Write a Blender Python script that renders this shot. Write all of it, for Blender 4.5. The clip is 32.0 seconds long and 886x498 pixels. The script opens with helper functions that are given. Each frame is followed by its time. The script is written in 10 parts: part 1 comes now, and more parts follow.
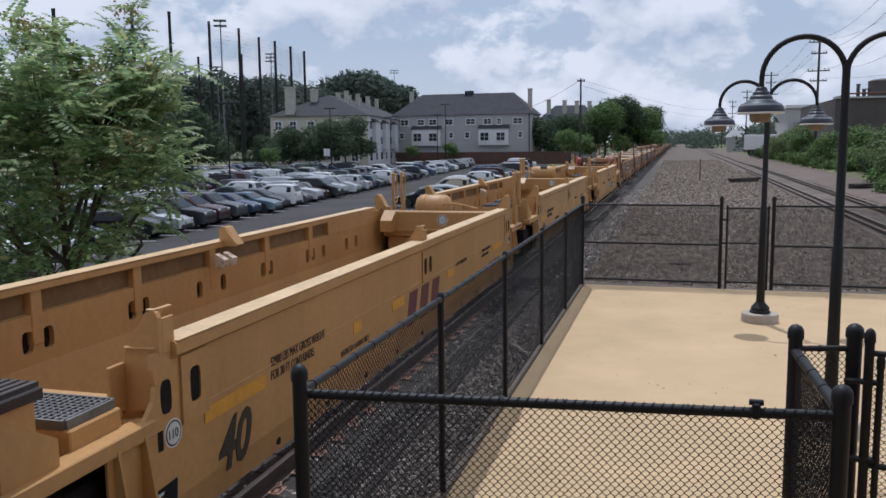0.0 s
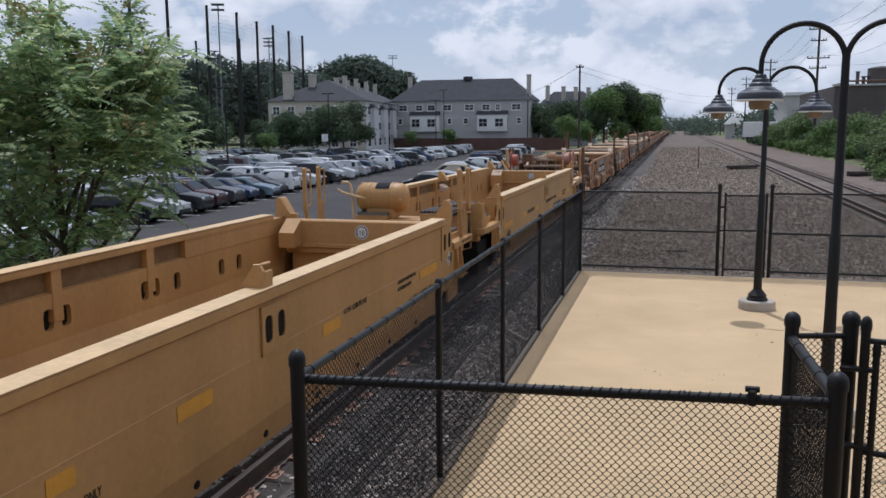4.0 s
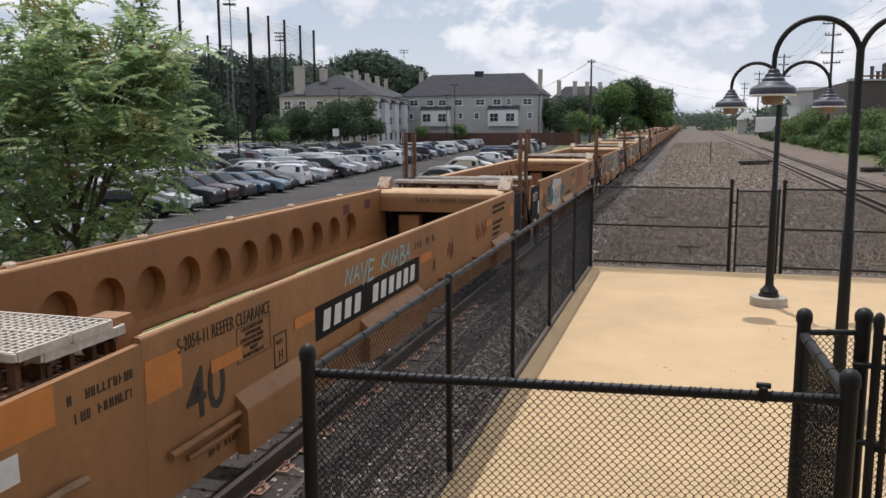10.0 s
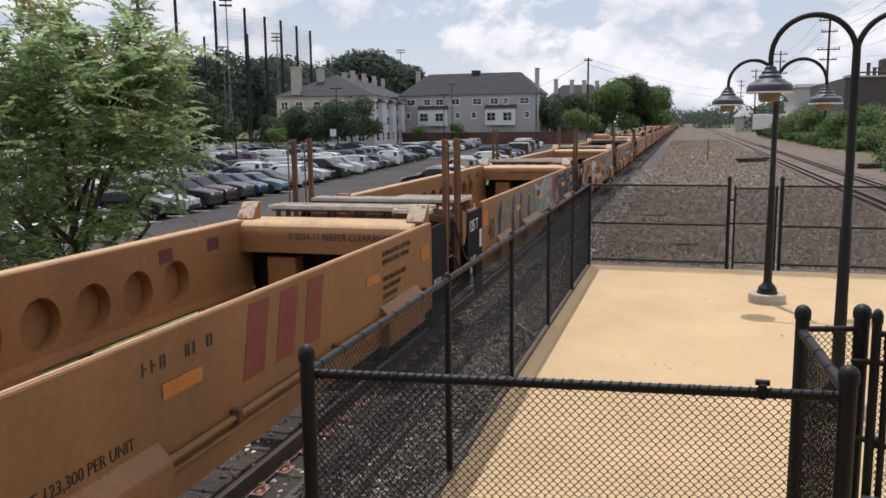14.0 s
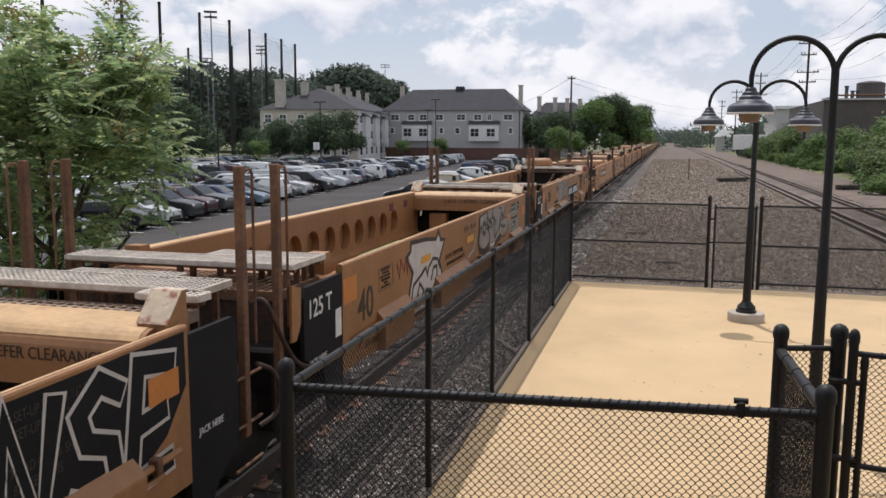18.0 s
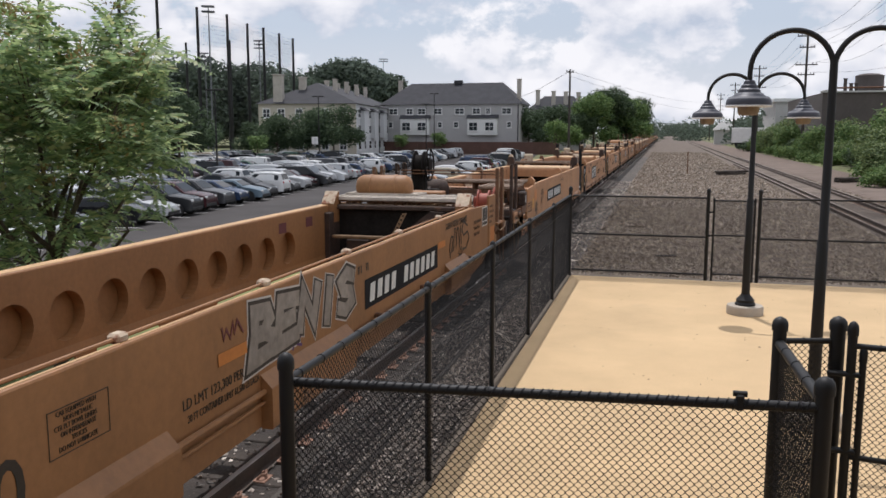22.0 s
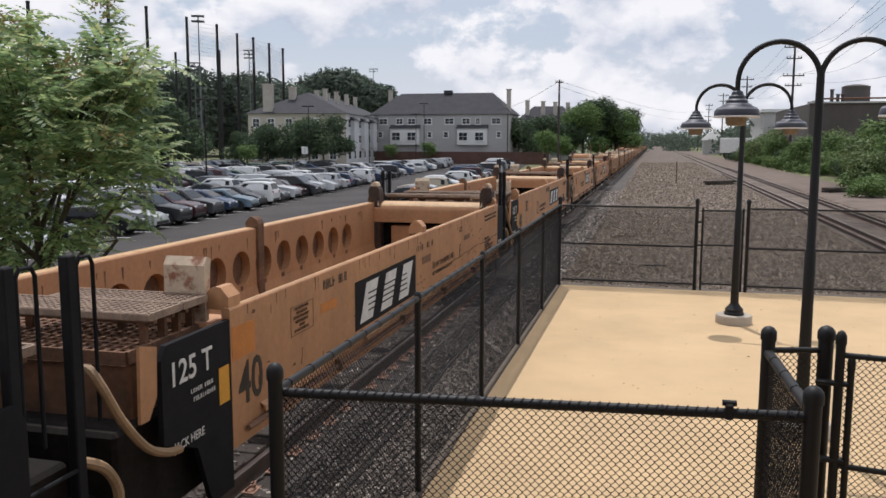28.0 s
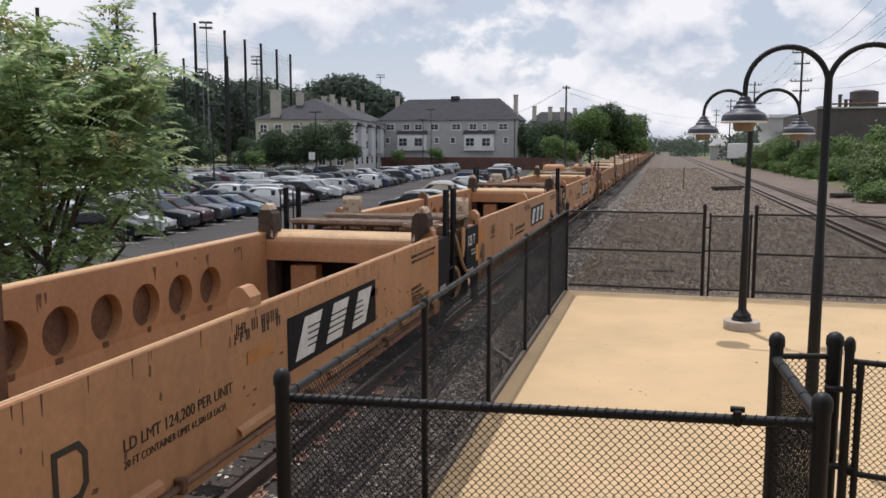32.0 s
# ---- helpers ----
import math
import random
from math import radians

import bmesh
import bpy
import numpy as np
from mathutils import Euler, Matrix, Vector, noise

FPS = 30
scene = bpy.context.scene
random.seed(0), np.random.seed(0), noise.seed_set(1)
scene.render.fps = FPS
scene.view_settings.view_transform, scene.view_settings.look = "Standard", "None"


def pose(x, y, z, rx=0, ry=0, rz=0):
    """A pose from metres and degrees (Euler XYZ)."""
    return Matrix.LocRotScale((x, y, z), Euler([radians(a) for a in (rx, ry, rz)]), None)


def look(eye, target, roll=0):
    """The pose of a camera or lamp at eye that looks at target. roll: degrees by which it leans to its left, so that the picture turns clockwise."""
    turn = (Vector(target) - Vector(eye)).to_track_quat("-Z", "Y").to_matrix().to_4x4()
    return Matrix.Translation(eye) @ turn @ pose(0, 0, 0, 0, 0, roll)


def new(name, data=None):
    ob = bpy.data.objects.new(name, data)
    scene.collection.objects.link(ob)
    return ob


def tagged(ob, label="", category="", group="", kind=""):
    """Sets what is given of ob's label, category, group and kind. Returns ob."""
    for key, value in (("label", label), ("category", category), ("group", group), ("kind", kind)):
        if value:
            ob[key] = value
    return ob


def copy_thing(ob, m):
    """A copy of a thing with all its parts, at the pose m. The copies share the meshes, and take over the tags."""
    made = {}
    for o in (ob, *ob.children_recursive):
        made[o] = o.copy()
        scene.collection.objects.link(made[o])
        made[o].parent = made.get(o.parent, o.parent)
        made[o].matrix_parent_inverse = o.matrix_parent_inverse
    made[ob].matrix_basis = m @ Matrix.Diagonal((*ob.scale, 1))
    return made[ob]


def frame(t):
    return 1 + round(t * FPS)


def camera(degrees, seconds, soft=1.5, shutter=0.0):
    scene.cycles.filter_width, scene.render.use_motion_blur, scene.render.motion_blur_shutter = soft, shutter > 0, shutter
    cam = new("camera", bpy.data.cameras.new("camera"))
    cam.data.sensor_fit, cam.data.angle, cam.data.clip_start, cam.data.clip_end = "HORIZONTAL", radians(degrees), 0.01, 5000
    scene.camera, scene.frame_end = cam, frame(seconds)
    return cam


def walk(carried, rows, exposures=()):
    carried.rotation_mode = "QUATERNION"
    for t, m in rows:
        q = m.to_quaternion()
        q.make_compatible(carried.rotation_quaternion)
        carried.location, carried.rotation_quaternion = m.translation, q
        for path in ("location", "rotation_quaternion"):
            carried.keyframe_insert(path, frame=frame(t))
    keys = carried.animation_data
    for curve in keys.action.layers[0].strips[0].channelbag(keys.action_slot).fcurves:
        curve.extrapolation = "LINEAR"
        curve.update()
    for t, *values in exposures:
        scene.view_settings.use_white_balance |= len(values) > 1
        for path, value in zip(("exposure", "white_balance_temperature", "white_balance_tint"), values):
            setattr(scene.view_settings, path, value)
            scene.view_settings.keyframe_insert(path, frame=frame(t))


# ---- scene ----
# The place: a station platform beside a freight line. y runs along the tracks, z = 0 is the platform.
cam = camera(56.16, 32.0, soft=1.6)
walk(cam, [
    (0, pose(0.0, 0.0, 3.15, 82.734, 0.642, 15.631)),
    (0.5, pose(0.0, 0.0, 3.15, 82.590, 0.488, 15.480)),
    (1, pose(0.0, 0.0, 3.15, 82.306, 0.516, 15.412)),
    (1.5, pose(0.0, 0.0, 3.15, 82.070, 0.481, 15.489)),
    (2, pose(0.0, 0.0, 3.15, 82.062, 0.453, 15.537)),
    (2.5, pose(0.0, 0.0, 3.15, 82.140, 0.422, 15.541)),
    (3, pose(0.0, 0.0, 3.15, 82.120, 0.460, 15.636)),
    (3.5, pose(0.0, 0.0, 3.15, 81.916, 0.386, 15.529)),
    (5.5, pose(0.0, 0.0, 3.15, 81.661, 0.316, 15.595)),
    (6, pose(0.0, 0.0, 3.15, 81.732, 0.418, 15.807)),
    (6.5, pose(0.0, 0.0, 3.15, 81.459, 0.606, 16.136)),
    (7, pose(0.0, 0.0, 3.15, 81.276, 0.555, 16.155)),
    (7.5, pose(0.0, 0.0, 3.15, 81.507, 0.484, 16.082)),
    (8, pose(0.0, 0.0, 3.15, 81.464, 0.448, 16.101)),
    (8.5, pose(0.0, 0.0, 3.15, 81.260, 0.368, 16.089)),
    (9, pose(0.0, 0.0, 3.15, 81.478, 0.381, 16.584)),
    (9.5, pose(0.0, 0.0, 3.15, 81.564, 0.368, 16.700)),
    (10, pose(0.0, 0.0, 3.15, 81.426, 0.303, 16.266)),
    (10.5, pose(0.0, 0.0, 3.15, 81.710, 0.279, 15.939)),
    (11, pose(0.0, 0.0, 3.15, 82.145, 0.514, 15.883)),
    (11.5, pose(0.0, 0.0, 3.15, 81.968, 0.897, 16.138)),
    (12, pose(0.0, 0.0, 3.15, 81.679, 0.855, 16.193)),
    (12.5, pose(0.0, 0.0, 3.15, 81.713, 0.722, 16.133)),
    (13, pose(0.0, 0.0, 3.15, 81.870, 0.590, 16.066)),
    (13.5, pose(0.0, 0.0, 3.15, 81.821, 0.489, 15.941)),
    (14, pose(0.0, 0.0, 3.15, 81.392, 0.721, 16.082)),
    (14.5, pose(0.0, 0.0, 3.15, 81.112, 0.772, 16.151)),
    (16.5, pose(0.0, 0.0, 3.15, 81.402, 0.328, 15.071)),
    (17, pose(0.0, 0.0, 3.15, 81.511, 0.233, 15.137)),
    (17.5, pose(0.0, 0.0, 3.15, 81.925, -0.104, 15.109)),
    (18, pose(0.0, 0.0, 3.15, 82.418, -0.224, 14.954)),
    (18.5, pose(0.0, 0.0, 3.15, 82.603, -0.141, 14.917)),
    (19, pose(0.0, 0.0, 3.15, 82.585, -0.069, 14.817)),
    (19.5, pose(0.0, 0.0, 3.15, 82.242, 0.082, 14.735)),
    (20, pose(0.0, 0.0, 3.15, 81.758, 0.334, 14.852)),
    (20.5, pose(0.0, 0.0, 3.15, 81.729, 0.637, 15.032)),
    (21, pose(0.0, 0.0, 3.15, 81.896, 0.539, 15.204)),
    (21.5, pose(0.0, 0.0, 3.15, 81.876, 0.094, 14.862)),
    (22, pose(0.0, 0.0, 3.15, 82.018, -0.007, 14.857)),
    (22.5, pose(0.0, 0.0, 3.15, 82.247, -0.082, 14.826)),
    (23, pose(0.0, 0.0, 3.15, 82.360, -0.031, 14.882)),
    (23.5, pose(0.0, 0.0, 3.15, 82.383, 0.017, 14.810)),
    (24, pose(0.0, 0.0, 3.15, 82.265, -0.101, 14.558)),
    (24.5, pose(0.0, 0.0, 3.15, 82.364, -0.149, 14.339)),
    (25, pose(0.0, 0.0, 3.15, 82.481, -0.094, 14.339)),
    (25.5, pose(0.0, 0.0, 3.15, 82.606, 0.050, 14.456)),
    (27.5, pose(0.0, 0.0, 3.15, 82.561, 0.016, 14.308)),
    (28, pose(0.0, 0.0, 3.15, 82.687, -0.088, 14.163)),
    (28.5, pose(0.0, 0.0, 3.15, 82.841, -0.160, 13.968)),
    (29, pose(0.0, 0.0, 3.15, 82.972, -0.007, 14.060)),
    (29.5, pose(0.0, 0.0, 3.15, 83.072, 0.074, 14.109)),
    (30, pose(0.0, 0.0, 3.15, 83.089, 0.106, 14.195)),
    (30.5, pose(0.0, 0.0, 3.15, 82.887, 0.078, 14.347)),
    (31, pose(0.0, 0.0, 3.15, 82.823, -0.004, 14.578)),
    (31.5, pose(0.0, 0.0, 3.15, 83.060, -0.015, 14.697)),
    (32, pose(0.0, 0.0, 3.15, 83.069, -0.055, 14.638)),
], exposures=[
    (0, -0.94, 5520, 13), (3, -0.94, 5520, 13), (6.5, -0.85, 5780, 13), (9, -0.7, 6050, 13), (12, -0.62, 6150, 14), (18, -0.64, 6150, 14), (25, -0.66, 6150, 14), (32, -0.68, 6150, 14)])

# ---- light ----
SUN_DIR = Vector((-0.53, 1.33, 3.45)).normalized()      # towards the sun
sun = new("sun", bpy.data.lights.new("sun", "SUN"))
sun.data.energy, sun.data.angle, sun.data.color = 4.4, radians(0.6), (1.0, 0.955, 0.89)
sun.matrix_world = look(SUN_DIR * 50, (0, 0, 0))

world = bpy.data.worlds.new("world")
scene.world = world
world.use_nodes = True
wn, wl = world.node_tree.nodes, world.node_tree.links
wn.clear()
w_out = wn.new("ShaderNodeOutputWorld")
w_bg = wn.new("ShaderNodeBackground")
w_sky = wn.new("ShaderNodeTexSky")
w_sky.sky_type, w_sky.sun_disc = "NISHITA", False
w_sky.sun_elevation = math.asin(SUN_DIR.z)
w_sky.sun_rotation = math.atan2(SUN_DIR.x, SUN_DIR.y)
w_sky.air_density, w_sky.dust_density = 1.2, 2.5
w_gen = wn.new("ShaderNodeTexCoord")
w_sep = wn.new("ShaderNodeSeparateXYZ")
wl.new(w_gen.outputs["Generated"], w_sep.inputs[0])


def w_math(op, a, b=None, clamp=False):
    n = wn.new("ShaderNodeMath")
    n.operation, n.use_clamp = op, clamp
    for i, v in enumerate((a, b)):
        if v is None:
            continue
        if isinstance(v, (int, float)):
            n.inputs[i].default_value = v
        else:
            wl.new(v, n.inputs[i])
    return n.outputs[0]


# Cumulus: lumps a little wider than high, bright above and grey below, in a pale blue sky that whitens towards the horizon.
w_com = wn.new("ShaderNodeCombineXYZ")
wl.new(w_sep.outputs["X"], w_com.inputs[0])
wl.new(w_sep.outputs["Y"], w_com.inputs[1])
wl.new(w_math("MULTIPLY", w_sep.outputs["Z"], 1.55), w_com.inputs[2])


def w_noise(scale, detail, rough, offset):
    m = wn.new("ShaderNodeMapping")
    m.inputs["Location"].default_value = offset
    wl.new(w_com.outputs[0], m.inputs[0])
    n = wn.new("ShaderNodeTexNoise")
    n.inputs["Scale"].default_value, n.inputs["Detail"].default_value, n.inputs["Roughness"].default_value = scale, detail, rough
    wl.new(m.outputs[0], n.inputs["Vector"])
    return n.outputs["Fac"]


def w_ramp(fac, stops):
    r = wn.new("ShaderNodeValToRGB")
    wl.new(fac, r.inputs[0])
    while len(r.color_ramp.elements) < len(stops):
        r.color_ramp.elements.new(0.5)
    for e, (p, c) in zip(r.color_ramp.elements, stops):
        e.position, e.color = p, (*c, 1)
    return r.outputs[0]


def w_mix(fac, a, b):
    n = wn.new("ShaderNodeMix")
    n.data_type = "RGBA"
    if isinstance(fac, (int, float)):
        n.inputs[0].default_value = fac
    else:
        wl.new(fac, n.inputs[0])
    for i, v in ((6, a), (7, b)):
        if isinstance(v, tuple):
            n.inputs[i].default_value = (*v, 1)
        else:
            wl.new(v, n.inputs[i])
    return n.outputs[2]


CL = (2.35, 0.4, 0.7)
dens = w_noise(7.2, 12, 0.58, CL)
above = w_noise(7.2, 7, 0.5, (CL[0] - 0.006, CL[1], CL[2] + 0.04))
cover = w_ramp(dens, [(0.44, (0, 0, 0)), (0.50, (1, 1, 1))])
grey = w_math("ADD", w_math("MULTIPLY", w_math("SUBTRACT", above, dens), 3.6), 0.40, True)
thick = w_ramp(grey, [(0.12, (14.2, 13.9, 13.5)), (0.45, (12.0, 12.0, 12.1)), (0.9, (7.7, 8.5, 9.6))])
w_low = wn.new("ShaderNodeMapRange")
w_low.inputs[1].default_value, w_low.inputs[2].default_value, w_low.inputs[3].default_value, w_low.inputs[4].default_value = 0.0, 0.12, 1.0, 0.0
wl.new(w_sep.outputs["Z"], w_low.inputs[0])
w_blue = w_mix(0.75, w_sky.outputs[0], (9.4, 10.5, 11.7))
w_haze = w_mix(w_low.outputs[0], w_blue, (11.0, 11.2, 11.3))
w_all = w_mix(w_math("MULTIPLY", cover, 0.92), w_haze, thick)
wl.new(w_all, w_bg.inputs["Color"])
w_bg.inputs["Strength"].default_value = 0.108
wl.new(w_bg.outputs[0], w_out.inputs["Surface"])


# ---- materials ----
def material(name, color, rough=0.7, metal=0.0, tone=0.25, scale=2.0, fine=40.0, bump=0.15, stain=None, stain_at=(0.55, 0.75),
             random_tone=0.0, streak=False, coat=0.0, spread=0.004):
    """A painted, cast or worn surface: base colour with broad and fine tone, stains and relief, in metres of the object's space."""
    m = bpy.data.materials.new(name)
    m.use_nodes = True
    nt, ln = m.node_tree.nodes, m.node_tree.links
    b = nt["Principled BSDF"]
    b.inputs["Roughness"].default_value, b.inputs["Metallic"].default_value = rough, metal
    if coat:
        b.inputs["Coat Weight"].default_value, b.inputs["Coat Roughness"].default_value = coat, 0.08
    co = nt.new("ShaderNodeTexCoord")
    mp = nt.new("ShaderNodeMapping")
    ln.new(co.outputs["Object"], mp.inputs[0])
    if streak:
        mp.inputs["Scale"].default_value = (1, 1, 0.16)

    def noise_tex(sc, det, vec):
        n = nt.new("ShaderNodeTexNoise")
        n.inputs["Scale"].default_value, n.inputs["Detail"].default_value, n.inputs["Roughness"].default_value = sc, det, 0.62
        ln.new(vec, n.inputs["Vector"])
        return n.outputs["Fac"]

    def ramp(fac, stops):
        r = nt.new("ShaderNodeValToRGB")
        ln.new(fac, r.inputs[0])
        for e, (p, c) in zip(r.color_ramp.elements, stops):
            e.position, e.color = p, (*c, 1)
        return r.outputs[0]

    def mix(fac, a, c, mode="MIX"):
        n = nt.new("ShaderNodeMix")
        n.data_type, n.blend_type = "RGBA", mode
        if isinstance(fac, float):
            n.inputs[0].default_value = fac
        else:
            ln.new(fac, n.inputs[0])
        for i, v in ((6, a), (7, c)):
            if isinstance(v, tuple):
                n.inputs[i].default_value = (*v[:3], 1)
            else:
                ln.new(v, n.inputs[i])
        return n.outputs[2]

    broad = ramp(noise_tex(scale, 6, mp.outputs[0]), [(0.3, (1 - tone,) * 3), (0.7, (1 + tone * 0.6,) * 3)])
    small = ramp(noise_tex(fine, 3, co.outputs["Object"]), [(0.3, (1 - tone * 0.6,) * 3), (0.72, (1 + tone * 0.4,) * 3)])
    col = mix(1.0, tuple(color), broad, "MULTIPLY")
    col = mix(1.0, col, small, "MULTIPLY")
    if random_tone:
        info = nt.new("ShaderNodeObjectInfo")
        rt = ramp(info.outputs["Random"], [(0.0, (1 - random_tone,) * 3), (1.0, (1 + random_tone,) * 3)])
        col = mix(1.0, col, rt, "MULTIPLY")
    if stain:
        sf = ramp(noise_tex(scale * 1.7, 9, mp.outputs[0]), [(stain_at[0], (0, 0, 0)), (stain_at[1], (1, 1, 1))])
        col = mix(sf, col, tuple(stain))
    ln.new(col, b.inputs["Base Color"])
    if bump:
        bp = nt.new("ShaderNodeBump")
        bp.inputs["Strength"].default_value, bp.inputs["Distance"].default_value = bump, spread
        ln.new(noise_tex(fine, 5, co.outputs["Object"]), bp.inputs["Height"])
        ln.new(bp.outputs[0], b.inputs["Normal"])
    return m


def island_material(name, stops, rough=0.85, translucent=0.0):
    """A material whose tone differs from loose piece to loose piece."""
    m = bpy.data.materials.new(name)
    m.use_nodes = True
    nt, ln = m.node_tree.nodes, m.node_tree.links
    b = nt["Principled BSDF"]
    b.inputs["Roughness"].default_value = rough
    g = nt.new("ShaderNodeNewGeometry")
    r = nt.new("ShaderNodeValToRGB")
    ln.new(g.outputs["Random Per Island"], r.inputs[0])
    while len(r.color_ramp.elements) < len(stops):
        r.color_ramp.elements.new(0.5)
    for e, (p, c) in zip(r.color_ramp.elements, stops):
        e.position, e.color = p, (*c, 1)
    ln.new(r.outputs[0], b.inputs["Base Color"])
    if translucent:
        t = nt.new("ShaderNodeBsdfTranslucent")
        ln.new(r.outputs[0], t.inputs["Color"])
        mx = nt.new("ShaderNodeMixShader")
        mx.inputs[0].default_value = translucent
        ln.new(b.outputs[0], mx.inputs[1])
        ln.new(t.outputs[0], mx.inputs[2])
        ln.new(mx.outputs[0], nt["Material Output"].inputs["Surface"])
    return m


def glass_material(name, tint, rough=0.05):
    m = bpy.data.materials.new(name)
    m.use_nodes = True
    b = m.node_tree.nodes["Principled BSDF"]
    b.inputs["Base Color"].default_value = (*tint, 1)
    b.inputs["Roughness"].default_value = rough
    b.inputs["Specular IOR Level"].default_value = 0.5
    return m


CONCRETE = material("tan_concrete", (0.575, 0.405, 0.22), 0.85, tone=0.13, scale=0.6, fine=55, bump=0.25, stain=(0.46, 0.34, 0.2), stain_at=(0.6, 0.9))
KERB = material("grey_brown_concrete", (0.118, 0.093, 0.068), 0.9, tone=0.25, scale=2.5, fine=60, bump=0.3)
PLINTH = material("pale_concrete", (0.44, 0.38, 0.31), 0.85, tone=0.15, scale=4, fine=70, bump=0.2)
BLACK = material("black_powder_coat", (0.007, 0.0065, 0.0065), 0.55, tone=0.2, scale=5, fine=80, bump=0.05)
WIRE = material("black_vinyl_wire", (0.008, 0.008, 0.01), 0.55, tone=0.1, bump=0)
LAMP_DARK = material("dark_blue_grey_enamel", (0.06, 0.062, 0.078), 0.45, tone=0.12, scale=6, bump=0.03)
LAMP_WHITE = material("white_enamel", (0.75, 0.74, 0.72), 0.35, tone=0.08, bump=0)
LAMP_PALE = material("greyed_white_enamel", (0.22, 0.22, 0.235), 0.4, tone=0.1, bump=0)
LAMP_GLASS = material("amber_lens_glass", (0.22, 0.165, 0.115), 0.25, tone=0.12, scale=9, bump=0.02)
BALLAST = material("grey_brown_ballast", (0.165, 0.128, 0.10), 0.95, tone=0.55, scale=0.5, fine=17, bump=1.0, spread=0.03)
# Dirty ballast, with the train's shadow worked into its dark colour.
SHADED_BED = material("oil_black_fouled_ballast", (0.06, 0.048, 0.04), 0.9, tone=0.5, scale=0.9, fine=20, bump=1.0, spread=0.02)
CINDER = material("dark_cinder_gravel", (0.105, 0.09, 0.077), 0.9, tone=0.5, scale=0.8, fine=22, bump=1.0, spread=0.02)
BLACK.node_tree.nodes["Principled BSDF"].inputs["Specular IOR Level"].default_value = 0.38
for m_ in (WIRE, LAMP_DARK):
    m_.node_tree.nodes["Principled BSDF"].inputs["Specular IOR Level"].default_value = 0.28
CINDER_STONE = island_material("dark_cinder_stones", [(0.0, (0.05, 0.044, 0.04)), (0.4, (0.14, 0.113, 0.093)), (0.7, (0.34, 0.28, 0.23)), (1.0, (0.78, 0.70, 0.61))], 0.7)
STONE = island_material("ballast_stones", [(0.0, (0.10, 0.078, 0.058)), (0.5, (0.215, 0.168, 0.125)), (0.88, (0.31, 0.25, 0.19)), (1.0, (0.46, 0.39, 0.31))], 0.9)
EARTH = material("dry_grass_and_earth", (0.15, 0.16, 0.065), 0.95, tone=0.4, scale=0.15, fine=6, bump=0.6, spread=0.05, stain=(0.22, 0.18, 0.11))
GRASS = material("sunlit_verge_grass", (0.19, 0.215, 0.065), 0.9, tone=0.4, scale=1.5, fine=18, bump=0.8, spread=0.03, stain=(0.24, 0.24, 0.10))
DIRT = material("packed_brown_dirt", (0.17, 0.125, 0.098), 0.95, tone=0.3, scale=0.5, fine=12, bump=0.5, spread=0.03)
LAWN = material("mown_lawn", (0.14, 0.19, 0.06), 0.95, tone=0.3, scale=0.2, fine=5, bump=0.4)
ASPHALT = material("grey_asphalt", (0.082, 0.076, 0.074), 0.9, tone=0.25, scale=0.2, fine=20, bump=0.3)
ASPHALT.node_tree.nodes["Principled BSDF"].inputs["Specular IOR Level"].default_value = 0.08
LINE_PAINT = material("worn_white_line_paint", (0.62, 0.62, 0.6), 0.8, tone=0.2, scale=4)
RAIL = material("rusty_rail_steel", (0.095, 0.068, 0.052), 0.75, 0.1, tone=0.3, scale=3)
RAIL_TOP = material("polished_rail_head", (0.62, 0.58, 0.54), 0.36, 0.4, tone=0.1, scale=6)
RAIL_WORN = material("dull_brown_rail_head", (0.27, 0.215, 0.175), 0.5, 0.3, tone=0.15, scale=6)
TIE_PLATE = material("bright_rust_fastenings", (0.33, 0.19, 0.13), 0.85, tone=0.4, scale=9, fine=40, bump=0.3)
TIE = material("creosoted_timber", (0.055, 0.044, 0.036), 0.9, tone=0.4, scale=3, fine=30, bump=0.5, random_tone=0.3)
YELLOW = material("ochre_yellow_car_paint", (0.50, 0.27, 0.09), 0.5, tone=0.16, scale=1.2, fine=14, bump=0.05, stain=(0.30, 0.17, 0.06), stain_at=(0.62, 0.85), streak=True)
# Ochre darkened for grime and for the shade under the chord.
YELLOW_RECESS = material("grimy_ochre_recess_paint", (0.22, 0.125, 0.045), 0.75, tone=0.25, scale=2, fine=14, bump=0.05)
# Pale ochre for small fittings, and for sunlight painted onto tops and edges.
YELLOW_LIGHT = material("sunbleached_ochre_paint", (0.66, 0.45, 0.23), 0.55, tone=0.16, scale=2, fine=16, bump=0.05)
ORANGE = material("weathered_orange_brown_paint", (0.315, 0.149, 0.056), 0.55, tone=0.2, scale=1.3, fine=14, bump=0.07, stain=(0.20, 0.10, 0.045), stain_at=(0.6, 0.85), streak=True)
# Stained orange, lightened to paint sunlight onto chords and beam tops.
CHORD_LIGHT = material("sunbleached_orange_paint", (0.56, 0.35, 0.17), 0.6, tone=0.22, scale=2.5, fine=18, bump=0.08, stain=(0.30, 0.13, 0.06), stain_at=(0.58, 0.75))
PEACH = material("faded_orange_tan_paint", (0.46, 0.232, 0.108), 0.6, tone=0.2, scale=1.5, fine=14, bump=0.07, stain=(0.17, 0.075, 0.035), stain_at=(0.62, 0.82), streak=True)
RUST = material("brown_rusted_steel", (0.17, 0.085, 0.045), 0.85, tone=0.4, scale=3, fine=24, bump=0.3, stain=(0.09, 0.05, 0.035))
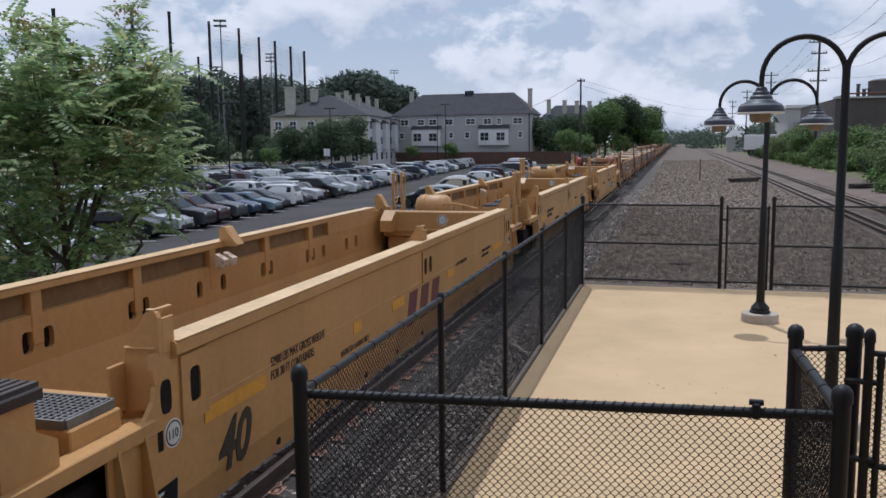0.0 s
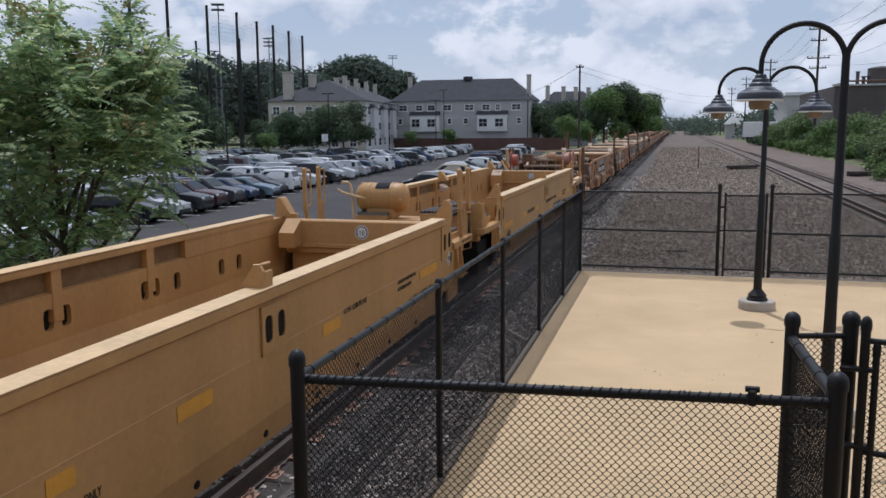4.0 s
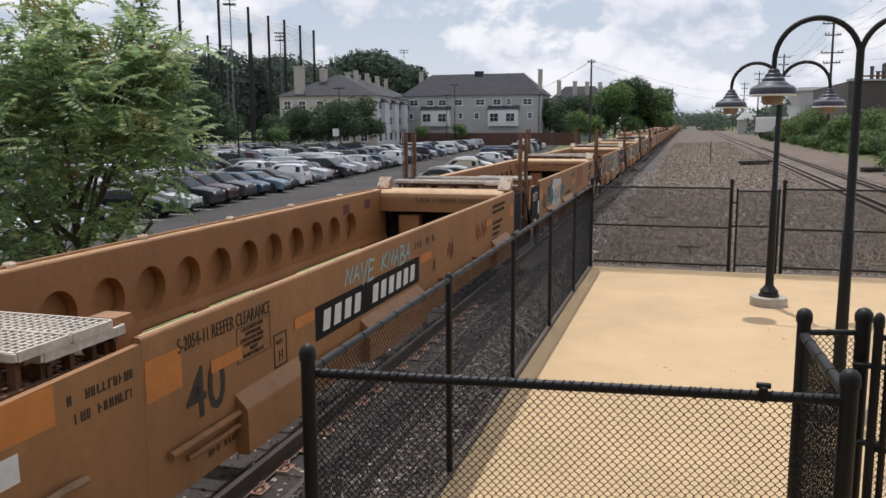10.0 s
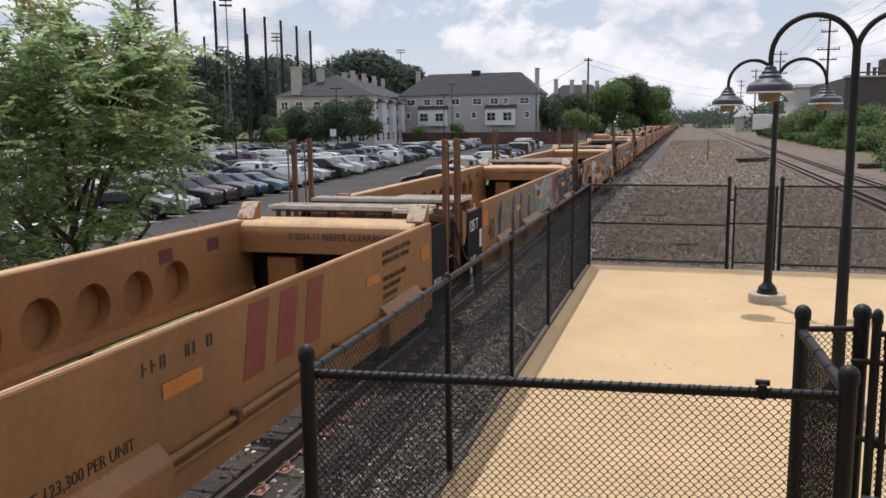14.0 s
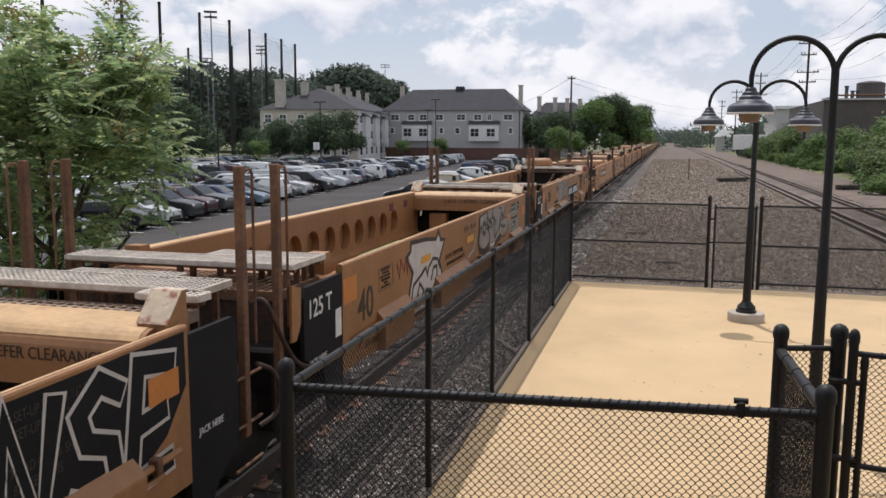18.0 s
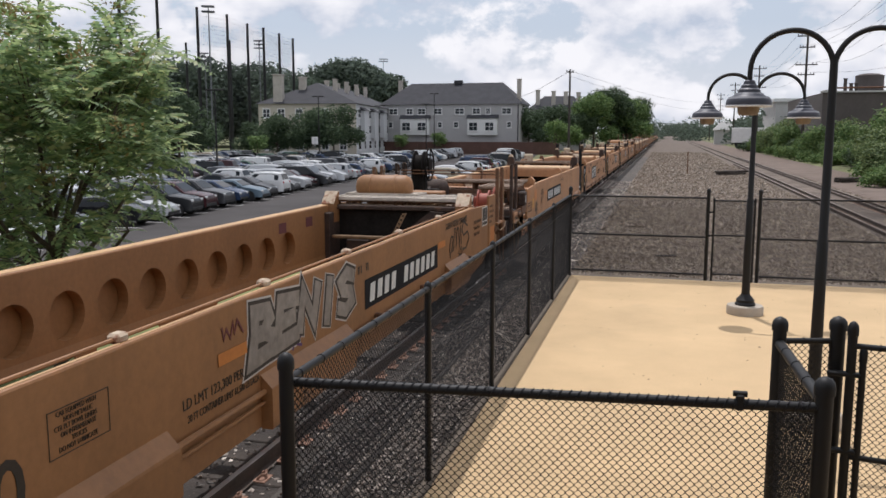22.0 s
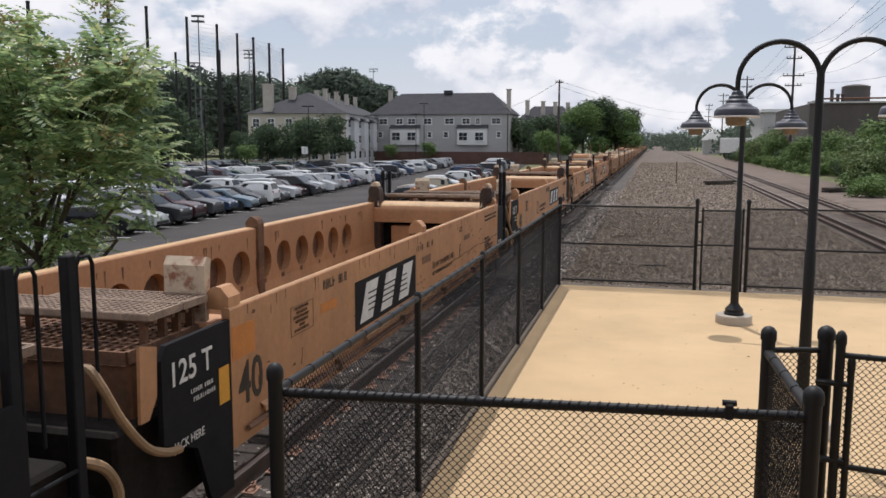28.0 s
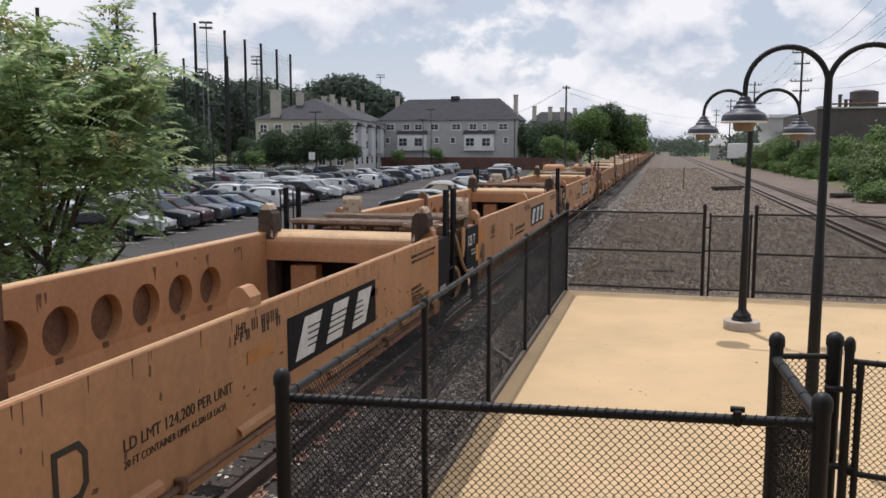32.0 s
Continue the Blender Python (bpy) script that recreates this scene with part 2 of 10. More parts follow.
RUST_DARK = material("grimy_dark_brown_steel", (0.06, 0.036, 0.026), 0.8, tone=0.45, scale=4, fine=26, bump=0.3, stain=(0.14, 0.07, 0.04), stain_at=(0.6, 0.75))
PEACH_DARK = material("grimy_brown_tan_paint", (0.20, 0.10, 0.055), 0.7, tone=0.3, scale=2.5, fine=18, bump=0.15, stain=(0.08, 0.045, 0.03), stain_at=(0.5, 0.7))
PATCH_OLD = material("faded_orange_patch", (0.48, 0.20, 0.06), 0.6, tone=0.15, scale=6)
CHIPPED = material("chipped_pale_guide_paint", (0.58, 0.46, 0.33), 0.75, tone=0.2, scale=5, fine=22, bump=0.2, stain=(0.27, 0.11, 0.06), stain_at=(0.5, 0.62))
CHAR = material("black_car_stencil_paint", (0.012, 0.012, 0.014), 0.75, tone=0.3, scale=2, fine=20, bump=0.06)
CHAR.node_tree.nodes["Principled BSDF"].inputs["Specular IOR Level"].default_value = 0.2
# Running gear; the same black also stands for shade in holes and openings.
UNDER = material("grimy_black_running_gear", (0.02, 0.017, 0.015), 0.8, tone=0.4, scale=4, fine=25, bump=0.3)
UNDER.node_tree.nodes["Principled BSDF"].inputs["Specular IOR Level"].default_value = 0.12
GRATE = material("galvanised_walkway_grating", (0.60, 0.53, 0.45), 0.7, 0.0, tone=0.3, scale=4, fine=30, bump=0.1)
GRATE_STEEL = material("worn_steel_grating", (0.20, 0.19, 0.18), 0.5, 0.5, tone=0.3, scale=4, fine=30, bump=0.1)
DECK_DARK = material("grimy_black_brown_paint", (0.035, 0.024, 0.02), 0.65, tone=0.35, scale=3, fine=22, bump=0.12)
YELLOW_DARK = material("grimy_ochre_pipe_paint", (0.26, 0.16, 0.08), 0.6, tone=0.25, scale=4, fine=20, bump=0.1)
CHAIN = material("brass_coloured_chain", (0.20, 0.13, 0.05), 0.5, 0.5, tone=0.4, scale=30, fine=60, bump=0.3)
GRATE_BROWN = material("rust_stained_walkway_grating", (0.33, 0.235, 0.17), 0.75, 0.1, tone=0.35, scale=4, fine=30, bump=0.1)
GRATE_DARK = material("dark_steel_grating", (0.07, 0.055, 0.05), 0.7, 0.2, tone=0.3, scale=4, fine=30, bump=0.1)
PATCH_O = material("orange_reflective_patch", (0.56, 0.20, 0.04), 0.5, tone=0.12, scale=6)
PATCH_Y = material("yellow_reflective_patch", (0.70, 0.33, 0.03), 0.5, tone=0.1, scale=8)
RED = material("faded_red_wheel_paint", (0.36, 0.08, 0.045), 0.6, tone=0.25, scale=6)
PINK = material("sun_faded_pinkish_red_paint", (0.42, 0.20, 0.145), 0.65, tone=0.25, scale=6)
MAROON = material("maroon_patch_paint", (0.15, 0.045, 0.045), 0.7, tone=0.2, scale=6)
STENCIL_W = material("white_stencil_paint", (0.72, 0.71, 0.68), 0.6, tone=0.15, scale=9)
FADED_K = material("faded_brown_stencil_paint", (0.12, 0.065, 0.037), 0.6, tone=0.2, scale=9)
STENCIL_K = material("black_stencil_paint", (0.034, 0.026, 0.019), 0.6, tone=0.2, scale=9)
SPRAY_W = material("white_spray_paint", (0.56, 0.52, 0.48), 0.6, tone=0.15, scale=4)
SPRAY_G = material("grey_white_spray_paint", (0.31, 0.27, 0.23), 0.7, tone=0.25, scale=3, fine=12)
SPRAY_P = material("worn_pale_grey_spray_paint", (0.42, 0.355, 0.305), 0.65, tone=0.25, scale=3, fine=14, stain=(0.27, 0.19, 0.12), stain_at=(0.6, 0.8))
SPRAY_T = material("teal_spray_paint", (0.03, 0.135, 0.125), 0.55, tone=0.2, scale=4)
SPRAY_R = material("dull_red_spray_paint", (0.25, 0.06, 0.04), 0.6, tone=0.2, scale=4)
SPRAY_V = material("violet_spray_paint", (0.10, 0.05, 0.16), 0.65, tone=0.2, scale=3)
SPRAY_TAN = material("tan_spray_paint", (0.25, 0.185, 0.125), 0.65, tone=0.2, scale=3)
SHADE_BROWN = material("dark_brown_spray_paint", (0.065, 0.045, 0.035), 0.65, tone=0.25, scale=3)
SPRAY_B = material("pale_blue_spray_paint", (0.33, 0.48, 0.50), 0.6, tone=0.2, scale=4)
HOSE = material("tan_rubber_hose", (0.33, 0.21, 0.11), 0.6, tone=0.2, scale=5)
BARK = material("grey_brown_bark", (0.11, 0.085, 0.065), 0.95, tone=0.4, scale=6, fine=30, bump=0.8, spread=0.01)
TYRE = material("black_tyre_rubber", (0.018, 0.018, 0.018), 0.85, tone=0.2, bump=0.1)
RIM = material("silver_wheel_rim", (0.45, 0.45, 0.46), 0.35, 0.8, tone=0.1, bump=0)
CAR_GLASS = glass_material("dark_car_glass", (0.02, 0.024, 0.028))
CAR_GLASS.node_tree.nodes["Principled BSDF"].inputs["Specular IOR Level"].default_value = 0.16
HEADLIGHT = material("clear_headlight", (0.6, 0.6, 0.6), 0.15, tone=0.05, bump=0)
TAILLIGHT = material("red_tail_light", (0.35, 0.02, 0.02), 0.2, tone=0.05, bump=0)
WIN_GLASS = glass_material("dark_window_glass", (0.03, 0.036, 0.042))


# ---- mesh building ----
class Mesh:
    """Collects vertices and faces of one part."""

    def __init__(self):
        self.v, self.f = [], []

    def add(self, verts, faces):
        n = len(self.v)
        self.v += [tuple(p) for p in verts]
        self.f += [tuple(n + i for i in q) for q in faces]
        return self

    def box(self, x0, x1, y0, y1, z0, z1, b=0.0):
        x0, x1, y0, y1, z0, z1 = min(x0, x1), max(x0, x1), min(y0, y1), max(y0, y1), min(z0, z1), max(z0, z1)
        if b <= 0:
            return self.add([(x0, y0, z0), (x1, y0, z0), (x1, y1, z0), (x0, y1, z0), (x0, y0, z1), (x1, y0, z1), (x1, y1, z1), (x0, y1, z1)],
                            [(3, 2, 1, 0), (4, 5, 6, 7), (0, 1, 5, 4), (1, 2, 6, 5), (2, 3, 7, 6), (3, 0, 4, 7)])
        b = min(b, (x1 - x0) / 2.2, (y1 - y0) / 2.2, (z1 - z0) / 2.2)
        vs, idx = [], {}
        for i, x in enumerate((x0, x1)):
            for j, y in enumerate((y0, y1)):
                for k, z in enumerate((z0, z1)):
                    sx, sy, sz = (b if i == 0 else -b), (b if j == 0 else -b), (b if k == 0 else -b)
                    idx[i, j, k] = len(vs)
                    vs += [(x, y + sy, z + sz), (x + sx, y, z + sz), (x + sx, y + sy, z)]
        g = lambda i, j, k, a: idx[i, j, k] + a
        fs = [(g(0, 0, 0, 0), g(0, 0, 1, 0), g(0, 1, 1, 0), g(0, 1, 0, 0)), (g(1, 0, 0, 0), g(1, 1, 0, 0), g(1, 1, 1, 0), g(1, 0, 1, 0)),
              (g(0, 0, 0, 1), g(1, 0, 0, 1), g(1, 0, 1, 1), g(0, 0, 1, 1)), (g(0, 1, 0, 1), g(0, 1, 1, 1), g(1, 1, 1, 1), g(1, 1, 0, 1)),
              (g(0, 0, 0, 2), g(0, 1, 0, 2), g(1, 1, 0, 2), g(1, 0, 0, 2)), (g(0, 0, 1, 2), g(1, 0, 1, 2), g(1, 1, 1, 2), g(0, 1, 1, 2))]
        for j in (0, 1):
            for k in (0, 1):
                fs.append((g(0, j, k, 1), g(1, j, k, 1), g(1, j, k, 2), g(0, j, k, 2)))
        for i in (0, 1):
            for k in (0, 1):
                fs.append((g(i, 0, k, 0), g(i, 1, k, 0), g(i, 1, k, 2), g(i, 0, k, 2)))
            for j in (0, 1):
                fs.append((g(i, j, 0, 0), g(i, j, 1, 0), g(i, j, 1, 1), g(i, j, 0, 1)))
        for i in (0, 1):
            for j in (0, 1):
                for k in (0, 1):
                    fs.append((g(i, j, k, 0), g(i, j, k, 1), g(i, j, k, 2)))
        return self.add(vs, fs)

    def prism(self, outline, axis, a, b):
        """A flat outline (pairs) pushed along an axis from a to b. Axis x: pairs are (y, z); y: (x, z); z: (x, y)."""
        n = len(outline)

        def at(p, d):
            return {"x": (d, p[0], p[1]), "y": (p[0], d, p[1]), "z": (p[0], p[1], d)}[axis]
        vs = [at(p, a) for p in outline] + [at(p, b) for p in outline]
        fs = [tuple(range(n)), tuple(range(2 * n - 1, n - 1, -1))]
        fs += [(i, (i + 1) % n + 0, n + (i + 1) % n, n + i) for i in range(n)]
        return self.add(vs, fs)

    def cyl(self, p, q, r, n=12, r2=None, caps=True):
        p, q = Vector(p), Vector(q)
        d = (q - p).normalized()
        u = d.orthogonal().normalized()
        w = d.cross(u)
        r2 = r if r2 is None else r2
        vs = []
        for c, rad in ((p, r), (q, r2)):
            for i in range(n):
                a = 2 * math.pi * i / n
                vs.append(c + (u * math.cos(a) + w * math.sin(a)) * rad)
        fs = [(i, (i + 1) % n, n + (i + 1) % n, n + i) for i in range(n)]
        if caps:
            fs += [tuple(range(n - 1, -1, -1)), tuple(range(n, 2 * n))]
        return self.add(vs, fs)

    def tube(self, pts, r, n=8, r2=None):
        """A round bar along a bent line."""
        pts = [Vector(p) for p in pts]
        r2 = r if r2 is None else r2
        u, vs = None, []
        for i, p in enumerate(pts):
            d = (pts[min(i + 1, len(pts) - 1)] - pts[max(i - 1, 0)]).normalized()
            u = d.orthogonal().normalized() if u is None else (u - d * u.dot(d)).normalized()
            w = d.cross(u)
            rad = r + (r2 - r) * i / (len(pts) - 1)
            vs += [p + (u * math.cos(2 * math.pi * k / n) + w * math.sin(2 * math.pi * k / n)) * rad for k in range(n)]
        fs = []
        for i in range(len(pts) - 1):
            fs += [(i * n + k, i * n + (k + 1) % n, (i + 1) * n + (k + 1) % n, (i + 1) * n + k) for k in range(n)]
        fs += [tuple(range(n - 1, -1, -1)), tuple(range((len(pts) - 1) * n, len(pts) * n))]
        return self.add(vs, fs)

    def lathe(self, c, profile, n=24):
        """(radius, z) pairs turned about the upright axis through c."""
        vs, fs = [], []
        for r, z in profile:
            vs += [(c[0] + r * math.cos(2 * math.pi * k / n), c[1] + r * math.sin(2 * math.pi * k / n), c[2] + z) for k in range(n)]
        for i in range(len(profile) - 1):
            fs += [(i * n + k, i * n + (k + 1) % n, (i + 1) * n + (k + 1) % n, (i + 1) * n + k) for k in range(n)]
        fs += [tuple(range(n - 1, -1, -1)), tuple(range((len(profile) - 1) * n, len(profile) * n))]
        return self.add(vs, fs)

    def grating(self, x0, x1, y0, y1, z, pitch=0.06, w=0.016, h=0.03):
        """A walkway of crossing bars with a rim."""
        for i in range(int((x1 - x0) / pitch) + 1):
            x = x0 + i * pitch
            self.box(x, x + w, y0, y1, z - h, z)
        for i in range(int((y1 - y0) / pitch) + 1):
            y = y0 + i * pitch
            self.box(x0, x1, y, y + w, z - h, z - 0.004)
        for a in ((x0 - 0.02, x0, y0, y1), (x1, x1 + 0.02, y0, y1), (x0, x1, y0 - 0.02, y0), (x0, x1, y1, y1 + 0.02)):
            self.box(*a, z - h * 1.8, z + 0.004)
        return self

    def data(self, name, smooth=False):
        me = bpy.data.meshes.new(name)
        me.from_pydata(self.v, [], self.f)
        me.validate()
        if smooth:
            me.shade_smooth()
            me.set_sharp_from_angle(angle=radians(40))
        me.update()
        return me


def part(name, mesh, mat, parent=None, label="", smooth=False):
    """Links a mesh as one object under a thing or part."""
    me = mesh.data(name, smooth) if isinstance(mesh, Mesh) else mesh
    if not me.materials:
        me.materials.append(mat)
    ob = new(name, me)
    ob.parent = parent
    return tagged(ob, label)


def thing(name, label, category, group="", at=None):
    ob = new(name)
    if at is not None:
        ob.matrix_world = at
    return tagged(ob, label, category, group)


def structure(name, mesh, mat, label, smooth=False):
    return tagged(part(name, mesh, mat, None, label, smooth), "", "", "", "structure")


LETTERS = {}


def lettering(body, size, m, mat, parent, name="lettering", squeeze=1.0, align="LEFT", lean=0.0, bold=0.0):
    """Stencilled words as a thin mesh, lying in the local xy plane of m."""
    key = (body, round(size, 3), mat.name, squeeze, align, lean, bold)
    if key not in LETTERS:
        cu = bpy.data.curves.new("lettering", "FONT")
        cu.body, cu.size, cu.extrude, cu.align_x, cu.resolution_u = body, size, 0.0015, align, 3
        cu.offset = bold
        ob = bpy.data.objects.new("lettering", cu)
        me = bpy.data.meshes.new_from_object(ob)
        bpy.data.objects.remove(ob)
        bpy.data.curves.remove(cu)
        me.transform(Matrix(((squeeze, lean, 0, 0), (0, 1, 0, 0), (0, 0, 1, 0), (0, 0, 0, 1))))
        me.materials.clear()
        me.materials.append(mat)
        LETTERS[key] = me
    ob = new(name, LETTERS[key])
    ob.parent = parent
    ob.matrix_local = m
    return ob


def smooth_path(pts, n=4):
    """More points along a smooth curve through the given ones."""
    p = [Vector(q) for q in pts]
    p = [p[0] * 2 - p[1]] + p + [p[-1] * 2 - p[-2]]
    out = []
    for a, b, c, d in zip(p, p[1:], p[2:], p[3:]):
        for k in range(n):
            t = k / n
            out.append(tuple(((b * 2) + (c - a) * t + (a * 2 - b * 5 + c * 4 - d) * t * t + (b * 3 - a - c * 3 + d) * t ** 3) * 0.5))
    return out + [tuple(p[-2])]


# ---- ground ----
ZR = -0.12                       # rail head
def sheet(xs, zs, y0, y1, ny):
    m = Mesh()
    ys = [y0 + (y1 - y0) * (i / ny) ** 2 for i in range(ny + 1)]
    vs = [(x, y, z) for y in ys for x, z in zip(xs, zs)]
    n = len(xs)
    return m.add(vs, [(j * n + i, j * n + i + 1, (j + 1) * n + i + 1, (j + 1) * n + i) for j in range(ny) for i in range(n - 1)])


structure("ground", sheet([-4000, -400, -200, -11, -9.9, -7.6, -7.2, 15, 17, 22, 60, 400, 4000],
                          [-1.7, -1.7, -1.7, -1.7, -1.6, -0.42, -0.36, -0.36, -0.1, 0.4, 0.6, 0.6, 0.6], -300, 4800, 24), EARTH,
          "rough grass and earth on both sides of the railway")
structure("ballast", sheet([-7.3, -6.9, -6.2, -6.0, -3.5, -3.3, 10.3, 10.6], [-0.33, -0.28, -0.28, -0.33, -0.33, -0.28, -0.28, -0.33], -40, 900, 30), BALLAST, "grey-brown crushed stone ballast round the tracks")
structure("dirt_path", sheet([10.5, 10.8, 14.6, 15.4], [-0.32, -0.26, -0.25, -0.3], -40, 420, 20), DIRT, "packed brown dirt service path beside the far track")
structure("oily_track_bed", sheet([-6.15, -6.0, -3.55, -3.34], [-0.285, -0.312, -0.312, -0.28], -40, 400, 24), SHADED_BED, "oil-black fouled ballast under the freight track")
structure("cinder_strip", sheet([-3.5, -3.35, -2.2, -2.15], [-0.285, -0.266, -0.268, -0.285], -40, 120, 24), CINDER, "dark cinder strip between the platform fence and the freight track")

# ---- platform ----
structure("platform", Mesh().box(-1.93, 5.7, 2.6, 18.42, -0.45, 0.0, 0.01), CONCRETE, "tan sun-bleached concrete station platform")
structure("platform_kerb", Mesh().box(-2.06, -1.932, 2.6, 18.75, -0.5, -0.004, 0.012), KERB, "narrow stained concrete kerb along the platform edge")
structure("platform_end_kerb", Mesh().box(-1.93, 5.7, 18.42, 18.75, -0.5, -0.015, 0.015), KERB, "stained concrete kerb at the platform end")


# unseen: a landing assumed behind the fence, a wall added behind it to cut sky light
structure("landing", Mesh().box(-1.6, 4.2, -2.4, 1.3, 1.42, 1.6, 0.01), CONCRETE, "plain concrete stair landing")
structure("station_wall", Mesh().box(-2.2, 14.0, -2.9, -2.42, -0.4, 8.5, 0.02), KERB, "plain station wall that closes the place")


# ---- chain-link fences ----
def mesh_panel(length, z0, z1, pitch=0.0447, r=0.0027):
    """Crossing wires of a long fence panel in the local xz plane, with y as its depth."""
    m, h = Mesh(), z1 - z0
    rise = 1.05
    k = -int(h / rise / pitch) - 1
    while k * pitch < length:
        for s in (1, -1):
            xa, xb = k * pitch, k * pitch + h / rise
            a, b = max(xa, 0.0), min(xb, length)
            if b - a > 0.01:
                za, zb = z0 + (a - xa) * rise, z0 + (b - xa) * rise
                if s < 0:
                    za, zb = z1 - (za - z0), z1 - (zb - z0)
                d = r * 1.0 * s
                m.add([(a, d - r, za), (a, d + r, za), (a + 1.7 * r, d, za - 1.7 * r * s), (b, d - r, zb), (b, d + r, zb), (b + 1.7 * r, d, zb - 1.7 * r * s)],
                      [(0, 1, 4, 3), (1, 2, 5, 4), (2, 0, 3, 5)])
        k += 1
    return m


def woven_panel(length, z0, z1, pitch=0.0447, r=0.0036):
    """Chain-link of upright zigzag wires hooked into one another, for the panels close by."""
    m, half, step, hook = Mesh(), pitch / 2, pitch * 1.05 / 2, 0.007
    for k in range(int(length / half)):
        pts, j, z = [], k % 2, z1
        while z > z0:
            x, d = (k + j) * half, r * (1 if j else -1)
            pts += [(x, d, z), (x, -d, z - hook)]
            z -= step
            j = 1 - j
        vs, fs = [], []
        for i, (x, y, zz) in enumerate(pts):
            vs += [(x - r, y - r * 0.5, zz), (x + r, y - r * 0.5, zz), (x, y + r, zz)]
            if i:
                a = 3 * i
                fs += [(a - 3, a - 2, a + 1, a), (a - 2, a - 1, a + 2, a + 1), (a - 1, a - 3, a, a + 2)]
        m.add(vs, fs)
    return m


def fence_post(m, x, y, top, r, cap=True, z0=-0.06):
    m.cyl((x, y, z0), (x, y, top), r, 16)
    if cap:
        m.lathe((x, y, top), [(r * 1.16, -0.05), (r * 1.18, -0.012), (r * 1.1, 0.012), (r * 0.75, 0.034), (r * 0.2, 0.046)], 16)
    return m


def fence(name, label, a, b, posts, rails, z_mesh, rail_r=0.024, ties=0.32):
    """A straight run from a to b. posts: (distance, top, radius). rails: heights."""
    a, b = Vector(a), Vector(b)
    length, ang = (b - a).length, math.degrees(math.atan2(b.y - a.y, b.x - a.x))
    f = thing(name, label, "fence", "chain-link fences", pose(a.x, a.y, 0, 0, 0, ang))
    for d, top, r in posts:
        part("post", fence_post(Mesh(), d, 0, top, r), BLACK, f, smooth=True)
    for z in rails:
        part("rail", Mesh().cyl((0, 0.0, z), (length, 0.0, z), rail_r, 12), BLACK, f, smooth=True)
    wire = woven_panel(length, *z_mesh) if length < 2.9 and a.y < 10 else mesh_panel(length, *z_mesh, r=0.0019 if a.y < 10 else 0.0027)
    part("wire_mesh", wire, WIRE, f, "black chain-link mesh").location = (0, 0.0, 0)
    # knuckles of the mesh bent over the top rail
    m, d = Mesh(), 0.03
    while d < length and name == "front_fence":
        z = rails[0]
        m.tube([(d + 0.012 * k, -(rail_r + 0.003) * math.cos(radians(a)), z + (rail_r + 0.003) * math.sin(radians(a))) for k, a in enumerate((-50, 0, 50, 95))], 0.0042, 4)
        d += 0.05
    if m.v:
        tagged(part("mesh_knuckle", m, WIRE, f), kind="stuff")
    # tie wires over the top rail
    m, d = Mesh(), ties / 2
    while d < length:
        m.cyl((d, 0, rails[0]), (d + 0.012, 0, rails[0]), rail_r + 0.004, 10)
        d += ties
    tagged(part("tie_wire", m, WIRE, f), kind="stuff")
    return f


side_posts = [(0.0, 1.9, 0.041)] + [(2.87 * i, 1.8, 0.031) for i in range(1, 5)] + [(14.36, 1.93, 0.04)]
fence("side_fence", "black vinyl chain-link fence between the platform and the freight track", (-1.99, 4.1), (-1.975, 18.46), side_posts,
      [1.78], (0.05, 1.78), 0.026)
fence("end_fence", "black chain-link fence across the platform end", (-1.93, 18.52), (0.90, 18.52), [(2.87, 1.93, 0.038)], [1.77, 0.93, 0.12], (0.06, 1.77), 0.02)
fence("end_fence", "black chain-link fence across the platform end, beside a gate", (1.98, 18.52), (5.6, 18.52),
      [(0.0, 1.93, 0.038), (3.6, 1.93, 0.038)], [1.77, 0.93, 0.12], (0.06, 1.77), 0.02)
gate = fence("end_gate", "closed narrow black chain-link gate in the end fence", (1.06, 18.5), (1.88, 18.5), [(0.0, 1.74, 0.022), (0.82, 1.74, 0.022)],
             [1.72, 0.98, 0.14], (0.14, 1.72), 0.018)
for z in (0.95, 1.45):
    part("hinge", Mesh().box(-0.11, 0.02, -0.02, 0.02, z, z + 0.04), BLACK, gate)
fence("front_fence", "black vinyl chain-link fence across the near platform edge", (-1.99, 4.14), (0.83, 4.42), [(2.83, 1.885, 0.045)], [1.765], (0.05, 1.765), 0.027)
fence("gate_fence", "short black chain-link fence panel beside the platform gate", (0.85, 4.45), (0.79, 5.84), [(1.39, 1.885, 0.045)], [1.75, 0.08], (0.06, 1.75), 0.033)
fence("gate_fence", "short black chain-link panel between two gate posts", (0.79, 5.86), (1.17, 5.95), [(0.39, 1.885, 0.049)], [1.76, 0.1], (0.1, 1.76), 0.02)
gate = fence("platform_gate", "black chain-link platform gate with a framed edge", (1.24, 5.84), (2.5, 5.6), [(0.0, 1.88, 0.03), (0.07, 1.72, 0.022), (1.22, 1.8, 0.022)],
             [1.76, 1.0, 0.1], (0.1, 1.76), 0.02)
for z in (1.02, 1.55):
    part("latch", Mesh().box(-0.14, 0.06, -0.03, 0.03, z, z + 0.03, 0.006), BLACK, gate)
part("drop_latch", Mesh().cyl((-0.02, -0.06, 0.62), (0.16, -0.06, 0.62), 0.045, 14), RIM, gate, "grey galvanised latch collar", True)
knob = thing("rail_clamp", "small black clamp bolted on the fence's top rail", "clamp", at=pose(0.42, 4.38, 1.79))
part("clamp_body", Mesh().box(-0.02, 0.02, -0.03, 0.03, -0.055, 0.03, 0.008), BLACK, knob)
part("clamp_knob", Mesh().cyl((-0.035, 0, 0.03), (0.035, 0, 0.03), 0.016, 10), BLACK, knob, smooth=True)


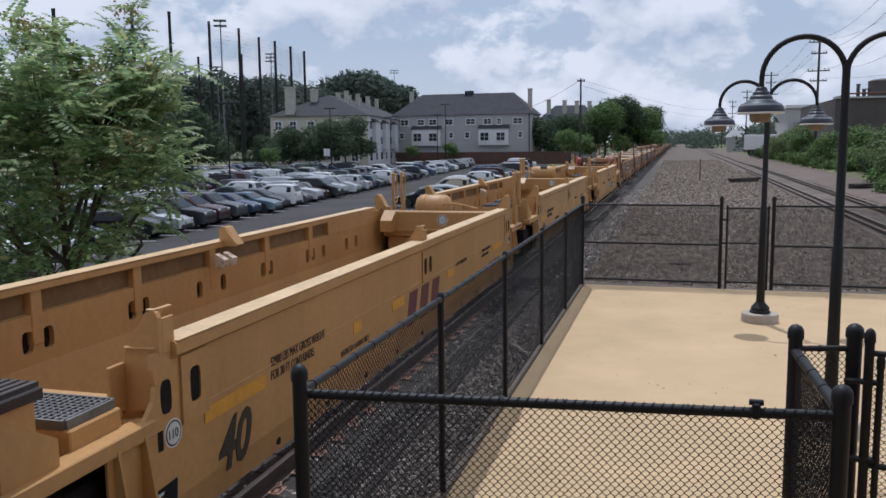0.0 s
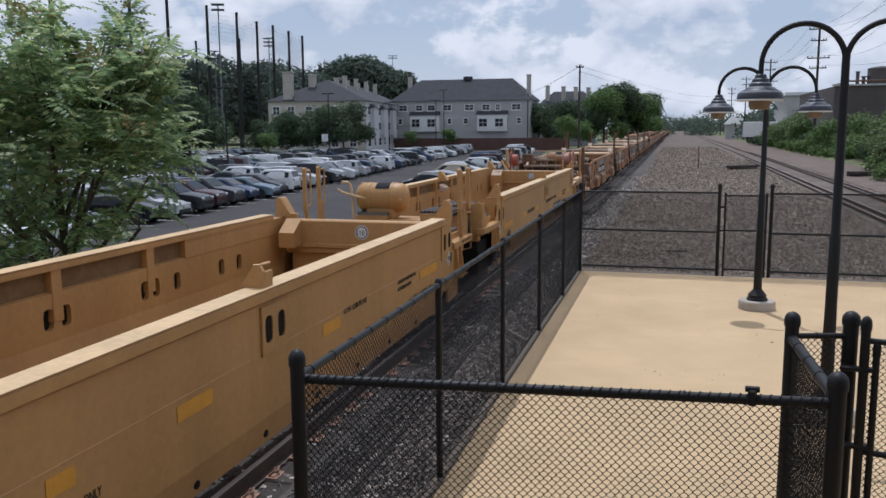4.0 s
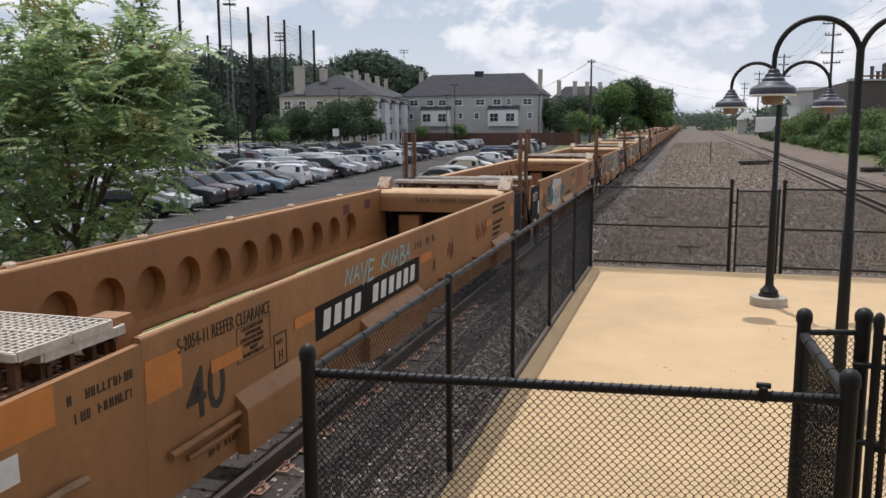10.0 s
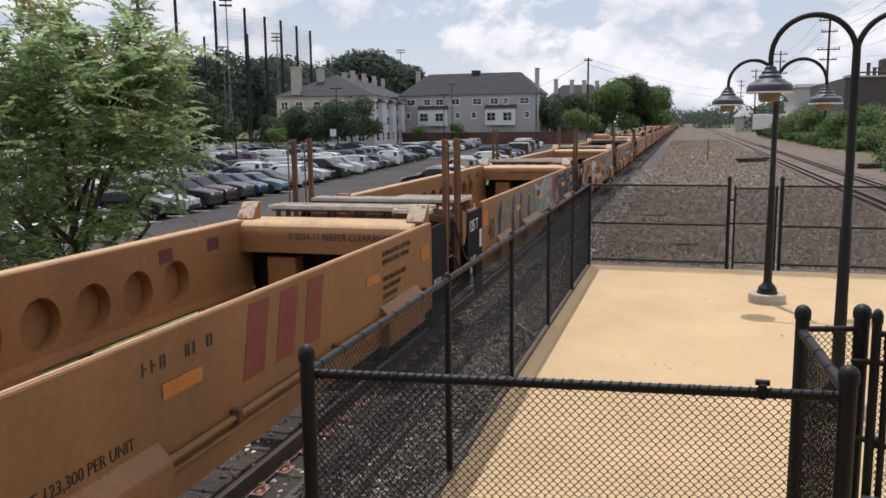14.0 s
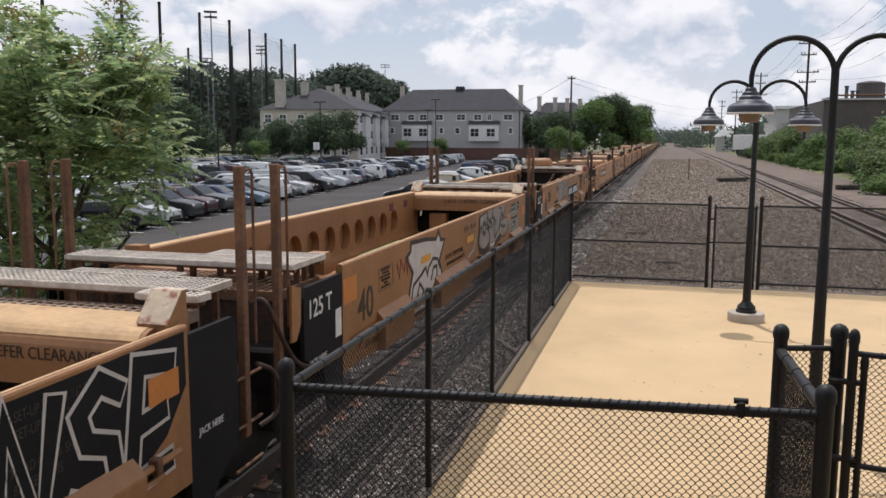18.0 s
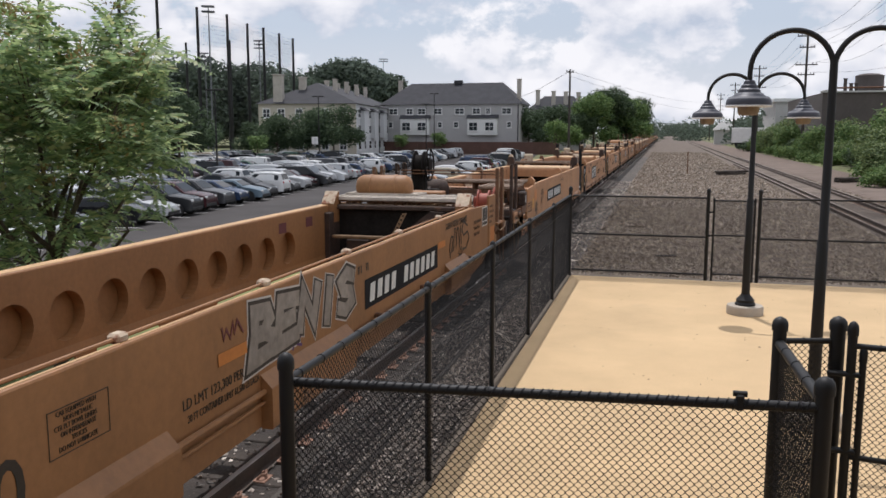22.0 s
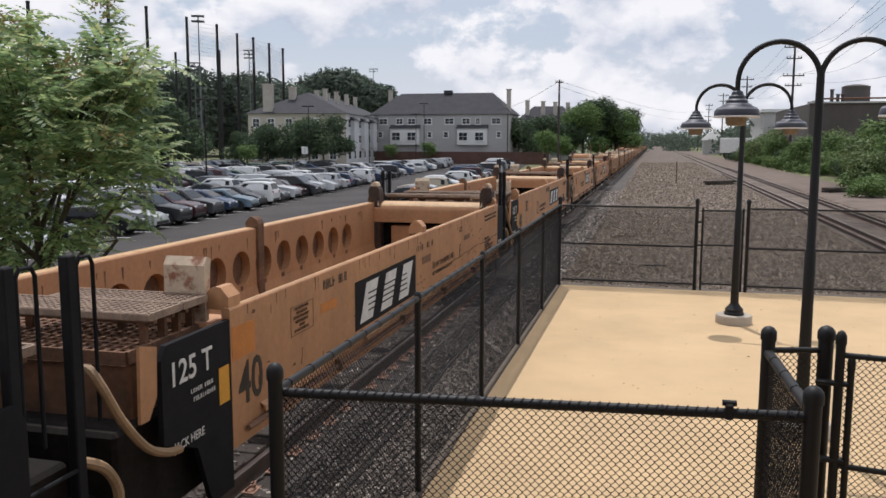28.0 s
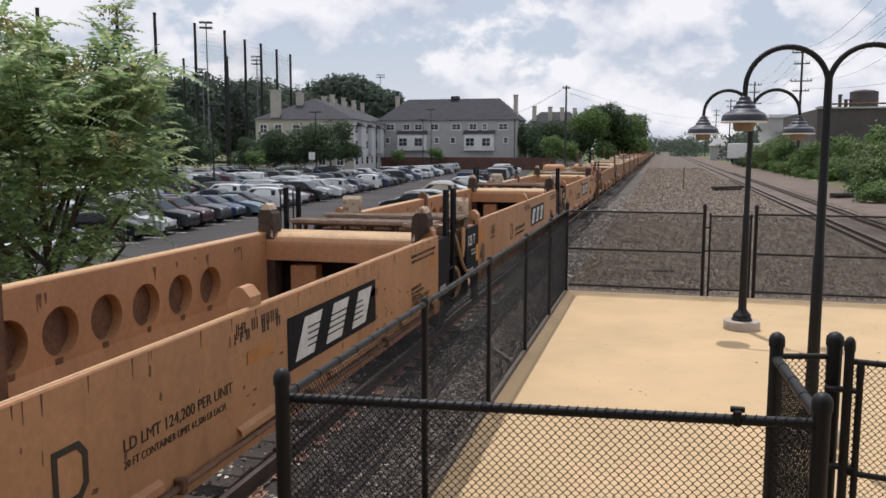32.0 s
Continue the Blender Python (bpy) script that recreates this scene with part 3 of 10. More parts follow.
# ---- platform lamps ----
def platform_lamp(x, y, label, rise, R_ARM=0.385, k=1.0):
    lamp = thing("platform_lamp", label, "street lamp", "platform lamps", pose(x, y, 0))
    part("plinth", Mesh().lathe((0, 0, 0), [(0.31, 0.0), (0.31, 0.12), (0.295, 0.15), (0.2, 0.155)], 32), PLINTH, lamp, "round pale concrete plinth", True)
    part("base", Mesh().lathe((0, 0, 0.15), [(0.17, 0), (0.175, 0.03), (0.15, 0.06), (0.155, 0.1), (0.10, 0.16), (0.075, 0.2)], 24), BLACK, lamp, smooth=True)
    part("pole", Mesh().lathe((0, 0, 0), [(0.072, 0.3), (0.06, 1.3), (0.058, 2.0), (0.048, 2.02), (0.04, 3.86 + rise)], 20), BLACK, lamp, smooth=True)
    for s in (-1, 1):
        pts = [(s * (R_ARM - R_ARM * math.cos(radians(a))), 0, 3.74 + rise + R_ARM * math.sin(radians(a)) * 1.02) for a in range(-6, 181, 8)] + [(s * 2 * R_ARM, 0, 3.68)]
        part("arm", Mesh().tube(pts, 0.031, 12, 0.027), BLACK, lamp, smooth=True)
        c = (s * 2 * R_ARM, 0, 3.40 + (1 - k) * 0.3)
        scaled = lambda rows: [(r * k, z * k) for r, z in rows]
        head = part("shade", Mesh().lathe(c, scaled([(0.255, 0.0), (0.258, 0.025), (0.25, 0.07), (0.225, 0.1), (0.16, 0.13), (0.13, 0.15),
                    (0.125, 0.18), (0.1, 0.2), (0.095, 0.235), (0.07, 0.25), (0.062, 0.285), (0.04, 0.3)]), 32), LAMP_DARK, lamp, "dark stepped bell shade", True)
        part("rim", Mesh().lathe(c, scaled([(0.20, -0.012), (0.262, -0.014), (0.266, 0.0), (0.256, 0.006), (0.2, 0.0)]), 32), LAMP_WHITE, head, "white shade rim", True)
        part("lens", Mesh().lathe(c, scaled([(0.125, 0.0), (0.122, -0.06), (0.105, -0.11), (0.02, -0.115)]), 24), LAMP_GLASS, head, "amber glass lens", True)
        for r0, z0, r1, z1 in ((0.243, 0.078, 0.225, 0.098), (0.155, 0.134, 0.14, 0.146), (0.122, 0.186, 0.108, 0.196)):
            part("step_ring", Mesh().lathe(c, scaled([(r0, z0 + 0.002), (r1, z1 + 0.006), (r1 * 0.97, z1)]), 32), LAMP_PALE, head, "pale step of the shade", True)
    return lamp


platform_lamp(1.46, 15.2, "black twin-arm platform lamp on a round concrete plinth", 0.0)
platform_lamp(1.65, 9.45, "tall black twin-arm platform lamp with dark bell shades", 0.045, 0.405, 0.9)


# ---- tracks ----
def rail_profile(x, z):
    """Rail section with its head at z, centred on x."""
    return [(x - 0.076, z - 0.175), (x + 0.076, z - 0.175), (x + 0.076, z - 0.163), (x + 0.012, z - 0.143), (x + 0.012, z - 0.046), (x + 0.036, z - 0.036),
            (x + 0.036, z - 0.004), (x - 0.036, z - 0.004), (x - 0.036, z - 0.036), (x - 0.012, z - 0.046), (x - 0.012, z - 0.143), (x - 0.076, z - 0.163)]


XC, XR = -4.775, 8.43            # centres of the two tracks
for nm, xc in (("freight_track", XC + 0.12), ("far_track", XR)):
    tr = thing(nm, "railway track of rusty rails on dark timber ties in ballast", "railway track")
    for s in (-1, 1):
        x = xc + s * 0.752
        r = part("rail", Mesh().prism(rail_profile(x, ZR), "y", -40, 900), RAIL, tr)
        part("rail_head", Mesh().box(x - 0.03, x + 0.03, -40, 900, ZR - 0.006, ZR, 0.002), RAIL_TOP if xc < 0 else RAIL_WORN, r, "polished rail head" if xc < 0 else "worn rail head")
    tie = Mesh().box(-1.28, 1.28, -0.11, 0.11, -0.16, 0.0, 0.012).data("tie")
    tie.materials.append(TIE)
    rnd = random.Random(5)
    for i in range(170):
        o = part("tie", tie, TIE, tr)
        o.matrix_local = pose(xc + rnd.uniform(-0.04, 0.04), 2 + i * 0.52, ZR - 0.172 + rnd.uniform(-0.008, 0.0), 0, 0, rnd.uniform(-1.2, 1.2))
    plate = Mesh().box(-0.19, 0.19, -0.1, 0.1, 0.0, 0.018, 0.004).box(-0.13, -0.09, -0.085, -0.04, 0.018, 0.06).box(0.09, 0.13, 0.04, 0.085, 0.018, 0.06).box(-0.13, -0.09, 0.03, 0.075, 0.018, 0.055).data("tie_plate")
    clip = Mesh().tube([(-0.02, -0.06, 0.01), (0.03, -0.05, 0.06), (0.05, 0.0, 0.05), (0.03, 0.05, 0.065), (-0.02, 0.06, 0.02)], 0.014, 5).data("rail_clip")
    for i in range(36):
        for s in ((1,) if xc < 0 else (-1, 1)):
            y = 2 + i * 0.52 + (0 if xc < 0 else 26)
            o = part("tie_plate", plate, TIE_PLATE, tr)
            o.matrix_local = pose(xc + s * 0.752, y, ZR - 0.176)
            for k in (-1, 1) if xc < 0 else ():
                c = part("rail_clip", clip, TIE_PLATE, o)
                c.matrix_local = pose(k * 0.11, 0, 0.012, 0, 0, 90 - 90 * k)
    rest = Mesh()
    for i in range(170, 900):
        rest.box(xc - 1.28, xc + 1.28, 2 + i * 0.52 - 0.11, 2 + i * 0.52 + 0.11, ZR - 0.3, ZR - 0.174)
    tagged(part("far_tie", rest, TIE, tr), kind="stuff")
for x, y0, y1 in ((7.2, 16, 95), (9.62, 20, 120)):
    sp = thing("spare_rail", "spare rusty rail lying on the ballast beside the far track", "rail")
    part("rail", Mesh().prism(rail_profile(x, ZR - 0.01), "y", y0, y1), RAIL, sp)
    part("rail_head", Mesh().box(x - 0.03, x + 0.03, y0, y1, ZR - 0.016, ZR - 0.008, 0.002), RAIL_WORN, sp, "worn bright rail head")


def stones(name, label, boxes, seed, mat):
    """Loose stones: (x0, x1, y0, y1, z, number, size) patches."""
    rg = np.random.default_rng(seed)
    base = np.array([(1, 0, 0), (-1, 0, 0), (0, 1, 0), (0, -1, 0), (0, 0, 1), (0, 0, -1)], float)
    tri = np.array([(0, 2, 4), (2, 1, 4), (1, 3, 4), (3, 0, 4), (2, 0, 5), (1, 2, 5), (3, 1, 5), (0, 3, 5)])
    vs, fs, n0 = [], [], 0
    for x0, x1, y0, y1, z, n, size in boxes:
        c = np.stack([rg.uniform(x0, x1, n), rg.uniform(y0, y1, n), np.full(n, z) + rg.uniform(-0.004, 0.012, n)], 1)
        s = size * rg.uniform(0.55, 1.35, (n, 1, 1)) * rg.uniform(0.6, 1.3, (n, 1, 3))
        q = rg.uniform(0, 2 * np.pi, n)
        b = base[None] + rg.normal(0, 0.28, (n, 6, 3))
        b = np.stack([b[..., 0] * np.cos(q)[:, None] - b[..., 1] * np.sin(q)[:, None], b[..., 0] * np.sin(q)[:, None] + b[..., 1] * np.cos(q)[:, None], b[..., 2] * 0.75], 2)
        vs.append((c[:, None] + b * s).reshape(-1, 3))
        fs.append((tri[None] + (n0 + np.arange(n) * 6)[:, None, None]).reshape(-1, 3))
        n0 += 6 * n
    me = bpy.data.meshes.new(name)
    me.from_pydata(np.concatenate(vs).tolist(), [], np.concatenate(fs).tolist())
    me.materials.append(mat)
    return tagged(new(name, me), label, "stones", "", "stuff")


stones("ballast_stones", "loose grey-brown ballast stones beside the platform and tracks",
       [(-2.1, 6.9, 18.8, 27, -0.275, 15000, 0.034), (-2.1, 6.9, 27, 40, -0.275, 12000, 0.042),
        (-2.1, 6.9, 40, 75, -0.275, 9000, 0.06), (-2.1, 6.9, 75, 150, -0.275, 8000, 0.085), (9.7, 10.4, 30, 70, -0.28, 1500, 0.05)], 3, STONE)
stones("cinder_stones", "loose dark cinders with pale chips along the freight track",
       [(-3.4, -2.1, 2.5, 19, -0.262, 30000, 0.02), (-3.36, -2.1, 19, 60, -0.262, 5000, 0.034), (-4.9, -3.4, 2, 20, -0.306, 2600, 0.026)], 4, CINDER_STONE)


# litter on the platform: dry leaf scraps and specks of dirt
rg = random.Random(71)
m = Mesh()
for i in range(150):
    x, y, l, a = rg.uniform(-1.7, 5.2), rg.uniform(4.6, 18.2), rg.uniform(0.006, 0.022) * (2.2 if rg.random() < 0.1 else 1), rg.uniform(0, 6.28)
    c, s, w = math.cos(a) * l, math.sin(a) * l, rg.uniform(0.3, 0.7)
    m.add([(x - c, y - s, 0.003), (x + s * w, y - c * w, 0.006), (x + c, y + s, 0.004), (x - s * w, y + c * w, 0.009)], [(0, 1, 2, 3)])
tagged(new("platform_litter", m.data("platform_litter")), "dark specks and dry leaf scraps on the concrete", "litter", "", "stuff").data.materials.append(TIE)
fb = thing("brace_rod", "thin grey rod leaning on the foot of the side fence", "rod", at=pose(-2.08, 12.6, -0.26))
part("rod", Mesh().cyl((0, 0, 0.05), (-0.5, 0.7, 0.1), 0.022, 8), GRATE, fb, smooth=True)

# Dark tube added for a dark line of unknown kind in the cinders.
hs = thing("drain_hose", "dark rubber drain hose half buried along the cinder strip", "hose", at=pose(-2.88, 0, -0.27))
part("hose_run", Mesh().tube([(0.12, 3.0, 0.0), (0.06, 6.5, 0.012), (-0.02, 9.0, 0.006), (-0.08, 12.5, 0.012), (-0.1, 18.5, 0.0), (-0.12, 30.0, 0.0)], 0.045, 8), TIE, hs, smooth=True)

# ---- the freight train ----
V_TRAIN = 5.15                   # metres a second, towards the viewer
TOP = 1.93                       # height of the well sides above the rail
HW = 1.475                       # half width
UNITS = []                       # (thing, place along the train)


def plate_with_holes(m, x, y0, y1, z0, z1, holes, depth, n=24, square=0.0):
    """An upright plate in the plane x with real holes (y, z, ry, rz), each with an edge of that depth (signed, along x)."""
    y, row = y0, sorted(holes)
    for k, (yc, zc, ry, rz) in enumerate(row):
        w = ry * (1.22 if ry < 0.2 else 1.38)
        a, b = max(yc - w, y), yc + w
        if k + 1 < len(row):
            b = min(b, (yc + row[k + 1][0]) / 2)
        if a > y + 1e-4:
            m.add([(x, y, z0), (x, a, z0), (x, a, z1), (x, y, z1)], [(0, 1, 2, 3)])
        per = n // 4
        out = [(a + (b - a) * i / per, z0) for i in range(per)] + [(b, z0 + (z1 - z0) * i / per) for i in range(per)]
        out += [(b - (b - a) * i / per, z1) for i in range(per)] + [(a, z1 - (z1 - z0) * i / per) for i in range(per)]
        inn = []
        for i in range(n):
            t = radians(225 + 360 * i / n)
            c, s = math.cos(t), math.sin(t)
            if square:
                k = 1 / (abs(c) ** square + abs(s) ** square) ** (1 / square)
                c, s = c * k, s * k
            inn.append((yc + ry * c, zc + rz * s))
        vs = [(x, *p) for p in out] + [(x, *p) for p in inn] + [(x + depth, *p) for p in inn]
        fs = []
        for i in range(n):
            j = (i + 1) % n
            fs += [(i, j, n + j, n + i), (n + i, n + j, 2 * n + j, 2 * n + i)]
        m.add(vs, fs)
        y = b
    if y < y1 - 1e-4:
        m.add([(x, y, z0), (x, y1, z0), (x, y1, z1), (x, y, z1)], [(0, 1, 2, 3)])
    return m


def on_side(y, z, x=HW + 0.004, lean=0.0):
    """A pose on the outer near side: letters run along +y and stand upright."""
    return Matrix(((0, 0, 1, x), (1, 0, 0, y), (0, 1, 0, z), (0, 0, 0, 1))) @ Matrix(((1, lean, 0, 0), (0, 1, 0, 0), (0, 0, 1, 0), (0, 0, 0, 1)))


def decal(parent, outline, mat, name="patch", x=HW + 0.002, t=0.002, label=""):
    """A flat painted or taped shape on the near side: outline of (y, z)."""
    return part(name, Mesh().prism(outline, "x", x, x + t), mat, parent, label)


def rect(y0, y1, z0, z1, lean=0.0):
    return [(y0, z0), (y1, z0), (y1 + lean, z1), (y0 + lean, z1)]


def ring_outline(yc, zc, r, n=24):
    return [(yc + r * math.cos(2 * math.pi * i / n), zc + r * math.sin(2 * math.pi * i / n)) for i in range(n)]


def stroke(parent, pts, w, mat, name="graffiti_stroke", x=HW + 0.0045):
    """A painted line on the near side: one mitred ribbon."""
    pts = [p for i, p in enumerate(pts) if i == 0 or math.dist(p, pts[i - 1]) > 1e-4]
    n, vs, fs = len(pts), [], []
    shut = math.dist(pts[0], pts[-1]) < 1e-4
    for i, (y, z) in enumerate(pts):
        a = pts[i - 1] if i else (pts[-2] if shut else None)
        b = pts[i + 1] if i < n - 1 else (pts[1] if shut else None)
        d0 = Vector((y - a[0], z - a[1])).normalized() if a else None
        d1 = Vector((b[0] - y, b[1] - z)).normalized() if b else None
        d0, d1 = d0 or d1, d1 or d0
        d = d0 + d1
        d = d.normalized() if d.length > 0.2 else d1
        k = w / 2 / max(0.55, abs(d.dot(d1)))
        e = 0.0 if a and b else (w * 0.3 if b is None else -w * 0.3)
        c, o = (y + d.x * e, z + d.y * e), (-d.y * k, d.x * k)
        f = x + 0.001 + 0.0006 * i / n
        vs += [(x - 0.002, c[0] + o[0], c[1] + o[1]), (f, c[0] + o[0], c[1] + o[1]), (f, c[0] - o[0], c[1] - o[1]), (x - 0.002, c[0] - o[0], c[1] - o[1])]
        if i:
            q = 4 * i
            fs += [(q - 4, q - 3, q + 1, q), (q - 3, q - 2, q + 2, q + 1), (q - 2, q - 1, q + 3, q + 2)]
    return part(name, Mesh().add(vs, fs), mat, parent)


GLYPHS = {
    "A": [[(0, 0), (0.45, 1), (0.9, 0)], [(0.2, 0.38), (0.75, 0.38)]],
    "B": [[(0.45, 0.5), (0.1, 0.52), (0.05, 1), (0.6, 0.95), (0.72, 0.75), (0.45, 0.52), (0.9, 0.35), (0.8, 0.06), (0, 0), (0.08, 0.5)]],
    "E": [[(0.9, 0.92), (0.08, 1), (0, 0.03), (0.95, 0.08)], [(0.1, 0.5), (0.75, 0.54)]],
    "I": [[(0.4, 0), (0.5, 1)]],
    "K": [[(0, 0), (0.08, 1)], [(0.85, 1), (0.1, 0.45), (0.9, 0)]],
    "L": [[(0.05, 1), (0, 0.05), (0.85, 0.05)]],
    "M": [[(0, 0), (0.1, 1), (0.45, 0.4), (0.8, 1), (0.95, 0)]],
    "N": [[(0, 0), (0.1, 1), (0.75, 0.05), (0.9, 1)]],
    "O": [[(0.45, 1), (0.05, 0.75), (0.05, 0.2), (0.45, 0), (0.88, 0.22), (0.88, 0.78), (0.45, 1)]],
    "P": [[(0, 0), (0.06, 1), (0.7, 0.95), (0.82, 0.7), (0.1, 0.45)]],
    "R": [[(0, 0), (0.06, 1), (0.7, 0.95), (0.82, 0.7), (0.1, 0.48), (0.9, 0)]],
    "S": [[(0.92, 0.86), (0.5, 1), (0.1, 0.8), (0.28, 0.56), (0.8, 0.44), (0.92, 0.18), (0.5, 0), (0.04, 0.14)]],
    "T": [[(0, 0.98), (0.95, 1)], [(0.5, 1), (0.42, 0)]],
    "U": [[(0.05, 1), (0, 0.25), (0.4, 0), (0.82, 0.25), (0.9, 1)]],
    "V": [[(0, 1), (0.42, 0), (0.9, 1)]],
}


def sprayed_word(u, word, y0, y1, z0, z1, w, fill, edges=(), lean=0.06, jump=0.04, seed=1, x=HW + 0.0045, fit=0.86):
    """A sprayed word from y0 to y1: each letter drawn with a fat line over wider outlines (width, paint)."""
    rg, step = random.Random(seed), (y1 - y0) / len(word)
    for i, ch in enumerate(word):
        if ch == " ":
            continue
        up = rg.uniform(-jump, jump)
        at = lambda p: (y0 + step * i + p[0] * step * fit + lean * p[1], z0 + up * (1 - p[1]) + p[1] * (z1 - z0))
        for k, (ew, mat) in enumerate(edges):
            for line in GLYPHS[ch]:
                stroke(u, [at(p) for p in line], ew, mat, "graffiti_outline", x + 0.0004 * i + 0.002 * k)
        for line in GLYPHS[ch]:
            stroke(u, [at(p) for p in line], w, fill, "graffiti_letter", x + 0.0004 * i + 0.002 * len(edges))


def bars(parent, y, z, length, height, n, mat, seed=0, name="worn_lettering", lean=0.0):
    """A row of unreadable stencilling as short bars."""
    rnd, m, p = random.Random(seed), Mesh(), 0.0
    step = length / n
    for i in range(n):
        if rnd.random() < 0.16:
            continue
        w = step * rnd.uniform(0.5, 0.8)
        a = y + i * step
        m.prism([(a, z), (a + w * 0.35, z), (a + w * 0.35 + lean, z + height), (a + lean, z + height)], "x", HW + 0.002, HW + 0.004)
        if rnd.random() < 0.8:
            k = rnd.choice((0.0, 0.42, 0.82))
            m.prism(rect(a, a + w, z + height * k, z + height * (k + 0.18)), "x", HW + 0.002, HW + 0.0042)
        if rnd.random() < 0.6:
            m.prism([(a + w * 0.68, z), (a + w, z), (a + w + lean, z + height), (a + w * 0.68 + lean, z + height)], "x", HW + 0.002, HW + 0.004)
    return tagged(part(name, m, mat, parent), kind="stuff")


def bogie(parent, y, wheel_r=0.46):
    b = part("bogie", Mesh().box(-1.05, 1.05, y - 0.2, y + 0.2, 0.45, 0.75, 0.03), UNDER, parent, "grimy black truck under the car end")
    for s in (-1, 1):
        m = Mesh().prism([(y - 1.25, 0.42), (y - 1.1, 0.66), (y - 0.45, 0.72), (y - 0.3, 0.86), (y + 0.3, 0.86), (y + 0.45, 0.72), (y + 1.1, 0.66), (y + 1.25, 0.42),
                          (y + 1.0, 0.36), (y + 0.4, 0.3), (y + 0.25, 0.2), (y - 0.25, 0.2), (y - 0.4, 0.3), (y - 1.0, 0.36)], "x", s * 0.98, s * 1.12)
        part("side_frame", m, UNDER, b)
        for k in range(4):
            part("spring", Mesh().cyl((s * 1.05, y - 0.21 + k * 0.14, 0.28), (s * 1.05, y - 0.21 + k * 0.14, 0.62), 0.055, 8), UNDER, b)
    for d in (-0.9, 0.9):
        for s in (-1, 1):
            part("wheel", Mesh().lathe((0, 0, 0), [(0.05, -0.07), (0.4, -0.065), (0.46, -0.05), (0.46, 0.05), (0.48, 0.055), (0.48, 0.075), (0.05, 0.08)], 24),
                 UNDER, b).matrix_local = pose(s * 0.76, y + d, wheel_r + 0.02, 0, -90 * s, 0)
        part("axle", Mesh().cyl((-0.8, y + d, wheel_r + 0.02), (0.8, y + d, wheel_r + 0.02), 0.08, 10), UNDER, b)
    return b


def hand_wheel(parent, x, y, z, r, mat):
    """A tall spoked brake wheel facing along x, with its gear case."""
    w = part("brake_wheel", Mesh().tube([(x, y + r * math.cos(a), z + r * math.sin(a)) for a in [2 * math.pi * i / 28 for i in range(29)]], 0.022, 8), mat, parent,
             "large spoked hand-brake wheel", True)
    for i in range(6):
        a = math.pi * i / 3 + 0.3
        part("spoke", Mesh().box(-0.012, 0.012, 0, r, -0.022, 0.022), mat, w).matrix_local = Matrix.Translation((x, y, z)) @ Matrix.Rotation(a, 4, "X")
    part("hub_plate", Mesh().cyl((x - 0.03, y, z), (x + 0.03, y, z), r * 0.42, 20), mat, w, smooth=True)
    part("gear_case", Mesh().cyl((x - 0.34, y - 0.02, z), (x - 0.12, y - 0.02, z), r * 0.62, 24).cyl((x - 0.36, y - 0.02, z), (x - 0.335, y - 0.02, z), r * 0.86, 24).cyl((x - 0.13, y - 0.02, z), (x - 0.105, y - 0.02, z), r * 0.86, 24), mat, parent, "round drum behind the hand-brake wheel", True)
    return w


def hand_rail(parent, x, y, z0, z1, dy, mat, r=0.016):
    s = 0.05
    pts = [(x, y, z0), (x, y, z1 - s), (x, y + dy * 0.2, z1), (x, y + dy * 0.8, z1), (x, y + dy, z1 - s), (x, y + dy, z0)]
    return part("grab_rail", Mesh().tube(pts, r, 8), mat, parent, smooth=True)


def tall_post(parent, x, y, z0, z1, mat, w=0.07):
    return part("corner_post", Mesh().box(x - w / 2, x + w / 2, y - w * 0.6, y + w * 0.6, z0, z1, 0.008), mat, parent, "tall upright end post")


def air_tank(parent, x0, x1, y, z, r, mat, label="painted steel air reservoir"):
    c = Mesh()
    prof = [(x0, r * 0.35), (x0 + 0.05, r * 0.8), (x0 + 0.14, r), (x1 - 0.14, r), (x1 - 0.05, r * 0.8), (x1, r * 0.35)]
    n, vs, fs = 24, [], []
    for x, rr in prof:
        vs += [(x, y + rr * math.cos(2 * math.pi * k / n), z + rr * math.sin(2 * math.pi * k / n)) for k in range(n)]
    for i in range(len(prof) - 1):
        fs += [(i * n + k, i * n + (k + 1) % n, (i + 1) * n + (k + 1) % n, (i + 1) * n + k) for k in range(n)]
    fs += [tuple(range(n - 1, -1, -1)), tuple(range((len(prof) - 1) * n, len(prof) * n))]
    t = part("air_tank", c.add(vs, fs), mat, parent, label, True)
    for x in (x0 + (x1 - x0) * 0.28, x0 + (x1 - x0) * 0.72):
        part("strap", Mesh().cyl((x - 0.025, y, z), (x + 0.025, y, z), r + 0.012, 24), mat, t, smooth=True)
    part("saddle", Mesh().box(x0 + 0.25, x1 - 0.25, y - r * 0.7, y + r * 0.7, z - r - 0.12, z - r * 0.6, 0.02), mat, t)
    return t


def wedge_guide(parent, y, sx, mat, z0=TOP - 0.02, w=0.26, h=0.26):
    """A bent container guide standing on the side's top chord."""
    m = Mesh().prism([(sx * (HW - 0.02), z0), (sx * (HW - 0.02), z0 + h * 0.55), (sx * (HW - 0.09), z0 + h * 0.97), (sx * (HW - 0.13), z0 + h), (sx * (HW - 0.17), z0 + h * 0.94), (sx * (HW - 0.21), z0 + h * 0.74), (sx * (HW - 0.235), z0 + h * 0.42), (sx * (HW - 0.24), z0)], "y", y - w / 2, y + w / 2)
    return part("container_guide", m, mat, parent, "bent container guide on the top chord")


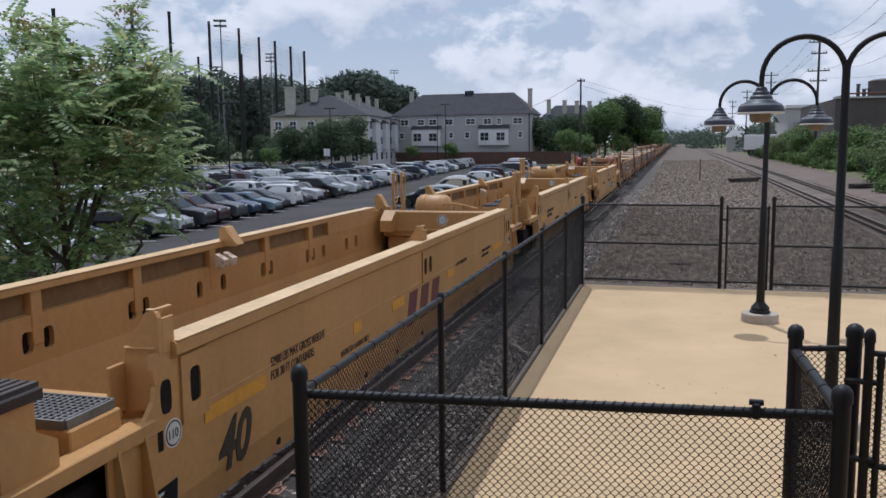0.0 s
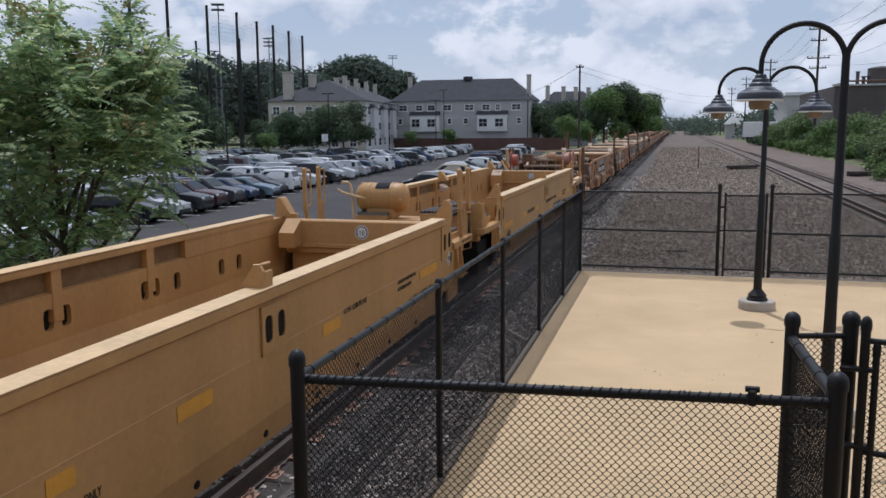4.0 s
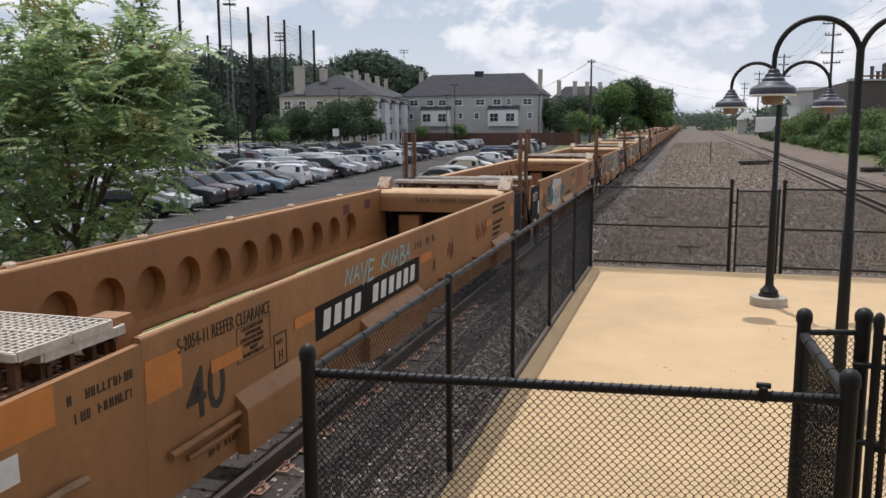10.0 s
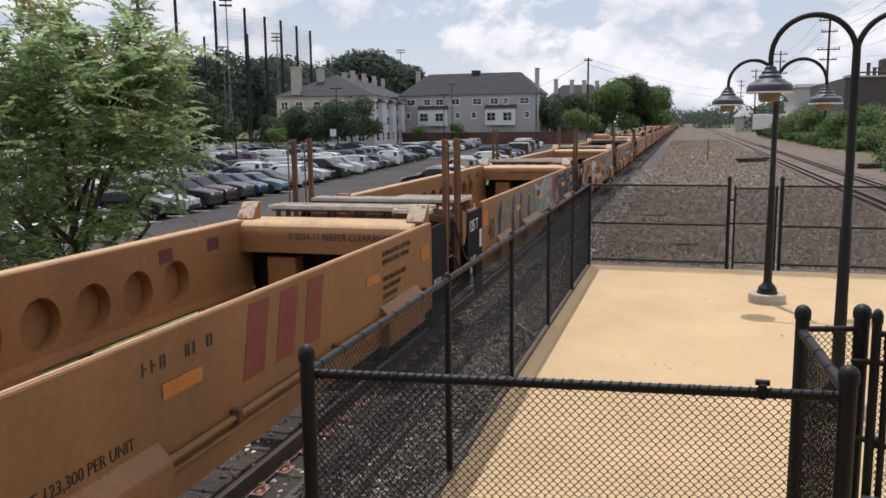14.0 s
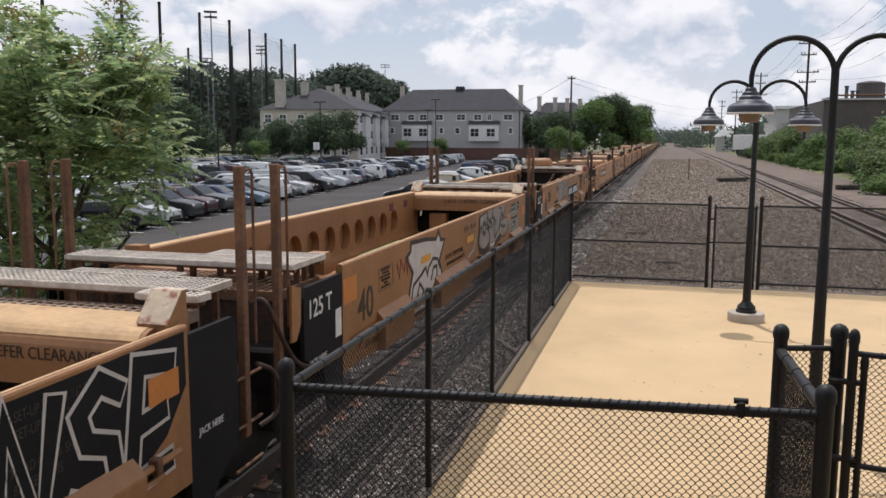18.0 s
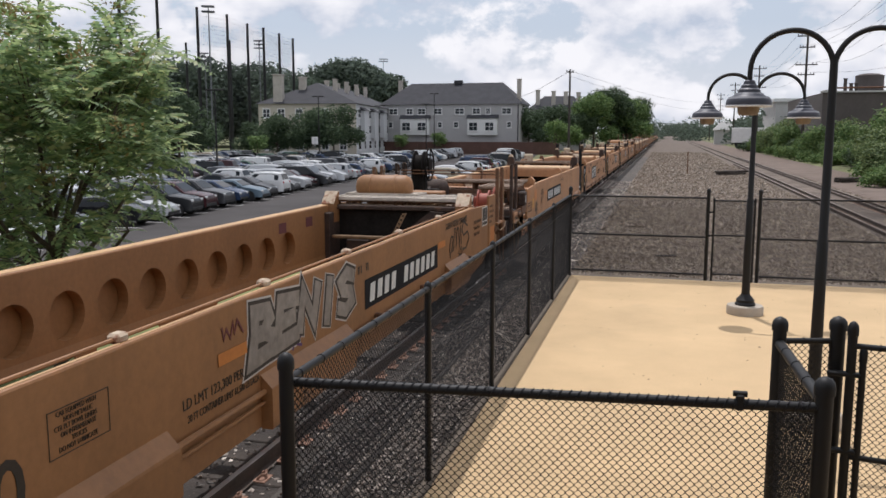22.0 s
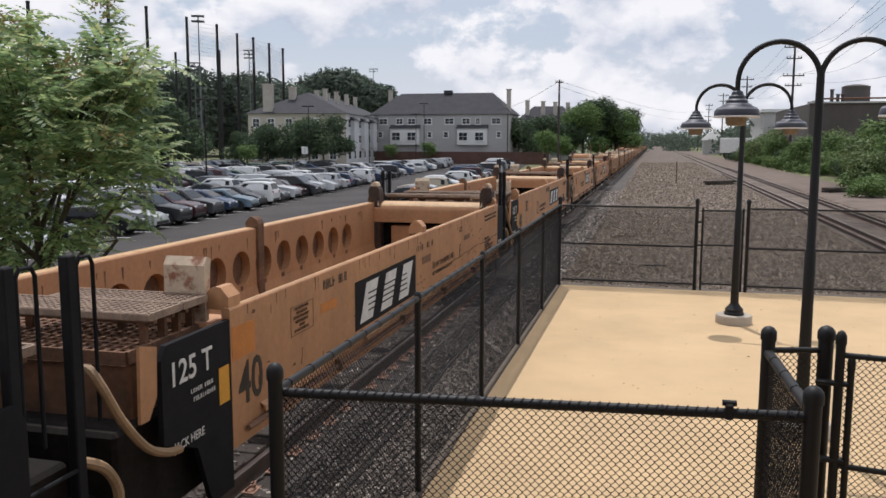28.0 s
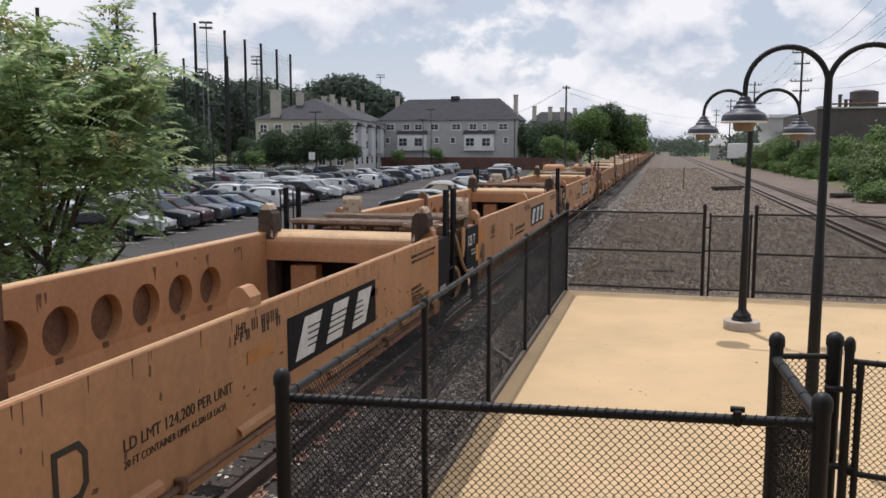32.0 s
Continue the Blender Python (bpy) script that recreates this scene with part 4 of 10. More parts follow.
def corner_block(parent, y, sx, mat, z0, z1, dy=0.36):
    m = Mesh().prism([(y - dy / 2, z0), (y + dy / 2, z0), (y + dy / 2, z1 - 0.22), (y + dy * 0.1, z1), (y - dy / 2, z1)], "x", sx * 1.04, sx * 1.24)
    return part("guide_block", m, mat, parent, "chipped corner guide block")


def sloped_block(u, y, sx, mat):
    """A guide block whose worn pale face slopes down into the well."""
    b = part("guide_block", Mesh().prism([(y, 1.6), (y + 0.26, 1.6), (y + 0.26, TOP + 0.23), (y + 0.2, TOP + 0.23), (y, TOP + 0.02)], "x", sx * 1.17, sx * 1.41), mat, u, "corner guide block with a sloped worn face")
    part("guide_face", Mesh().prism([(y - 0.004, TOP + 0.022), (y + 0.197, TOP + 0.233), (y + 0.262, TOP + 0.233), (y + 0.262, TOP + 0.24), (y + 0.194, TOP + 0.24), (y - 0.01, TOP + 0.026)], "x", sx * 1.165, sx * 1.415), CHIPPED, b, "worn pale sloped face")


def corner_column(u, y, sx):
    """A dark column in the well's corner with a rounded, chipped head above the chord."""
    c = part("guide_column", Mesh().prism([(sx * 1.13, 0.5), (sx * 1.272, 0.5), (sx * 1.272, TOP + 0.01), (sx * 1.40, TOP + 0.06), (sx * 1.41, TOP + 0.27), (sx * 1.37, TOP + 0.36), (sx * 1.21, TOP + 0.36), (sx * 1.16, TOP + 0.30), (sx * 1.14, TOP + 0.2)], "y", y - 0.1, y + 0.17), RUST_DARK, u, "grimy corner guide column with a worn head")
    part("column_head", Mesh().prism([(sx * 1.37, TOP + 0.362), (sx * 1.34, TOP + 0.43), (sx * 1.29, TOP + 0.46), (sx * 1.23, TOP + 0.44), (sx * 1.20, TOP + 0.362)], "y", y - 0.09, y + 0.15), CHIPPED, c, "chipped pale head")
    part("column_chip", Mesh().prism([(sx * 1.15, TOP - 0.09), (sx * 1.20, TOP - 0.05), (sx * 1.19, TOP + 0.05), (sx * 1.16, TOP + 0.02)], "y", y - 0.103, y - 0.1005), CHIPPED, c)


def pale_guide(u, y, sx):
    """A pale guide plate with folded edge, leaning into the well."""
    m = Mesh().prism([(y, TOP - 0.12), (y + 0.05, TOP - 0.12), (y + 0.11, TOP + 0.39), (y + 0.05, TOP + 0.41), (y, TOP + 0.34)], "x", sx * 0.89, sx * 1.26)
    part("guide_plate", m, CHIPPED, u, "chipped pale guide plate at the well's corner")


def round_side(u, L, paint, far_holes, dents):
    """The two sides of a smooth-sided well: outer skin with a top chord, inner skin with round lightening holes."""
    for sx in (1, -1):
        cw = 0.075 if sx > 0 else 0.20
        zb = 0.85 if dents and sx < 0 else 0.735
        prof = [(HW, zb), (HW, TOP - 0.02), (HW - 0.006, TOP - 0.006), (HW - 0.02, TOP), (HW - cw + 0.02, TOP), (HW - cw + 0.006, TOP - 0.006), (HW - cw, TOP - 0.02), (HW - cw, TOP - 0.13), (HW - 0.045, TOP - 0.14), (HW - 0.05, zb + 0.045),
                (HW - 0.12, zb + 0.035), (HW - 0.12, zb)]
        w = part("well_side", Mesh().prism([(sx * x, z) for x, z in prof], "y", 0, L), paint, u, "", False)
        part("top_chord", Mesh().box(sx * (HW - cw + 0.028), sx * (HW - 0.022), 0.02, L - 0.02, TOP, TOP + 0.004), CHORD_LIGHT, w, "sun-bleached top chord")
        # Darker brown lining puts shade into the shallow holes.
        if far_holes and not dents and sx < 0:
            part("hole_lining", Mesh().box(-HW + 0.052, -HW + 0.06, 2.0, L - 1.6, 1.05, 1.65), RUST, w, "rusted inner face behind the round holes")
        holes = [(2.40 + (0.768 if dents else 0.755) * i, 1.35, 0.28, 0.268) for i in range(11)] if far_holes else []
        m = plate_with_holes(Mesh(), sx * (HW - 0.195), 0, L, 1.02, TOP - 0.13, holes, sx * 0.14)
        xf, zf = (1.2, 0.74) if sx > 0 else (1.255, 0.915) if dents else (1.13, 0.36)
        m.add([(sx * (HW - 0.195), 0, 1.02), (sx * (HW - 0.195), L, 1.02), (sx * xf, L, zf), (sx * xf, 0, zf)], [(0, 1, 2, 3)])
        if dents and sx < 0:
            for a, b in ((0.0, 3.6), (4.75, 5.1), (6.3, 7.7), (10.5, L)):
                part("foot_plate", Mesh().box(-1.265, -1.245, a, b, 0.36, 0.925), paint, w)
        part("inner_plate", m, paint, w, "inner plate with round lightening holes" if far_holes else "")
    if dents:
        # pipe and its short cover flaps along the lower near side
        p = part("train_pipe", Mesh().tube([(HW + 0.035, 0.2, 1.06), (HW + 0.035, 6, 1.05), (HW + 0.035, L - 0.2, 1.06)], 0.026, 8), paint, u, "brake pipe along the lower side", True)
        part("train_pipe", Mesh().tube([(HW + 0.03, 0.4, 0.96), (HW + 0.03, L - 0.4, 0.96)], 0.018, 6), paint, u, "thin pipe below the brake pipe", True)
        for k, y in enumerate((2.22, 4.4, 6.66, 8.6, 11.5)):
            part("pipe_clamp", Mesh().box(HW, HW + 0.08, y - 0.035, y + 0.035, 1.0, 1.12, 0.01), RUST, p)
        for y, l in ((1.1, 1.2), (3.7, 2.02), (9.95, 1.35)):
            part("pipe_cover", Mesh().prism([(HW, 1.20), (HW + 0.105, 1.09), (HW + 0.11, 1.07), (HW + 0.11, 0.74), (HW + 0.1, 0.72), (HW, 0.72)], "y", y, y + l), paint, p)
    else:
        p = part("train_pipe", Mesh().tube([(HW + 0.035, 0.2, 0.86), (HW + 0.035, 6, 0.85), (HW + 0.035, L + 0.1, 0.86)], 0.026, 8), PEACH_DARK, u, "brake pipe along the lower side", True)
        for y in (2.3, 4.7, 6.99, 9.3, L - 0.02):
            part("pipe_clamp", Mesh().box(HW, HW + 0.08, y - 0.035, y + 0.035, 0.8, 0.92, 0.01), RUST, p)
        for y, l in ((0.5, 1.4), (3.2, 1.3), (5.6, 1.04), (7.5, 1.5), (10.0, 1.3)):
            part("pipe_cover", Mesh().prism([(HW, 0.99), (HW + 0.045, 0.96), (HW + 0.05, 0.91), (HW + 0.04, 0.91), (HW + 0.035, 0.955), (HW, 0.98)], "y", y, y + l), paint, p)
        part("pipe_cover", Mesh().prism([(HW, 1.0), (HW + 0.07, 0.95), (HW + 0.08, 0.78), (HW + 0.07, 0.78), (HW + 0.06, 0.94), (HW, 0.985)], "y", L - 0.52, L - 0.2), paint, p)
    # cross members on the floor of the well
    fl = part("well_floor", Mesh().box(-1.16, -0.75, 0, L, 0.30, 0.36).box(0.5, 0.85, 0, L, 0.30, 0.36), paint, u)
    for k in range(6):
        part("floor_beam", Mesh().box(-1.15, 0.84, 0.6 + k * (L - 1.2) / 5 - 0.12, 0.6 + k * (L - 1.2) / 5 + 0.12, 0.28, 0.40, 0.01), paint, fl)


def well_end(u, y, d, paint, block, text=None):
    """The transverse end of a well at y; d = +1 where the well lies below y, -1 where it lies above."""
    if d < 0:
        m = Mesh().box(-HW + 0.16, HW - 0.16, y - 0.42, y, 1.42, 1.80, 0.02)
    else:
        m = Mesh().prism([(y, 1.50)] + [(y + 0.2 - 0.2 * math.cos(radians(a)), TOP - 0.18 + 0.18 * math.sin(radians(a))) for a in range(0, 91, 15)] + [(y + 0.64, TOP), (y + 0.64, 1.50)], "x", -HW + 0.16, HW - 0.16)
    e = part("end_beam", m, paint, u, "box beam across the end of the well")
    if d > 0:
        arcs = [radians(a) for a in range(38, 91, 13)]
        part("beam_top", Mesh().prism([(y + 0.2 - 0.204 * math.cos(a), TOP - 0.18 + 0.184 * math.sin(a)) for a in arcs] + [(y + 0.62, TOP + 0.004), (y + 0.62, TOP - 0.002)] + [(y + 0.2 - 0.198 * math.cos(a), TOP - 0.18 + 0.178 * math.sin(a)) for a in reversed(arcs)], "x", -HW + 0.2, HW - 0.2), CHORD_LIGHT, e, "sun-bleached top of the beam")
    part("end_post", Mesh().box(-0.9, -0.46, y + d * 0.08, y + d * 0.36, 0.36, 1.42, 0.015), paint, e)
    part("end_post", Mesh().box(0.55, 1.0, y + d * 0.08, y + d * 0.36, 0.36, 1.42, 0.015), paint, e)
    part("end_plate", Mesh().box(-0.2, 0.55, y + d * 0.3, y + d * 0.36, 0.36, 1.0, 0.01), paint, e)
    for sx in (1, -1):
        if paint is not PEACH and d > 0:
            sloped_block(u, y + 0.2, sx, block)
        elif paint is not PEACH:
            corner_block(u, y + d * 0.14, sx, block, 1.62, TOP + 0.1, 0.3)
        elif d > 0:
            corner_column(u, y + 0.12, sx)
        elif block:
            pale_guide(u, y - 0.355, sx)
    if text:
        lettering(text, 0.13, Matrix(((1, 0, 0, -0.5), (0, 0, -1, y - d * 0.004), (0, 1, 0, 1.69), (0, 0, 0, 1))), STENCIL_K, e, squeeze=0.88)
    # bolster behind the beam, coloured near black for the shade in the openings
    part("bolster", Mesh().box(-1.2, 1.2, y + d * 0.42, y + d * 1.25, 0.8, 1.45, 0.03).box(-1.28, 1.28, y + d * 0.42, y + d * 0.6, 1.45, 1.62), UNDER, u)
    return e


def open_end(u, y, paint):
    """The open framed end of the last well: a black back for the shade behind braces, a cross rod and a centre post."""
    e = part("end_frame", Mesh().box(-HW + 0.16, -HW + 0.3, y, y + 0.5, 0.36, 1.80, 0.015).box(HW - 0.3, HW - 0.16, y, y + 0.5, 0.36, 1.80, 0.015), RUST_DARK, u, "grimy open frame at the end of the well")
    # Black sheet stands for the shaded depth behind the frame.
    part("back_plate", Mesh().box(-1.2, 1.2, y + 0.5, y + 0.56, 0.5, 1.86), UNDER, e, "black grimy back plate")
    part("top_rail", Mesh().box(-1.18, 1.18, y + 0.36, y + 0.5, 1.84, 1.92, 0.012), RUST_DARK, e)
    part("end_post", Mesh().box(-0.9, -0.46, y + 0.1, y + 0.36, 0.36, 1.30, 0.015), RUST_DARK, e)
    part("cross_rod", Mesh().box(-1.15, 0.95, y + 0.02, y + 0.09, 1.33, 1.39, 0.012), YELLOW_DARK, e, "grimy yellow cross rod")
    part("brace", Mesh().prism([(0.12, 1.38), (0.32, 1.38), (1.0, 1.84), (0.72, 1.86)], "y", y + 0.12, y + 0.16), RUST_DARK, e)
    br = part("perforated_brace", Mesh().prism([(-0.02, 1.36), (0.06, 1.36), (0.3, 1.82), (0.22, 1.82)], "y", y + 0.04, y + 0.06), YELLOW_DARK, e, "brace with a row of holes")
    for k in range(6):
        f = 0.1 + 0.16 * k
        part("bolt_hole", Mesh().cyl((0.02 + 0.24 * f, y + 0.036, 1.36 + 0.46 * f), (0.02 + 0.24 * f, y + 0.041, 1.36 + 0.46 * f), 0.018, 8), UNDER, br)
    for sx in (1, -1):
        sloped_block(u, y + 0.2, sx, paint)


def side_plate(u, y0, y1, z0, tall, near_cut, paint=CHAR):
    """The dark plates that close the car's end beside the truck."""
    for sx in (1, -1):
        a, b = (y0, y1)
        out = [(a, z0 + 0.28), (a, tall - 0.1), (a + 0.06, tall), (b, tall), (b, 0.42), (b - 0.35 * (b - a), 0.42), (a + 0.45 * (b - a), z0 + 0.1)]
        if near_cut:
            out = [(a + b - y, z) for y, z in out]
        part("end_side_plate", Mesh().prism(out, "x", sx * (HW - 0.05), sx * (HW - 0.005)), paint, u, "dark plate beside the truck")


def walkway(u, x0, x1, y0, y1, z, mat, legs=True):
    w = part("walkway", Mesh().grating(x0, x1, y0, y1, z), mat, u, "steel grating walkway")
    part("walkway_edge", Mesh().box(x0 - 0.02, x1 + 0.02, y0 - 0.03, y0 - 0.005, z - 0.045, z - 0.002), mat, w)
    m = Mesh().box(x0, x1, y0 + 0.06, y0 + 0.1, z - 0.09, z - 0.035).box(x0, x1, y1 - 0.1, y1 - 0.06, z - 0.09, z - 0.035)
    if legs:
        for x in (x0 + 0.1, (x0 + x1) / 2, x1 - 0.1):
            m.box(x - 0.03, x + 0.03, y0 + 0.06, y0 + 0.1, z - 0.34, z - 0.09).box(x - 0.03, x + 0.03, y1 - 0.1, y1 - 0.06, z - 0.34, z - 0.09)
    part("walkway_frame", m, RUST, w)
    return w


def round_unit(kind, name_label, L=12.0, first=False, last=False):
    """A smooth-sided articulated well unit. kind: 'b' weathered orange, 'c' faded peach."""
    paint, block, grate = (ORANGE, ORANGE, GRATE) if kind == "b" else (PEACH, RUST, GRATE_BROWN)
    post_mat = RUST if kind == "b" else CHAR
    u = thing("well_car", name_label, "freight car", "train of container well cars")
    round_side(u, L, paint, True, kind == "b")
    z_post = 3.04 if kind == "b" else 2.6
    # far end
    if last and kind == "b":
        open_end(u, L - 0.35, paint)
    else:
        well_end(u, L - 0.35, 1, paint, block, "S-2054-11 REEFER CLEARANCE" if kind == "b" else None)
    walkway(u, -1.3, 1.2, L + 0.64, L + 1.12, TOP + 0.13, grate)
    walkway(u, 0.78, 1.3, L + 0.44, L + 0.61, TOP + 0.12, grate, False)
    walkway(u, -0.75, 0.4, L + 1.3, L + 1.7, TOP + 0.06, grate)
    part("bolster_grille", Mesh().grating(-1.22, 1.15, L + 0.3, L + 0.66, 1.89, 0.1, 0.035, 0.05), GRATE_BROWN, u, "rusty lattice over the bolster")
    # near end
    well_end(u, 0.35, -1, paint, None if first and kind == "c" else block)
    walkway(u, -1.3, 1.28, -0.82, -0.42, TOP + 0.11, grate)
    walkway(u, 0.1, 1.28, -0.39, -0.03, TOP + 0.11, grate)
    part("connector_box", Mesh().box(-1.25, 1.22, -1.0, -0.1, 1.2, 1.72, 0.03), PEACH_DARK if kind == "c" else RUST_DARK, u, "ribbed end connector casing")
    part("casing_lattice", Mesh().grating(-1.24, 1.22, -1.02, -0.08, 1.80, 0.09, 0.034, 0.05), RUST, u, "rusty lattice over the connector casing")
    if not first:
        side_plate(u, -0.98, 0.0, 0.85, 1.84, False)
        part("end_flange", Mesh().prism([(-1.22, 1.36), (-1.12, 1.36), (-1.02, 1.5), (-1.0, 1.85), (-1.2, 1.90)], "x", HW - 0.045, HW - 0.02), paint, u)
        lettering("125 T", 0.255, on_side(-0.9, 1.52, HW - 0.001), STENCIL_W, u, squeeze=1.0, bold=0.003)
        lettering("JACK HERE", 0.095, on_side(-0.86, 1.03, HW - 0.001), STENCIL_W, u, squeeze=0.9)
        if kind == "c":
            for r in range(2):
                bars(u, -0.62, 1.40 - r * 0.07, 0.36, 0.035, 11, STENCIL_W, 71 + r)
        decal(u, rect(-0.2, -0.04, 1.18, 1.48), STENCIL_W if kind == "b" else PATCH_Y, "data_plate", HW - 0.003, 0.004, "small pale data plate")
        part("hose", Mesh().tube(smooth_path([(1.2, -1.5, 1.78), (1.34, -1.58, 1.84), (1.42, -1.56, 1.72), (1.45, -1.42, 1.46), (1.47, -1.2, 1.2), (1.48, -0.98, 1.08), (1.48, -0.8, 1.04)]), 0.032 if kind == "c" else 0.022, 8), HOSE if kind == "c" else RUST_DARK, u, "looped brake hose", True)
        part("hose", Mesh().tube(smooth_path([(1.36, -1.75, 1.3), (1.44, -1.6, 1.2), (1.46, -1.5, 1.0), (1.44, -1.55, 0.8), (1.36, -1.72, 0.72)]), 0.036 if kind == "c" else 0.022, 8), HOSE if kind == "c" else RUST_DARK, u, "looped brake hose", True)
    if not last:
        side_plate(u, L, L + 0.72, 0.5, 1.85, True)
        lettering("JACK HERE", 0.08, on_side(L + 0.12, 1.05, HW - 0.001), STENCIL_W, u, squeeze=0.9)
        for sx in (1, -1):
            for y in (L + 0.7, L + 1.2) if kind == "c" else (L + 0.95, L + 1.6) if sx > 0 else (L + 1.75, L + 2.36):
                tall_post(u, sx * (HW - 0.07), y, 0.75, z_post, post_mat)
                hand_rail(u, sx * (HW - 0.08), y + 0.09 * sx, 1.5, z_post - 0.03, 0.15 * sx, post_mat, 0.013)
            part("step_bar", Mesh().cyl((sx * (HW - 0.05), L + 0.74, 0.86), (sx * (HW - 0.05), L + 1.2, 0.86), 0.014, 8)
                 .cyl((sx * (HW - 0.05), L + 0.74, 1.28), (sx * (HW - 0.05), L + 1.2, 1.28), 0.014, 8).cyl((sx * (HW - 0.05), L + 0.74, 0.5), (sx * (HW - 0.05), L + 1.2, 0.5), 0.014, 8), CHAR if kind == "c" else RUST, u)
        # Frame blocks enlarged in black to fill the shade under the car ends.
        part("articulation_frame", Mesh().box(-1.3, 1.3, L + 0.15, L + 1.25, 0.5, 1.3, 0.03).box(-1.3, 1.3, L + 1.7, L + 2.85, 0.5, 1.3, 0.03).box(-0.5, 0.5, L + 1.2, L + 1.75, 0.6, 1.2, 0.03), UNDER, u, "dark articulated frame over the truck")
        bogie(u, L + 1.5)
    if kind == "c":
        rr, runs = random.Random(17), Mesh()
        xin = -(HW - 0.195) + 0.001
        for i in range(11):
            y = 2.39 + 0.755 * i + rr.uniform(-0.05, 0.05)
            w, l = rr.uniform(0.035, 0.07), rr.uniform(0.12, 0.34)
            runs.prism([(y - w, 1.08), (y + w, 1.08), (y + w * 0.75, 1.08 - l * 0.6), (y + w * 0.2, 1.08 - l), (y - w * 0.6, 1.08 - l * 0.7)], "x", xin, xin + 0.002)
            runs.prism([(y - 0.16, 1.12), (y, 1.07), (y + 0.16, 1.12), (y + 0.1, 1.15), (y - 0.1, 1.15)], "x", xin - 0.1, xin - 0.098)
        for i in range(26):
            y, w, l = rr.uniform(0.3, L - 0.3), rr.uniform(0.01, 0.03), rr.uniform(0.06, 0.3)
            runs.prism([(y - w, TOP - 0.1), (y + w, TOP - 0.1), (y + w * 0.3, TOP - 0.1 - l), (y - w * 0.4, TOP - 0.1 - l * 0.8)], "x", xin - 0.006, xin + 0.002)
        for i in range(60):
            y, z, l, k = rr.uniform(0.2, L - 0.1), rr.choice((rr.uniform(1.0, TOP - 0.05), rr.uniform(0.9, 1.3))), rr.uniform(0.015, 0.06), rr.uniform(0.005, 0.02)
            if rr.random() < 0.5:
                l, k = k, l
            runs.prism([(y - l, z - k * 0.6), (y + l * 0.6, z - k), (y + l, z + k * 0.5), (y - l * 0.3, z + k)], "x", HW, HW + 0.0012)
        for i in range(34):
            y, w, l = rr.uniform(0.2, L - 0.1), rr.uniform(0.004, 0.01), rr.uniform(0.04, 0.16)
            runs.prism([(y - w, TOP - 0.022), (y + w, TOP - 0.022), (y + w * 0.4, TOP - 0.022 - l), (y - w * 0.4, TOP - 0.022 - l * 0.85)], "x", HW, HW + 0.0012)
        tagged(part("rust_run", runs, RUST, u, "brown rust runs below the holes"), kind="stuff")
        for sx in (1, -1):
            for y in (0.12, 6.02, L - 0.15):
                wedge_guide(u, y, sx, RUST if sx < 0 and y > 1 else paint, h=0.19, w=0.2)
            if sx < 0:
                part("guide_rib", Mesh().box(-HW + 0.10, -HW + 0.24, 5.92, 6.12, 0.7, TOP + 0.02, 0.01), RUST, u)
            if sx < 0 and first:
                part("leaning_panel", Mesh().prism([(3.15, 1.42), (4.15, 1.42), (4.0, 1.90), (3.3, 1.90)], "x", -1.17, -1.14).box(-1.28, -1.16, 3.4, 3.45, 1.6, 1.7).box(-1.28, -1.16, 3.85, 3.9, 1.6, 1.7), CHIPPED, u, "leaning pale panel with chipped paint")
    else:
        if first or last:
            x = HW - 0.08 if last else 0.09 - HW
            for y in (1.93, 3.97, 5.95, 7.85, 9.85):
                part("lug", Mesh().box(x - 0.05, x + 0.05, y - 0.06, y + 0.06, TOP - 0.01, TOP + 0.06, 0.02), CHIPPED, u)
            part("top_rod", Mesh().cyl((x, 0.3, TOP + 0.022), (x, 11.6, TOP + 0.022), 0.014, 6), paint, u, smooth=True)
        for y in (9.75, 10.82):
            decal(u, rect(y, y + 0.28, 1.62, 1.79), MAROON, "maroon_patch", -1.2795, 0.003)
    return u


def arc_band(r, x0, x1, y, z, a0, a1, t=0.004):
    """A thin curved plate on a tank of radius r that lies along x."""
    pts = [(y + (r + k) * math.cos(radians(a)), z + (r + k) * math.sin(radians(a))) for k, seq in ((0.001, range(a0, a1 + 1, 10)), (t, range(a1, a0 - 1, -10))) for a in seq]
    return Mesh().prism(pts, "x", x0, x1)


def valve_cluster(u, x, y, z, seed, mat):
    """Castings, caps and unions of the brake valves, piece by piece."""
    rg = random.Random(seed)
    v = part("brake_valve", Mesh().box(x - 0.2, x + 0.2, y - 0.16, y + 0.16, z, z + 0.22, 0.04), mat, u, "grimy cast brake valve")
    for i in range(12):
        px, py, pz = x + rg.uniform(-0.3, 0.3), y + rg.uniform(-0.28, 0.28), z + rg.uniform(0.0, 0.3)
        r, l = rg.uniform(0.03, 0.065), rg.uniform(0.08, 0.2)
        d = rg.choice(((l, 0, 0), (0, l, 0), (0, 0, l)))
        part("valve_cap", Mesh().cyl((px, py, pz), (px + d[0], py + d[1], pz + d[2]), r, 10), rg.choice((mat, RUST, DECK_DARK)), v, smooth=False)
    for i in range(5):
        px, py = x + rg.uniform(-0.3, 0.2), y + rg.uniform(-0.2, 0.2)
        part("pipe", Mesh().tube(smooth_path([(px, py, z + 0.2), (px + 0.05, py + 0.05, z + 0.36), (px + rg.uniform(-0.3, 0.3), py + 0.3, z + 0.34), (px + rg.uniform(-0.4, 0.3), py + 0.5, z + 0.2)]), 0.014, 6), rg.choice((RUST, CHIPPED, HOSE)), v, smooth=True)
    return v


